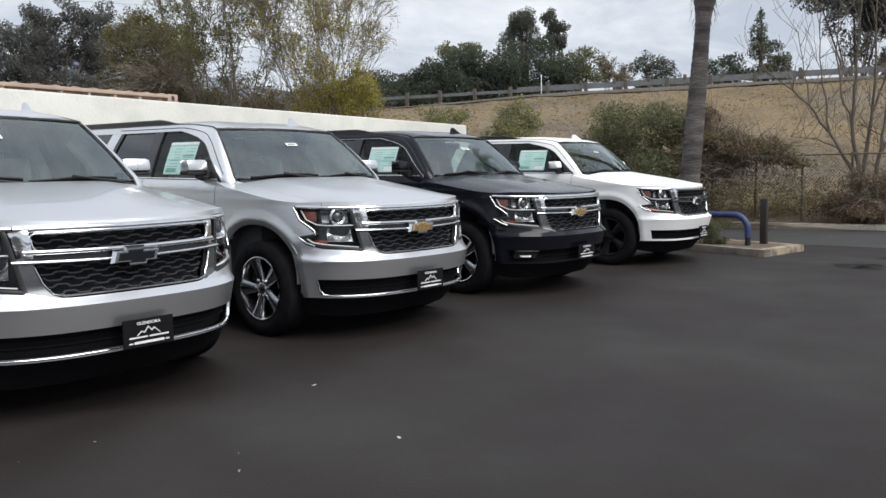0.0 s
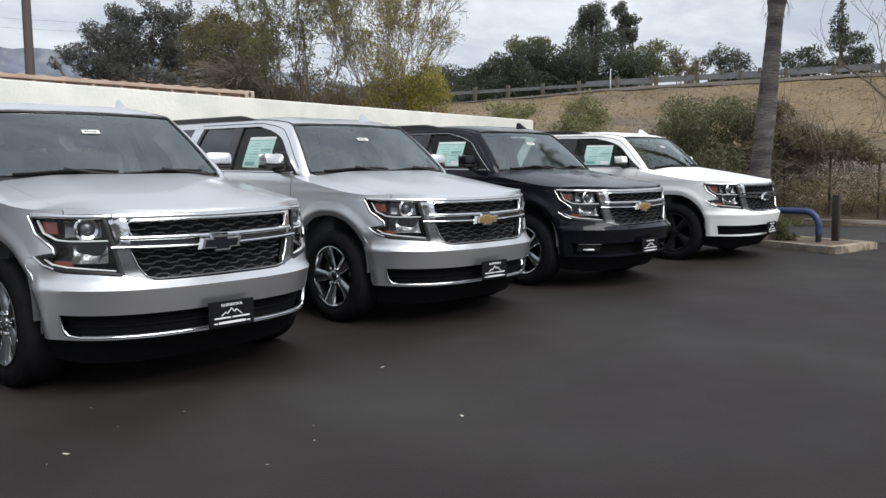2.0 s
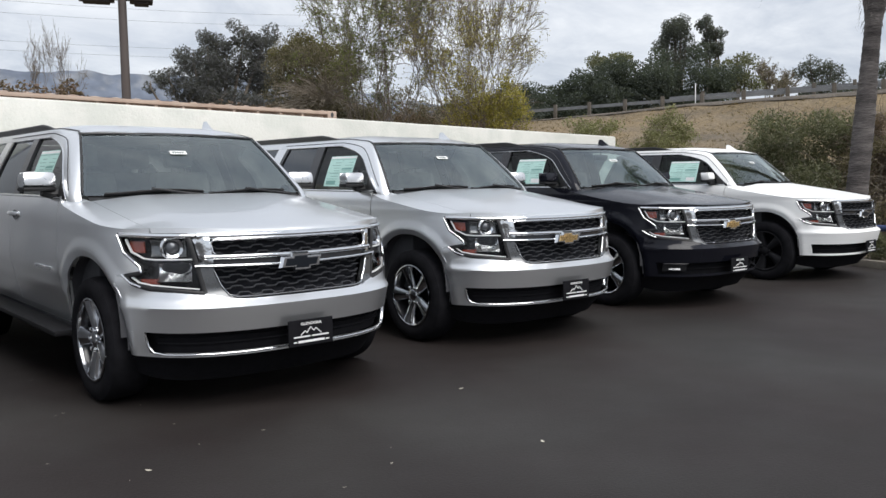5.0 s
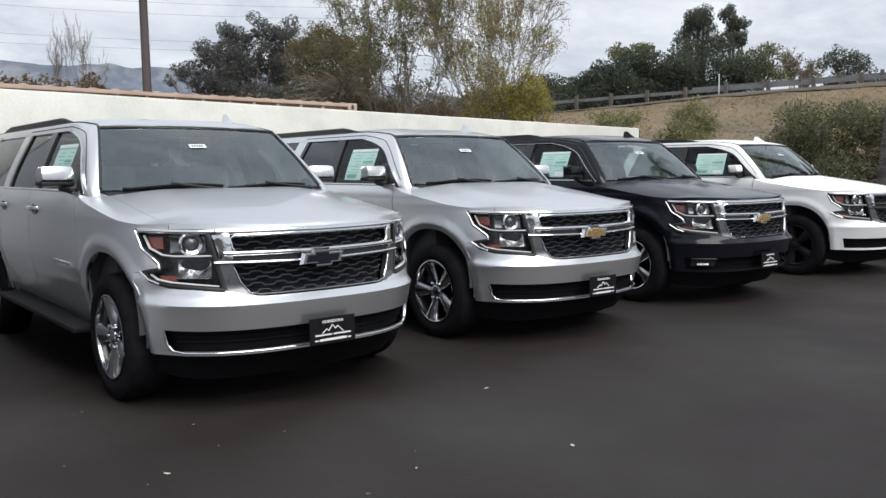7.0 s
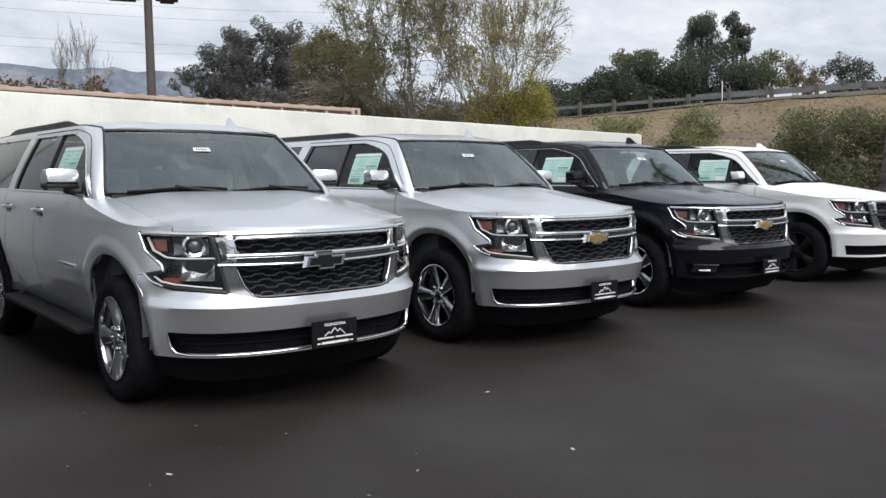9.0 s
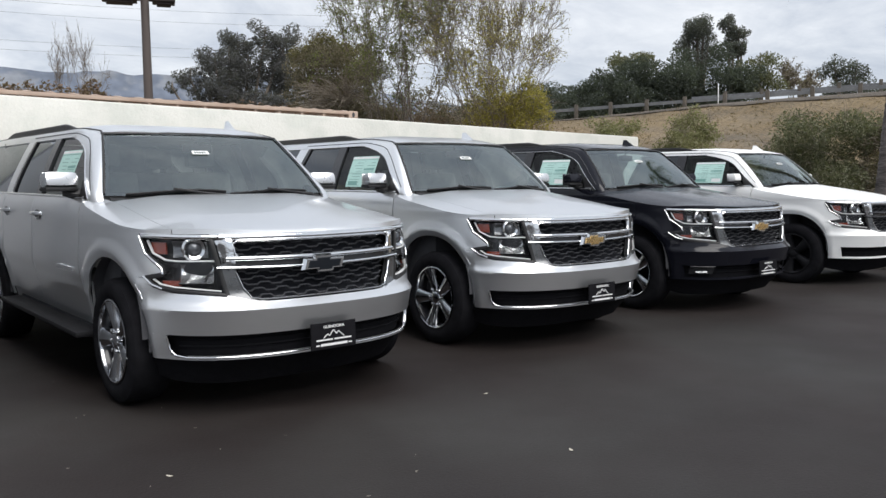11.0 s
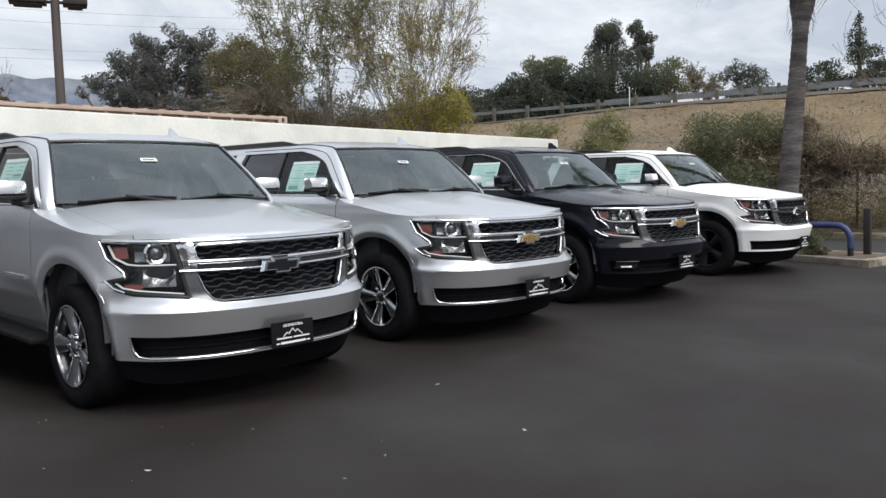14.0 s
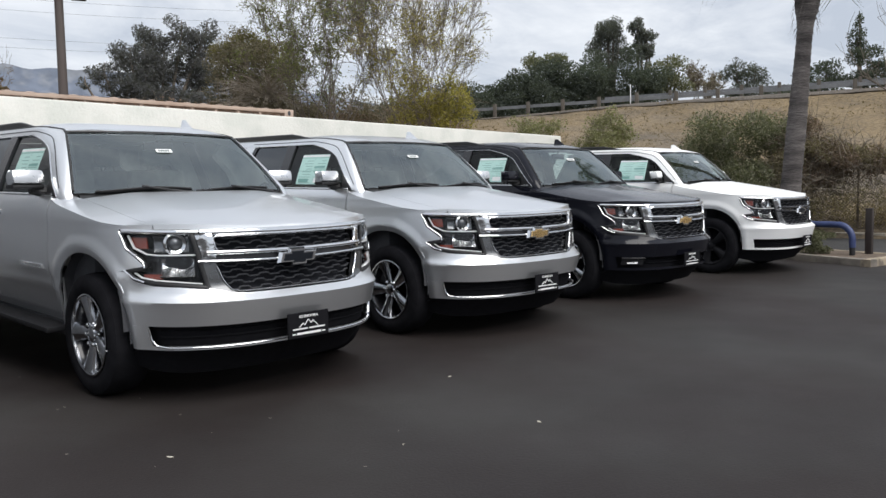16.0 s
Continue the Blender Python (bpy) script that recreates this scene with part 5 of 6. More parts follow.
arc2 = [B0 - hd * (0.24 - 0.24 * math.cos(k)) + Vector((0, 0, 0.26 + 0.24 * math.sin(k))) for k in lin(math.pi / 2, 0.2, 9)] + [B0 + Vector((0, 0, 0.26))]
tube(bm, [A0 + Vector((0, 0, 0.14))] + arc + arc2 + [B0 + Vector((0, 0, 0.0))], 0.052, 14)
part("pipe", bm, M_BLUE_PIPE, hoop)
bm = bmesh.new()
tube(bm, [A0 - Vector((0, 0, 0.02)), A0 + Vector((0, 0, 0.15))], 0.045, 12)
part("pipe_foot", bm, M_BLACK_PLASTIC, hoop, "dark rusted pipe foot")
P0 = island_pt(0.80, 0.62, 0.06)
bm = bmesh.new()
box(bm, P0.x - 0.052, P0.x + 0.052, P0.y - 0.052, P0.y + 0.052, 0.06, 0.84, 0.012)
tagged(part("bollard_post", bm, M_BROWN_POST), "brown square painted post in the planter", "post")

# worn drive beyond the planter, and an oily patch
bm = bmesh.new()
grid(bm, lambda u, v: Vector((12.2 + 4.2 * u + 0.12 * math.sin(v * 21), -26 + 38 * v, 0.004)), lin(0, 1, 6), lin(0, 1, 60))
tagged(part("road", bm, M_OLD_ASPHALT), "worn grey asphalt drive", "road", kind="structure")



def stain(cx, cy, rx, ry, turn, seed):
    bm = bmesh.new()
    c = bm.verts.new((cx, cy, 0.0045))
    ring = []
    for k in range(28):
        a = 2 * math.pi * k / 28
        r = 1 + 0.55 * noise.noise(Vector((2 * math.cos(a), 2 * math.sin(a), seed)))
        ring.append(bm.verts.new((cx + r * (rx * math.cos(a) * math.cos(turn) - ry * math.sin(a) * math.sin(turn)), cy + r * (rx * math.cos(a) * math.sin(turn) + ry * math.sin(a) * math.cos(turn)), 0.0045)))
    for k in range(28):
        bm.faces.new((c, ring[k], ring[(k + 1) % 28]))
    tagged(part("oil_stain", bm, M_STAIN), "dark oily stain on the asphalt", "stain", "stains on the asphalt")


stain(9.40, -1.78, 0.30, 0.42, -1.15, 3.0)
stain(9.62, -2.45, 0.42, 0.07, -1.2, 8.0)
stain(10.6, -2.05, 0.30, 0.16, -1.2, 5.0)
stain(10.9, -2.75, 0.35, 0.04, -1.2, 6.0)

# ---------------------------------------------------------------- chain-link fence
fence = thing("chain_link_fence", "rusty chain-link fence with thin steel posts", "fence")
FX, FH = 16.85, 1.50
bm = bmesh.new()
pitch, half = 0.070, 0.0045
y_lo, y_hi = -14.0, 9.0
verts, faces = [], []
for sgn in (1, -1):
    k = y_lo - FH
    while k < y_hi + FH:
        y0, y1 = (k, k + FH) if sgn > 0 else (k + FH, k)
        za, zb = 0.12, 0.12 + FH
        ca, cb = max(y_lo, min(y_hi, y0)), max(y_lo, min(y_hi, y1))
        if abs(ca - cb) > 0.02:
            ta, tb = (ca - y0) / (y1 - y0), (cb - y0) / (y1 - y0)
            a, b = Vector((FX + 0.004 * sgn, ca, za + (zb - za) * ta)), Vector((FX + 0.004 * sgn, cb, za + (zb - za) * tb))
            i = len(verts)
            for p in (a, b):
                verts += [p + Vector((half, 0, 0)), p + Vector((-half * 0.5, half * 0.9, 0)), p + Vector((-half * 0.5, -half * 0.9, 0))]
            faces += [(i, i + 1, i + 4, i + 3), (i + 1, i + 2, i + 5, i + 4), (i + 2, i, i + 3, i + 5)]
        k += pitch
bm.free()
tagged(part("wire_mesh", (verts, faces), M_WIRE, fence), kind="stuff")
for k in range(22):
    bm = bmesh.new()
    yy = -13.4 + 1.024 * k
    tube(bm, [(FX + 0.03, yy, 0.0), (FX + 0.03, yy, 0.12 + FH + 0.05)], 0.028, 8)
    part("fence_post", bm, M_WIRE, fence)
bm = bmesh.new()
tube(bm, [(FX + 0.03, y_lo, 0.12 + FH), (FX + 0.03, y_hi, 0.12 + FH)], 0.018, 6)
part("top_rail", bm, M_WIRE, fence)

# ---------------------------------------------------------------- guard rails on the bank
def guard_rail(offset, y_from, y_to, label, lift=0.0):
    g = thing("guard_rail", label, "guard rail", "guard rails")
    dirv = Vector((-0.2816, 1, 0)).normalized()
    nrm = Vector((dirv.y, -dirv.x, 0))
    k0, k1 = int(y_from / 1.905), int(y_to / 1.905)
    def rp(s):
        p = Vector((rail_x(6.0), 6.0, 0)) + dirv * s + nrm * offset
        return p
    bm_post = bmesh.new()
    box(bm_post, -0.085, 0.085, -0.065, 0.065, -0.25 - lift, 0.79, 0.012)
    first = None
    for k in range(k0, k1):
        p = rp(k * 1.905)
        if first is None:
            first = part("rail_post", bm_post, M_WOOD_POST, g)
            ob = first
        else:
            ob = new("rail_post", first.data)
            ob.parent = g
        ob.matrix_basis = pose(p.x, p.y, 4.84 + lift, 0, 0, math.degrees(math.atan2(dirv.y, dirv.x)))
    bm = bmesh.new()
    prof = [(0.0, -0.155), (0.03, -0.145), (0.075, -0.105), (0.08, -0.075), (0.02, -0.025), (0.015, 0.0), (0.02, 0.025), (0.08, 0.075), (0.075, 0.105), (0.03, 0.145), (0.0, 0.155), (-0.004, 0.15), (-0.004, -0.15)]
    grid(bm, lambda s, i: rp(s) + nrm * (0.085 + 1.6 * prof[i % 13][0]) + Vector((0, 0, 5.40 + lift + 0.52 * prof[i % 13][1])), [k0 * 1.905, k1 * 1.905 * 0.5, k1 * 1.905], range(14))
    part("steel_beam", bm, M_GALV, g)
    return g


guard_rail(0.0, -34.0, 42.0, "galvanised guard rail on weathered timber posts along the bank")
guard_rail(7.0, -40.0, 15.5, "far galvanised guard rail across the highway", 0.86)
# a darker grey-brown strip along the top of the bank
bm = bmesh.new()
grid(bm, lambda d, y: (lambda x: Vector((x, y, ground_z(x, y) + 0.03)))(rail_x(y) - 1.0389 * (d + 0.18 * noise.noise(Vector((y * 0.8, d, 0))))), lin(0.5, 1.65, 7), lin(-30, 44, 150))
tagged(part("road_shoulder", bm, M_BANK_STRIP), "darker grey-brown strip of ground below the guard rail", "road shoulder", kind="structure")
bm = bmesh.new()
tube(bm, [(32.35, 17.3, 4.75), (32.35, 17.3, 6.12)], 0.024, 6)
tagged(part("marker_stake", bm, M_WHITE_PAPER), "thin white marker stake beside the guard rail", "marker")
bm = bmesh.new()
grid(bm, lambda u, v: Vector((rail_x(-60 + 130 * v) + 0.9 + 11.2 * u, -60 + 130 * v, 4.78)), lin(0, 1, 2), lin(0, 1, 20))
tagged(part("highway", bm, M_OLD_ASPHALT), "grey highway carriageway on the bank", "road", kind="structure")


# ---------------------------------------------------------------- plants
SURVEY = Vector((-2.45, -4.30, 1.29))


def spot(az, dist):
    """A place on the ground in a direction (degrees from +y towards +x) and distance."""
    a = radians(az)
    x, y = SURVEY.x + dist * math.sin(a), SURVEY.y + dist * math.cos(a)
    return Vector((x, y, ground_z(x, y)))


def leaves(rnd, centres, size, aspect=0.55, flat=0.0):
    """One small folded leaf at each centre."""
    verts, faces = [], []
    for c in centres:
        d = Vector((rnd.gauss(0, 1), rnd.gauss(0, 1), rnd.gauss(0, 1) - flat)).normalized()
        s = d.orthogonal().normalized()
        s = Matrix.Rotation(rnd.uniform(0, 6.28), 3, d) @ s
        n0 = d.cross(s)
        k = size * rnd.uniform(0.6, 1.35)
        i = len(verts)
        verts += [c - d * k * 0.5, c + s * k * aspect * 0.5 + n0 * k * 0.1, c + d * k * 0.5, c - s * k * aspect * 0.5 + n0 * k * 0.1]
        faces += [(i, i + 1, i + 2), (i, i + 2, i + 3)]
    return verts, faces


def branches(bm, rnd, start, direction, length, radius, depth, tips, bend=0.25, split=(2, 3), shrink=0.72, up=0.15, sides=6, thin=0.006, mids=None, fork=0.55):
    """Grows a bent, tapering limb and its side limbs; collects the tips."""
    n_seg = 4 if depth > 1 else 3
    pts, d = [start], direction.normalized()
    for k in range(n_seg):
        d = (d + Vector((rnd.gauss(0, bend), rnd.gauss(0, bend), rnd.gauss(0, bend) + up)) * 0.5).normalized()
        pts.append(pts[-1] + d * length / n_seg)
    radii = [max(thin, radius * (1 - 0.5 * k / n_seg)) for k in range(n_seg + 1)]
    tube(bm, pts, radii, sides if depth > 2 else (5 if depth > 1 else 3), False)
    if mids is not None and depth <= 2:
        mids += pts[1:]
    if depth == 0:
        tips.append(pts[-1])
        return
    for k in range(rnd.randint(*split)):
        at = pts[-1] if k == 0 else pts[rnd.randint(max(1, n_seg - 2), n_seg)]
        nd = (d + Vector((rnd.gauss(0, fork), rnd.gauss(0, fork), rnd.gauss(0, fork * 0.65)))).normalized()
        branches(bm, rnd, at, nd, length * shrink * rnd.uniform(0.8, 1.15), radii[-1] * 0.8, depth - 1, tips, bend, split, shrink, up, sides, thin, mids, fork)


def tree(name, label, base, height, spread, depth, leaf_m, per_tip, leaf, seed, stems=1, trunk=0.16, bark=None, scatter=0.5, lean=0.15, category="tree", split=(2, 3), first=0.34, up=0.18, thin=0.006, twig=0.32, leaf_top=9.0, bend=0.25, fork=0.55):
    rnd = random.Random(seed)
    t = thing(name, label, category)
    bm = bmesh.new()
    tips, mids = [], []
    for k in range(stems):
        a = 6.28 * k / max(1, stems) + rnd.uniform(-0.4, 0.4)
        d = Vector((math.cos(a) * lean * (stems > 1) + rnd.gauss(0, 0.04), math.sin(a) * lean * (stems > 1) + rnd.gauss(0, 0.04), 1.0))
        branches(bm, rnd, base + Vector((math.cos(a), math.sin(a), 0)) * 0.12 * (stems > 1) - Vector((0, 0, 0.1)), d, height * first, trunk, depth, tips, bend, split=split, up=up, thin=thin, mids=mids, fork=fork)
    top = max(p.z for p in tips) - base.z
    wide = max(max(math.hypot(p.x - base.x, p.y - base.y) for p in tips), 0.1)
    sz, sw = height / top, spread / wide
    for v in bm.verts:
        v.co = Vector((base.x + (v.co.x - base.x) * sw, base.y + (v.co.y - base.y) * sw, base.z + (v.co.z - base.z) * sz))
    fix = lambda p: Vector((base.x + (p.x - base.x) * sw, base.y + (p.y - base.y) * sw, base.z + (p.z - base.z) * sz))  # noqa: E731
    pts = []
    if per_tip:
        for p in tips + mids[:: 4]:
            q = fix(p)
            if rnd.random() > leaf_top * (1.15 - (q.z - base.z) / height) ** 1.6:
                continue
            for _ in range(2):
                d = Vector((rnd.gauss(0, 1), rnd.gauss(0, 1), rnd.gauss(0.5, 0.7))).normalized()
                ln = twig * rnd.uniform(0.6, 1.3)
                e = [q, q + d * ln * 0.55, q + d * ln - Vector((0, 0, ln * 0.25))]
                tube(bm, e, [thin * 0.8, thin * 0.6, thin * 0.4], 3, False)
                for _ in range(per_tip):
                    f = rnd.uniform(0.15, 1.1)
                    c = e[0].lerp(e[1], f / 0.55) if f < 0.55 else e[1].lerp(e[2], (f - 0.55) / 0.45)
                    pts.append(c + Vector((rnd.gauss(0, scatter), rnd.gauss(0, scatter), rnd.gauss(0, scatter) - 0.02)))
    part("trunk", bm, bark or M_BARK, t)
    if pts:
        part("crown", leaves(rnd, pts, leaf), leaf_m, t, soft=False)
    return t


def clump_tree(name, label, base, lobes, leaf_m, count, leaf, seed, trunk=0.0, category="tree", kind="", sprigs=0, trunk_top=None):
    """A crown of many small leaves in uneven lobes (centre, radii), with gaps, over a trunk and limbs to each lobe."""
    rnd = random.Random(seed)
    t = thing(name, label, category, kind=kind)
    rough = []
    for c, r in lobes:
        rough.append((c, r * 0.72))
        for _ in range(7):
            v = Vector((rnd.gauss(0, 1), rnd.gauss(0, 1), rnd.gauss(0, 1))).normalized() * rnd.uniform(0.55, 0.95)
            k = rnd.uniform(0.28, 0.52)
            rough.append((c + Vector((v.x * r.x, v.y * r.y, v.z * r.z)), Vector((r.x * k, r.y * k, r.z * k))))
    total = sum(r.x * r.y * r.z for _, r in rough)
    pts = []
    for c, r in rough:
        want = max(20, int(count * (r.x * r.y * r.z) / total))
        got = 0
        for _ in range(want * 6):
            v = Vector((rnd.gauss(0, 1), rnd.gauss(0, 1), rnd.gauss(0, 1))).normalized() * (rnd.random() ** 0.38)
            p = c + Vector((v.x * r.x, v.y * r.y, v.z * r.z))
            if noise.noise(p * (1.6 / max(0.5, min(r)))) + 0.5 * noise.noise(p * (4.0 / max(0.5, min(r)))) < -0.22 + 0.30 * (v.length - 0.75):
                continue
            pts.append(p)
            got += 1
            if got >= want:
                break
    if trunk or sprigs:
        bm = bmesh.new()
        if trunk:
            for c, r in lobes:
                mid = base.lerp(c, 0.55) + Vector((rnd.gauss(0, 0.15), rnd.gauss(0, 0.15), 0.3)) * trunk * 3
                tube(bm, [base - Vector((0, 0, 0.2)), base.lerp(mid, 0.5), mid, c, c + Vector((0, 0, r.z * 0.8))], [trunk, trunk * 0.8, trunk * 0.55, trunk * 0.3, trunk * 0.08], 6, False)
        for _ in range(sprigs):
            p = rnd.choice(pts)
            d = Vector((rnd.gauss(0, 1), rnd.gauss(0, 1), rnd.gauss(0.4, 0.7))).normalized()
            ln = rnd.uniform(0.3, 0.9)
            tube(bm, [p, p + d * ln * 0.5 + Vector((0, 0, 0.05)), p + d * ln], [0.007, 0.005, 0.003], 3, False)
        wood = part("trunk" if trunk else "twig_growth", bm, M_BARK if trunk else M_TWIG, t)
        if not trunk:
            tagged(wood, kind="stuff")
    part("crown", leaves(rnd, pts, leaf), leaf_m, t, soft=False)
    return t


def lobe(az, el, dist, w, h, depth=None):
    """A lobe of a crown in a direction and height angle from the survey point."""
    a = radians(az)
    k = 1.28 if dist > 50 else 1.0
    return (Vector((SURVEY.x + dist * math.sin(a), SURVEY.y + dist * math.cos(a), SURVEY.z + dist * math.tan(radians(el)))), Vector((w, depth or w, h)) * k)


# behind the wall, from the pole to the yellow tree
clump_tree("oak_tree", "dark green evergreen oak behind the wall", spot(25.2, 36), [lobe(24.3, 8.5, 36, 0.95, 0.75), lobe(22.7, 7.5, 36, 0.75, 0.70), lobe(25.8, 9.8, 37, 0.9, 0.75), lobe(27.6, 10.3, 37, 0.8, 0.75), lobe(24.1, 6.9, 36, 1.1, 0.8), lobe(21.5, 7.0, 36, 0.40, 0.34), lobe(29.2, 10.6, 37, 0.6, 0.5), lobe(25.2, 8.9, 36.5, 0.8, 0.7), lobe(25.6, 7.4, 36.5, 1.0, 0.7), lobe(26.4, 8.1, 37, 1.2, 1.0), lobe(28.6, 9.3, 37, 1.1, 0.9), lobe(28.9, 7.6, 37, 1.2, 0.9), lobe(26.9, 6.2, 36, 1.1, 0.7), lobe(28.6, 6.0, 36, 1.0, 0.6)], M_LEAF_OAK, 46000, 0.090, 11, trunk=0.13)
brown_shrub = clump_tree("brown_shrub_tree", "tall brown half-dry shrub behind the wall", spot(31.8, 31), [lobe(31.6, 9.0, 31, 1.5, 0.9), lobe(30.6, 7.4, 31, 1.4, 1.0), lobe(32.9, 7.3, 31, 1.5, 1.0), lobe(31.8, 5.4, 31, 2.2, 1.2)], M_LEAF_BROWN, 30000, 0.085, 12, trunk=0.12, sprigs=500)
clump_tree("olive_shrub_tree", "olive-green crown rising out of the brown shrub", spot(32.2, 32), [lobe(31.6, 9.6, 32, 1.3, 0.7), lobe(33.2, 9.2, 32, 1.2, 0.8), lobe(30.2, 8.8, 32, 0.9, 0.7), lobe(34.2, 8.0, 32, 0.9, 0.7)], M_LEAF_OLIVE, 11000, 0.09, 121, trunk=0.10, category="shrub", sprigs=60)
rnd = random.Random(131)
bm = bmesh.new()
o = lobe(32.9, 5.9, 29.6, 1, 1)[0]
left, near = Vector((-math.cos(radians(32)), math.sin(radians(32)), 0)), Vector((-math.sin(radians(32)), -math.cos(radians(32)), 0))
for k in range(90):
    d = (left * rnd.uniform(-0.7, 1.1) + near * rnd.uniform(0.3, 0.9) + Vector((0, 0, rnd.uniform(0.15, 0.95)))).normalized()
    ln = rnd.uniform(1.2, 2.7)
    arc_pts = [o + d * ln * q - Vector((0, 0, ln * 0.38 * q * q)) + Vector((rnd.gauss(0, 0.02), rnd.gauss(0, 0.02), rnd.gauss(0, 0.02))) for q in lin(0, 1, 7)]
    tube(bm, arc_pts, [0.016 - 0.0014 * q for q in range(8)], 4, False)
    for _ in range(4):
        p = arc_pts[rnd.randint(3, 6)]
        e = (d + Vector((rnd.gauss(0, 0.4), rnd.gauss(0, 0.4), rnd.gauss(-0.1, 0.4)))).normalized() * rnd.uniform(0.25, 0.7)
        tube(bm, [p, p + e * 0.5, p + e - Vector((0, 0, 0.08))], [0.008, 0.006, 0.005], 3, False)
part("twig_growth", bm, M_PALE_TWIG, brown_shrub, "pale arching leafless twigs")
tree("tall_green_tree", "tall slender tree with sparse pale green leaves", spot(36.3, 27), 9.8, 3.3, 5, M_LEAF_GREEN, 7, 0.066, 14, stems=6, trunk=0.13, scatter=0.045, lean=0.42, thin=0.011, twig=0.36, bend=0.12, fork=0.38, up=0.08, first=0.32)
tree("yellowing_tree", "half-bare tree with yellowing autumn leaves behind the wall", spot(43.0, 26), 9.4, 3.5, 6, M_LEAF_YELLOW, 6, 0.058, 15, stems=7, trunk=0.085, bark=M_TWIG, scatter=0.05, lean=0.50, thin=0.0078, twig=0.40, leaf_top=0.62, bend=0.13, fork=0.40, up=0.08, first=0.27, split=(2, 3))
clump_tree("yellow_shrub", "yellow-green leafy shrub behind the wall", spot(45.4, 25), [lobe(45.7, 6.2, 25, 0.85, 0.7), lobe(44.6, 5.2, 25, 0.8, 0.7), lobe(46.4, 5.0, 25, 0.6, 0.6), lobe(41.6, 7.0, 25.5, 0.5, 0.8), lobe(42.9, 7.6, 25.5, 0.55, 0.6), lobe(43.6, 5.9, 25, 0.8, 0.7), lobe(42.2, 5.4, 25, 0.7, 0.6)], M_LEAF_YELLOW, 8500, 0.072, 16, category="shrub", sprigs=420)
for az, el, d0, w, h, seed in ((23.0, 4.8, 33, 1.6, 0.7, 17), (28.8, 4.8, 29, 2.0, 0.9, 18), (34.2, 5.2, 30, 1.6, 1.0, 19), (37.0, 5.0, 31, 1.8, 0.9, 20), (40.0, 5.2, 32, 1.9, 0.9, 21), (43.8, 4.6, 31, 1.8, 0.6, 22)):
    clump_tree("undergrowth", "dark dry undergrowth behind the wall", spot(az, d0), [lobe(az, el, d0, w, h), lobe(az - 1.4, el - 0.5, d0, w * 0.7, h * 0.8), lobe(az + 1.5, el - 0.7, d0, w * 0.7, h * 0.8), lobe(az, el - 2.0, d0, w * 1.3, h)], M_LEAF_BROWN if seed % 2 else M_LEAF_DEAD, 11000, 0.095, seed, category="shrub", sprigs=260)
# far left
for az, seed in ((14.9, 31), (16.5, 32)):
    tree("bare_tree", "small leafless tree far behind the wall", spot(az, 62), 9.8, 2.1, 5, M_LEAF_BROWN, 0, 0.1, seed, trunk=0.20, bark=M_BARK, thin=0.020, first=0.42, split=(3, 3))
for az, w, seed in ((13.4, 1.5, 33), (15.4, 1.5, 34), (16.7, 0.9, 35), (11.5, 1.5, 36)):
    clump_tree("distant_bush", "dark distant bush behind the wall", spot(az, 60), [lobe(az, 6.2, 60, w, 0.8), lobe(az + 1.0, 5.8, 60, w, 0.7), lobe(az, 5.0, 60, w * 1.6, 1.0)], M_LEAF_DEAD, 1800, 0.3, seed, category="shrub")

# beyond the highway
clump_tree("tree_belt", "dense belt of dark evergreen trees beyond the highway", spot(52, 66), [lobe(az, el, 66, w, h) for az, el, w, h in ((46.5, 5.6, 2.0, 1.4), (48.6, 5.9, 2.0, 1.4), (50.6, 6.4, 1.9, 1.6), (52.4, 7.0, 1.8, 1.6), (54.2, 7.1, 1.9, 1.7), (56.0, 7.0, 2.0, 1.7), (57.9, 7.0, 1.9, 1.7), (59.6, 6.6, 1.5, 1.4), (44.5, 5.4, 2.0, 1.3), (47.5, 4.4, 3.0, 1.5), (51.5, 4.8, 3.2, 1.7), (55.5, 5.0, 3.2, 1.7), (59.0, 5.0, 2.4, 1.5), (42.5, 5.2, 2.2, 1.3))], M_LEAF_DARK, 110000, 0.185, 41, category="tree belt", kind="stuff")
clump_tree("round_tree", "grey-green rounded tree beyond the highway", spot(52.2, 70), [lobe(51.9, 8.3, 70, 1.1, 0.8), lobe(53.4, 8.5, 70, 1.2, 0.7)], M_LEAF_BUSH, 4000, 0.17, 42, trunk=0.15)
clump_tree("eucalyptus_tree", "tall dark eucalyptus beyond the highway", spot(57.0, 76), [lobe(56.9, 10.2, 76, 1.25, 1.2), lobe(56.1, 9.0, 76, 0.9, 0.8), lobe(57.6, 9.0, 76, 1.0, 1.0), lobe(56.9, 8.2, 76, 1.4, 0.9), lobe(56.4, 9.8, 76, 0.8, 0.9), lobe(57.3, 10.0, 76, 0.8, 0.9)], M_LEAF_EUC, 13000, 0.15, 43, trunk=0.26)
clump_tree("eucalyptus_tree", "slender dark eucalyptus beyond the highway", spot(59.2, 76), [lobe(58.9, 10.3, 76, 0.7, 0.9), lobe(59.5, 9.7, 76, 0.7, 0.6), lobe(59.2, 8.6, 76, 1.0, 0.6), lobe(59.7, 8.9, 76, 0.5, 0.6), lobe(59.1, 9.5, 76, 0.6, 0.8)], M_LEAF_EUC, 5500, 0.18, 44, trunk=0.24)
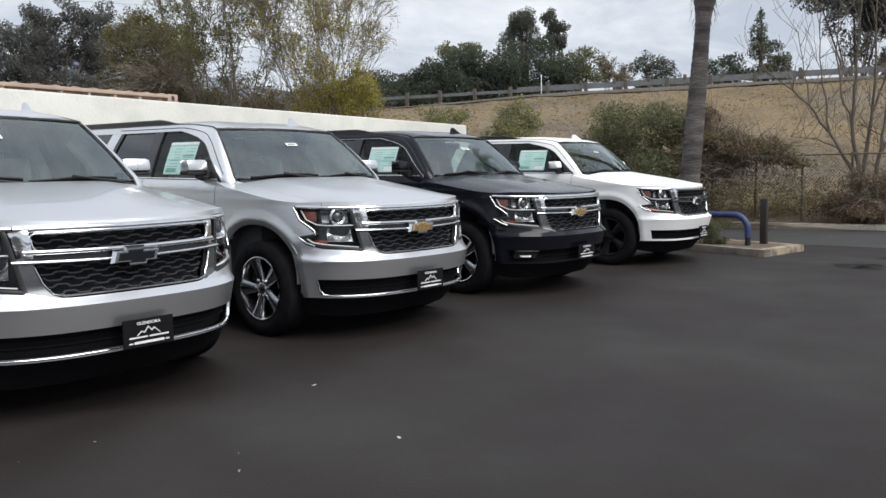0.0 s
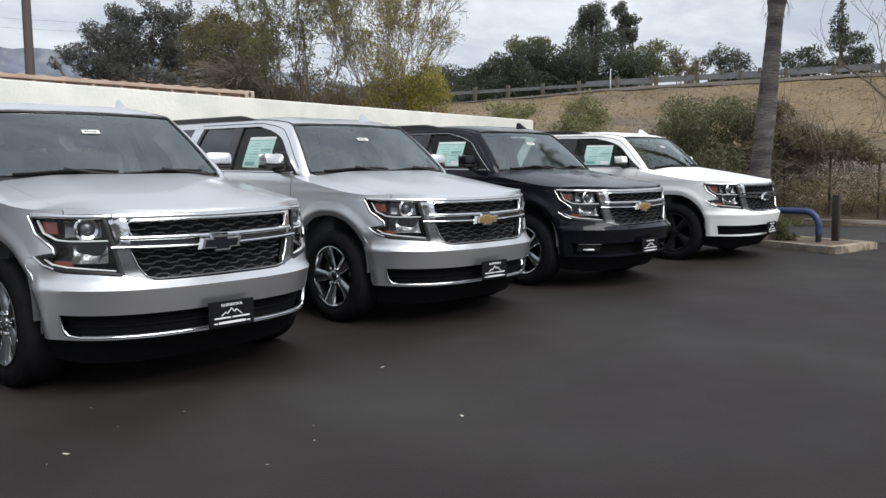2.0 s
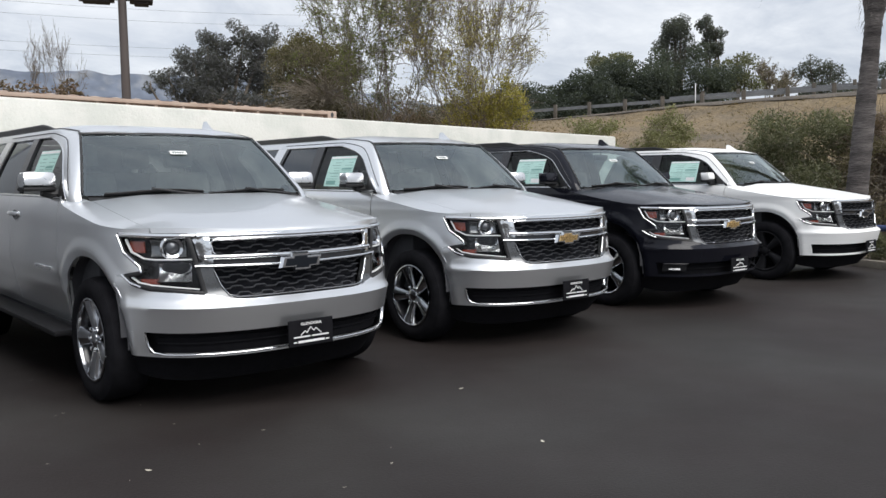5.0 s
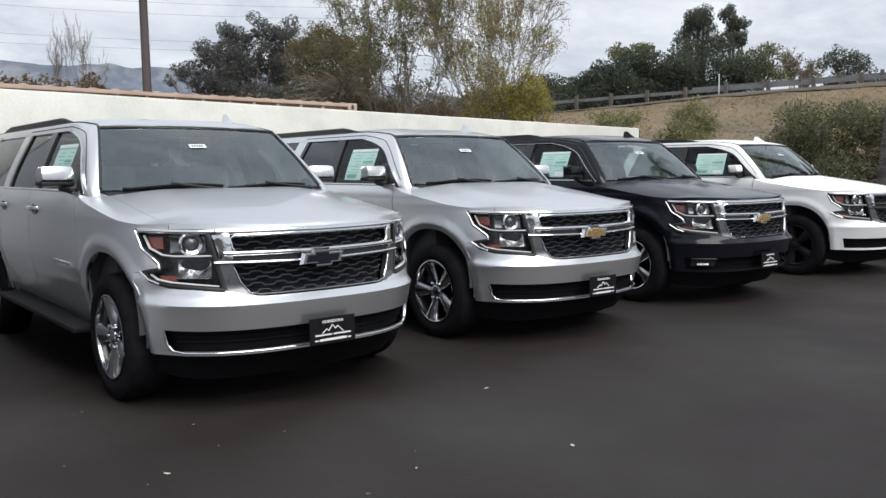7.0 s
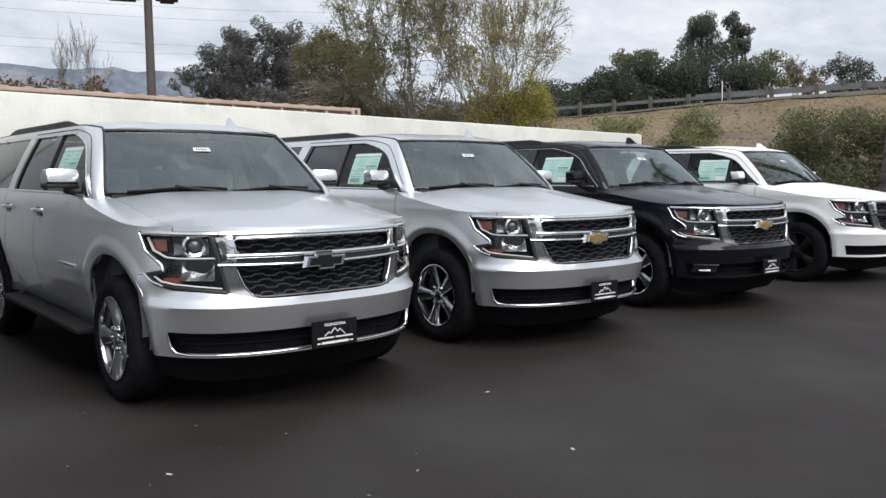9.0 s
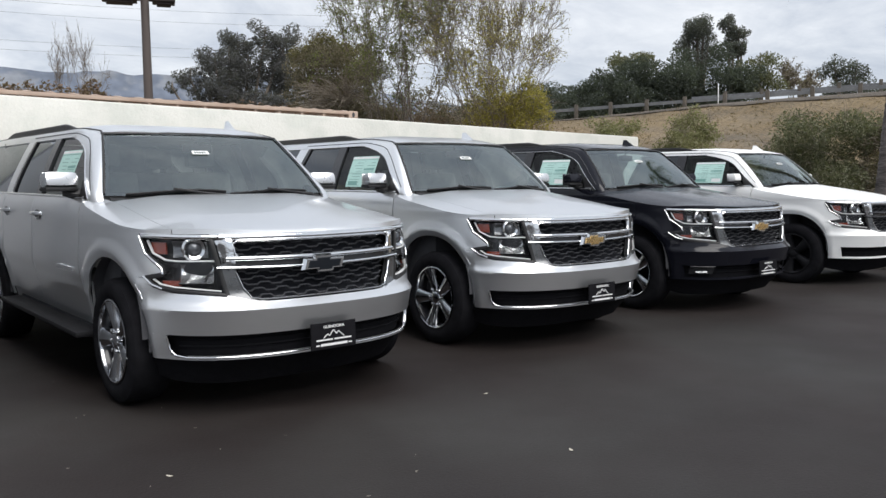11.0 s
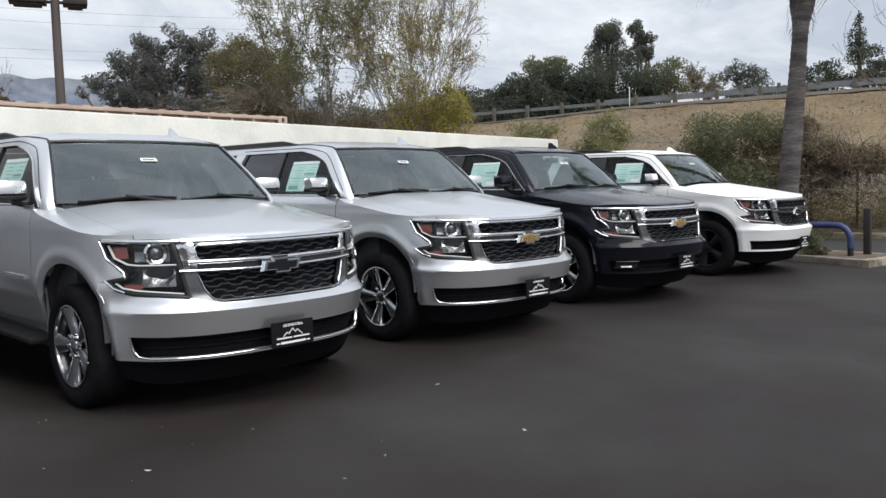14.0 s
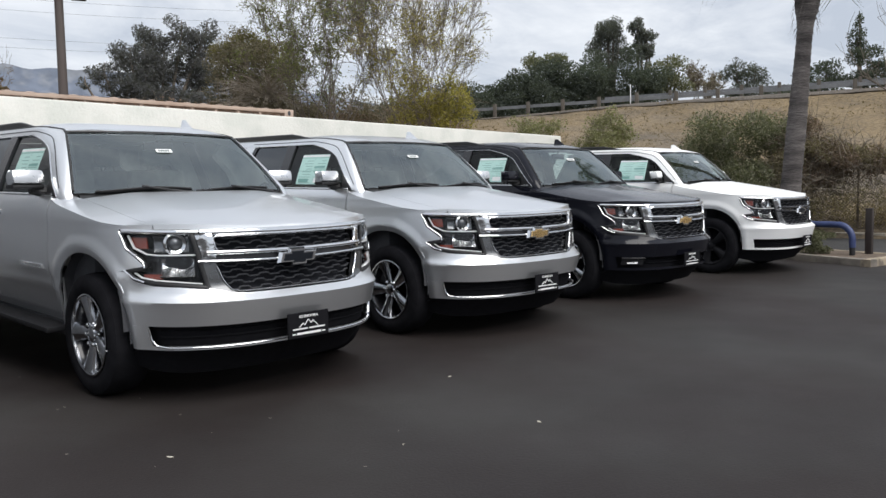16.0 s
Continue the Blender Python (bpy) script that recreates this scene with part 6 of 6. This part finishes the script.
clump_tree("olive_tree", "olive-brown tree beyond the highway", spot(61.0, 70), [lobe(60.8, 7.6, 70, 1.3, 1.1), lobe(61.3, 6.6, 70, 1.4, 1.0), lobe(60.4, 6.3, 70, 1.3, 1.2)], M_LEAF_BUSH, 6000, 0.18, 45, trunk=0.18)
tree("bare_round_tree", "brown bare rounded tree beyond the highway", spot(63.0, 72), 6.7, 2.9, 5, M_LEAF_BROWN, 3, 0.13, 46, trunk=0.18, bark=M_BARK, scatter=0.08, thin=0.024, split=(3, 3))
clump_tree("round_tree", "dark rounded tree beyond the highway", spot(65.8, 85), [lobe(65.2, 7.3, 85, 1.2, 1.2), lobe(66.4, 6.9, 85, 1.3, 1.1), lobe(65.6, 5.6, 85, 1.7, 0.8), lobe(68.0, 5.6, 85, 1.6, 0.6), lobe(67.0, 5.5, 85, 1.3, 0.6)], M_LEAF_EUC, 7500, 0.2, 47, trunk=0.2)
clump_tree("pine_tree", "dark conifer beyond the highway", spot(72.4, 76), [lobe(72.4, 9.7, 76, 0.45, 0.7), lobe(72.3, 8.6, 76, 0.85, 0.8), lobe(72.4, 7.5, 76, 1.2, 0.8), lobe(73.5, 6.7, 76, 1.0, 0.9), lobe(72.5, 6.2, 76, 1.6, 0.8), lobe(74.0, 5.9, 76, 0.9, 0.8)], M_LEAF_DARK, 9000, 0.18, 48, trunk=0.22)
clump_tree("dark_tree", "low dark trees beside the conifer", spot(70.3, 78), [lobe(70.6, 6.9, 78, 1.5, 0.8), lobe(69.5, 6.4, 78, 1.2, 0.8), lobe(70.2, 5.6, 78, 2.2, 0.9)], M_LEAF_DARK, 6500, 0.19, 49, trunk=0.18)
clump_tree("eucalyptus_tree", "large grey-green eucalyptus with drooping foliage", spot(78.0, 54), [lobe(77.6, 10.6, 54, 1.7, 1.5), lobe(75.8, 10.3, 54, 1.2, 0.7), lobe(79.5, 10.5, 54, 1.8, 1.6), lobe(76.6, 8.9, 54, 0.7, 0.8), lobe(78.6, 8.4, 54, 1.0, 1.2), lobe(80.5, 8.2, 54, 1.3, 1.3), lobe(77.5, 13.2, 54, 2.6, 1.5), lobe(82.0, 11.5, 54, 2.2, 2.0), lobe(78.9, 9.4, 54, 1.4, 1.1), lobe(80.6, 9.8, 54, 1.6, 1.2), lobe(77.6, 7.6, 54, 0.7, 0.9), lobe(80.0, 6.6, 54, 1.0, 1.0)], M_LEAF_OAK, 62000, 0.16, 50, trunk=0.085, sprigs=160)

# along the fence
clump_tree("fence_bush", "large olive-green bush growing over the fence", spot(64.4, 19.6), [lobe(63.2, 2.6, 19.4, 0.95, 0.95), lobe(65.2, 3.2, 19.8, 1.0, 0.75), lobe(61.9, 1.2, 19.2, 0.8, 1.0), lobe(66.6, 1.9, 19.8, 0.9, 0.9), lobe(64.5, -0.6, 19.4, 1.5, 1.0), lobe(62.3, -1.2, 19.2, 0.9, 0.9)], M_LEAF_BUSH, 44000, 0.058, 61, category="bush", sprigs=260)
clump_tree("vine_thicket", "tangled brown and purplish vines over the fence", spot(70.5, 19.4), [lobe(68.3, 2.5, 19.5, 0.65, 0.60), lobe(69.8, 1.5, 19.4, 0.62, 0.50), lobe(71.3, 1.1, 19.3, 0.60, 0.42), lobe(72.9, 1.1, 19.3, 0.55, 0.36), lobe(68.6, 0.3, 19.4, 0.7, 0.60), lobe(74.2, 0.5, 19.3, 0.45, 0.22)], M_LEAF_DEAD, 20000, 0.048, 62, category="bush", sprigs=620)
clump_tree("vine_thicket", "olive creeper leaves along the fence top", spot(71.5, 19.2), [lobe(69.6, 2.0, 19.3, 0.6, 0.35), lobe(71.6, 1.6, 19.2, 0.6, 0.28), lobe(73.1, 1.5, 19.2, 0.6, 0.25), lobe(67.4, 0.6, 19.2, 0.6, 0.8), lobe(74.8, 0.5, 19.2, 0.35, 0.15)], M_LEAF_VINE, 12000, 0.045, 63, category="bush", sprigs=160)
clump_tree("vine_thicket", "sparse dry creepers low on the fence", spot(72.5, 19.3), [lobe(70.4, -0.9, 19.3, 0.8, 0.45), lobe(72.4, -0.8, 19.3, 0.8, 0.45), lobe(68.2, -1.6, 19.2, 0.9, 0.6), lobe(74.6, -1.3, 19.3, 0.6, 0.4)], M_LEAF_VINE, 3600, 0.045, 163, category="bush", sprigs=330)
clump_tree("dry_brush", "low dry tan weeds behind the fence", spot(74.0, 20.8), [lobe(az, el, 20.8, 0.8, 0.38) for az, el in ((66.5, -1.9), (68.5, -2.3), (70.5, -1.7), (72.5, -2.3), (74.5, -1.9), (76.5, -2.2), (79.0, -1.8), (81.0, -2.0))], M_WEEDS, 11000, 0.052, 164, category="weeds", kind="stuff", sprigs=420)
clump_tree("slope_shrub", "pale sage shrub on the bank behind the wall", spot(56.2, 24), [lobe(55.4, 4.0, 24, 0.55, 0.5), lobe(56.6, 4.1, 24, 0.6, 0.55), lobe(57.4, 3.6, 24, 0.45, 0.45), lobe(56.2, 2.6, 24, 0.9, 0.6)], M_LEAF_SAGE, 6500, 0.065, 64, category="shrub", sprigs=90)
clump_tree("slope_shrub", "pale sage shrub on the bank behind the wall", spot(51.4, 24), [lobe(50.6, 3.9, 24, 0.6, 0.5), lobe(52.2, 4.0, 24, 0.5, 0.55), lobe(51.2, 2.8, 24, 1.0, 0.6)], M_LEAF_SAGE, 7500, 0.065, 65, category="shrub", sprigs=60)
clump_tree("trunk_thicket", "dark dry thicket round the bare tree's foot", spot(78.2, 19.7), [lobe(77.2, -2.0, 19.6, 0.55, 0.50), lobe(78.6, -1.6, 19.7, 0.65, 0.55), lobe(80.0, -1.6, 19.7, 0.65, 0.6), lobe(76.4, -2.7, 19.6, 0.4, 0.30), lobe(78.4, -2.8, 19.7, 0.9, 0.35)], M_LEAF_DEAD, 13000, 0.050, 66, category="bush", sprigs=420)
# leafless forked tree by the fence, its limbs given as (across, up) from its foot
bare = thing("bare_fence_tree", "leafless forked young tree with spreading grey limbs by the fence", "tree")
foot, rnd = spot(78.1, 20.0), random.Random(67)
side = Vector((math.cos(radians(78.1)), -math.sin(radians(78.1)), 0))
away = Vector((math.sin(radians(78.1)), math.cos(radians(78.1)), 0))
bm = bmesh.new()
for limb, r0, r1 in (
    ([(0.0, -0.1), (0.01, 0.5), (0.03, 1.1)], 0.105, 0.085),
    ([(0.02, 0.85), (-0.28, 1.40), (-0.62, 2.00), (-1.05, 2.60), (-1.55, 3.10), (-2.05, 3.45)], 0.044, 0.009),
    ([(-0.62, 2.00), (-0.72, 2.75), (-0.86, 3.6), (-0.84, 4.7)], 0.024, 0.007),
    ([(-0.40, 1.62), (-0.85, 1.85), (-1.40, 1.92)], 0.018, 0.006),
    ([(-1.05, 2.60), (-1.15, 3.30), (-1.32, 4.20)], 0.016, 0.006),
    ([(0.03, 1.05), (-0.10, 1.70), (-0.17, 2.30), (-0.12, 3.20), (-0.06, 4.30), (0.02, 5.60)], 0.050, 0.008),
    ([(-0.15, 2.20), (-0.42, 2.80), (-0.52, 3.70), (-0.46, 5.00)], 0.026, 0.007),
    ([(0.05, 1.05), (0.16, 1.75), (0.22, 2.60), (0.26, 3.70), (0.22, 5.40)], 0.052, 0.008),
    ([(0.20, 2.30), (0.45, 3.00), (0.58, 4.10), (0.66, 5.30)], 0.028, 0.007),
    ([(0.20, -0.1), (0.27, 0.70), (0.38, 1.35), (0.46, 2.15), (0.58, 3.40), (0.64, 4.90)], 0.064, 0.009),
    ([(0.40, 1.50), (0.72, 2.10), (0.98, 3.10), (1.06, 4.40)], 0.034, 0.007),
):
    lean = rnd.uniform(-0.22, 0.22)
    fine = []
    for (a0, b0), (a1, b1) in zip(limb, limb[1:]):
        for q in (0.0, 0.34, 0.67):
            fine.append((a0 + (a1 - a0) * q, b0 + (b1 - b0) * q))
    fine.append(limb[-1])
    pts = [foot + side * (u + rnd.gauss(0, 0.018)) + away * (lean * v * 0.35) + Vector((0, 0, v)) for u, v in fine]
    tube(bm, pts, [r0 + (r1 - r0) * k / (len(pts) - 1) for k in range(len(pts))], 8, False)
    if limb[-1][1] > 1.5:
        for k in range(3, len(pts)):
            for _ in range(2):
                d = (side * rnd.gauss(-0.1, 0.6) + away * rnd.gauss(0, 0.4) + Vector((0, 0, rnd.uniform(0.3, 1.2)))).normalized()
                branches(bm, rnd, pts[k], d, rnd.uniform(0.4, 0.95), 0.009, 1, [], 0.22, (1, 3), 0.8, 0.25, 5, 0.0042)
part("trunk", bm, M_BARK, bare)
clump_tree("planter_shrub", "rounded dull green shrub in the planter", island_pt(0.22, 1.4, 0.1), [(island_pt(0.20, 1.40, 0.40), Vector((0.24, 0.28, 0.24))), (island_pt(0.26, 1.15, 0.26), Vector((0.24, 0.26, 0.20)))], M_LEAF_BUSH, 5200, 0.032, 68, category="shrub", sprigs=0)

# palm
palm = thing("palm_tree", "tall palm with a ringed grey-brown trunk", "palm tree")
pb, pt_ = Vector((11.917, 1.658, 0.0)), Vector((12.391, 1.322, 6.7))
bm = bmesh.new()
n_ring = 110
pts, rad = [], []
for k in range(n_ring + 1):
    t = k / n_ring
    p = pb.lerp(pt_, t) + Vector((0.03 * math.sin(t * 5), 0, 0))
    r = 0.208 - 0.036 * step(0.0, 0.25, t) - 0.036 * step(0.3, 0.58, t) + 0.082 * step(0.595, 0.68, t)
    pts.append(p)
    rad.append(r * (1 + 0.026 * (1 if k % 2 else -1) + 0.01 * math.sin(k * 1.7)))
tube(bm, pts, rad, 20)
part("trunk", bm, M_PALM, palm)
rnd = random.Random(70)
for k in range(26):
    a, tilt = k * 2.4, rnd.uniform(-0.35, 1.1)
    d = Vector((math.cos(a), math.sin(a), 0))
    p, v = pt_ + Vector((0, 0, 0.1)), (d * math.cos(tilt) + Vector((0, 0, math.sin(tilt)))) * 0.28
    spine = []
    for _ in range(11):
        spine.append(p.copy())
        p = p + v
        v = (v + Vector((0, 0, -0.046))).normalized() * 0.28
    verts, faces = [], []
    for i in range(2, 11):
        tdir = (spine[i] - spine[i - 1]).normalized()
        sdir = tdir.cross(Vector((0, 0, 1))).normalized()
        for sg in (1, -1):
            for q in (0.0, 0.33, 0.66):
                c = spine[i - 1].lerp(spine[i], q)
                tip = c + sdir * sg * 0.42 + tdir * 0.30 - Vector((0, 0, 0.22 + rnd.uniform(0, 0.12)))
                w = tdir * 0.02
                j = len(verts)
                verts += [c - w, c + w, tip]
                faces.append((j, j + 1, j + 2))
    part("frond", (verts, faces), M_FROND, palm, soft=False)

verts, faces = [], []
for k in range(420):
    a, t = rnd.uniform(0, 6.28), rnd.uniform(0.60, 0.98)
    p = pb.lerp(pt_, t)
    d = Vector((math.cos(a), math.sin(a), 0))
    o = p + d * (0.215 + 0.02 * rnd.random())
    j = len(verts)
    w = Vector((-d.y, d.x, 0)) * rnd.uniform(0.004, 0.012)
    tip = o + d * rnd.uniform(0.0, 0.09) + Vector((rnd.gauss(0, 0.02), rnd.gauss(0, 0.02), -rnd.uniform(0.06, 0.22)))
    verts += [o - w, o + w, tip]
    faces.append((j, j + 1, j + 2))
part("fibre_skirt", (verts, faces), M_PALM, palm, soft=False)

# ---------------------------------------------------------------- lamp pole, wires, far hills
lp = spot(19.9, 27.5)
lamp_pole = thing("lamp_pole", "tall brown lamp pole with box lamp heads behind the wall", "lamp pole", m=pose(lp.x, lp.y, lp.z))
bm = bmesh.new()
tube(bm, [(0, 0, 0), (0, 0, 7.6 - lp.z)], [0.155, 0.125], 14)
part("pole", bm, M_POLE, lamp_pole)
bm = bmesh.new()
across = Vector((math.cos(radians(20.5)), -math.sin(radians(20.5)), 0))
for sg, ln in ((-1, 1.25), (1, 0.9)):
    m = Matrix.Translation((0, 0, 7.30 - lp.z)) @ Matrix.Rotation(radians(-20.5), 4, "Z")
    bm = bmesh.new()
    box(bm, min(sg * 0.22, sg * ln), max(sg * 0.22, sg * ln), -0.32, 0.32, -0.02, 0.16, 0.03, m)
    box(bm, min(sg * 0.35, sg * (ln - 0.12)), max(sg * 0.35, sg * (ln - 0.12)), -0.24, 0.24, -0.10, 0.0, 0.03, m)
    tube(bm, [m @ Vector((0, 0, 0.06)), m @ Vector((sg * 0.3, 0, 0.06))], 0.05, 8)
    part("lamp_head", bm, M_BROWN_POST, lamp_pole)

wires = thing("power_lines", "thin overhead power lines against the sky", "power lines", kind="structure")
for el in (11.8, 11.1, 9.45, 8.9):
    bm = bmesh.new()
    ptsw = []
    for k in range(25):
        az = -40 + 86 * k / 24
        a = radians(az)
        dd = 150 / math.cos(radians(az - 6))
        ptsw.append((SURVEY.x + dd * math.sin(a), SURVEY.y + dd * math.cos(a), SURVEY.z + dd * math.tan(radians(el))))
    tube(bm, ptsw, 0.024, 4, False)
    part("wire", bm, M_GREY_TRIM, wires)

bm = bmesh.new()


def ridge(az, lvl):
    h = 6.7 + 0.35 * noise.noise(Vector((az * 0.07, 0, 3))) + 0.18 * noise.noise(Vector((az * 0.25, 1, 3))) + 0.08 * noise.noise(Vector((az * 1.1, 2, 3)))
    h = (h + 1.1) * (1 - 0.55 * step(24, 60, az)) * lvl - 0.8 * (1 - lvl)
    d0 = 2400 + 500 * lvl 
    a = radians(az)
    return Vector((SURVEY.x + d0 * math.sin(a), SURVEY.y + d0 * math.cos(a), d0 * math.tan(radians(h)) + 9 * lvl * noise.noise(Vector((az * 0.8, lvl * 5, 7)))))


# no air haze here: the ridge's colour carries it
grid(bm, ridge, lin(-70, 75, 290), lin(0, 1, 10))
tagged(part("far_hills", bm, M_HILL), "far hills on the horizon, coloured blue-grey for haze", "backdrop", kind="structure")

# ---------------------------------------------------------------- litter on the asphalt
rnd = random.Random(90)
for xx, yy in ((-1.25, -0.53), (-1.37, -0.61), (-1.58, -0.09), (-1.28, 0.83), (-1.23, 0.85), (-0.82, 0.7), (-0.53, -0.33), (-0.36, -1.27), (-0.21, -1.07), (0.88, -0.41), (-1.12, 1.96), (-0.9, -0.32), (-0.7, -1.37), (0.42, -1.54), (1.16, 0.26), (-0.84, 0.14), (-0.35, -1.26), (1.68, 0.37)):
    bm = bmesh.new()
    ln, wd, a = rnd.uniform(0.010, 0.020), rnd.uniform(0.003, 0.005), rnd.uniform(0, 3.1)
    if (xx, yy) in ((-1.25, -0.53), (0.88, -0.41), (0.42, -1.54)):
        ln, wd = 0.042, 0.018
    rows = []
    for k in lin(-1, 1, 6):
        c = Vector((math.cos(a), math.sin(a), 0)) * ln * k * 0.5
        s = Vector((-math.sin(a), math.cos(a), 0)) * wd * (1 - abs(k) ** 2.2) ** 0.5 * 0.5
        lift = Vector((0, 0, 0.003 + 0.0012 * k * k))
        rows.append([bm.verts.new(Vector((xx, yy, 0)) + c + s + lift), bm.verts.new(Vector((xx, yy, 0)) + c + lift * 1.4), bm.verts.new(Vector((xx, yy, 0)) + c - s + lift)])
    for r0, r1 in zip(rows, rows[1:]):
        for i in range(2):
            bm.faces.new((r0[i], r0[i + 1], r1[i + 1], r1[i]))
    tagged(part("dry_leaf", bm, M_PEBBLE), "small dry leaf lying on the asphalt", "leaf", "leaf litter")

# dry tufts on the bank
rnd = random.Random(95)
verts, faces = [], []
while len(faces) < 26000:
    xx, yy = rnd.uniform(15.5, 38), rnd.uniform(-16, 32)
    d = (rail_x(yy) - xx) / 1.0389
    if not 0.8 < d < 20.5 or (xx < 17.1 and yy < 12) or noise.noise(Vector((xx * 0.5, yy * 0.5, 5))) < -0.25:
        continue
    zz = ground_z(xx, yy)
    for _ in range(6):
        a, h, w = rnd.uniform(0, 6.28), rnd.uniform(0.03, 0.12), rnd.uniform(0.008, 0.022)
        o = Vector((xx + rnd.gauss(0, 0.05), yy + rnd.gauss(0, 0.05), zz - 0.02))
        i = len(verts)
        s = Vector((math.cos(a), math.sin(a), 0)) * w
        verts += [o - s, o + s, o + Vector((rnd.gauss(0, 0.06), rnd.gauss(0, 0.06), h))]
        faces.append((i, i + 1, i + 2))
tagged(part("dry_grass", (verts, faces), M_STRAW, soft=False), "short dry straw grass on the bank", "grass", kind="stuff")
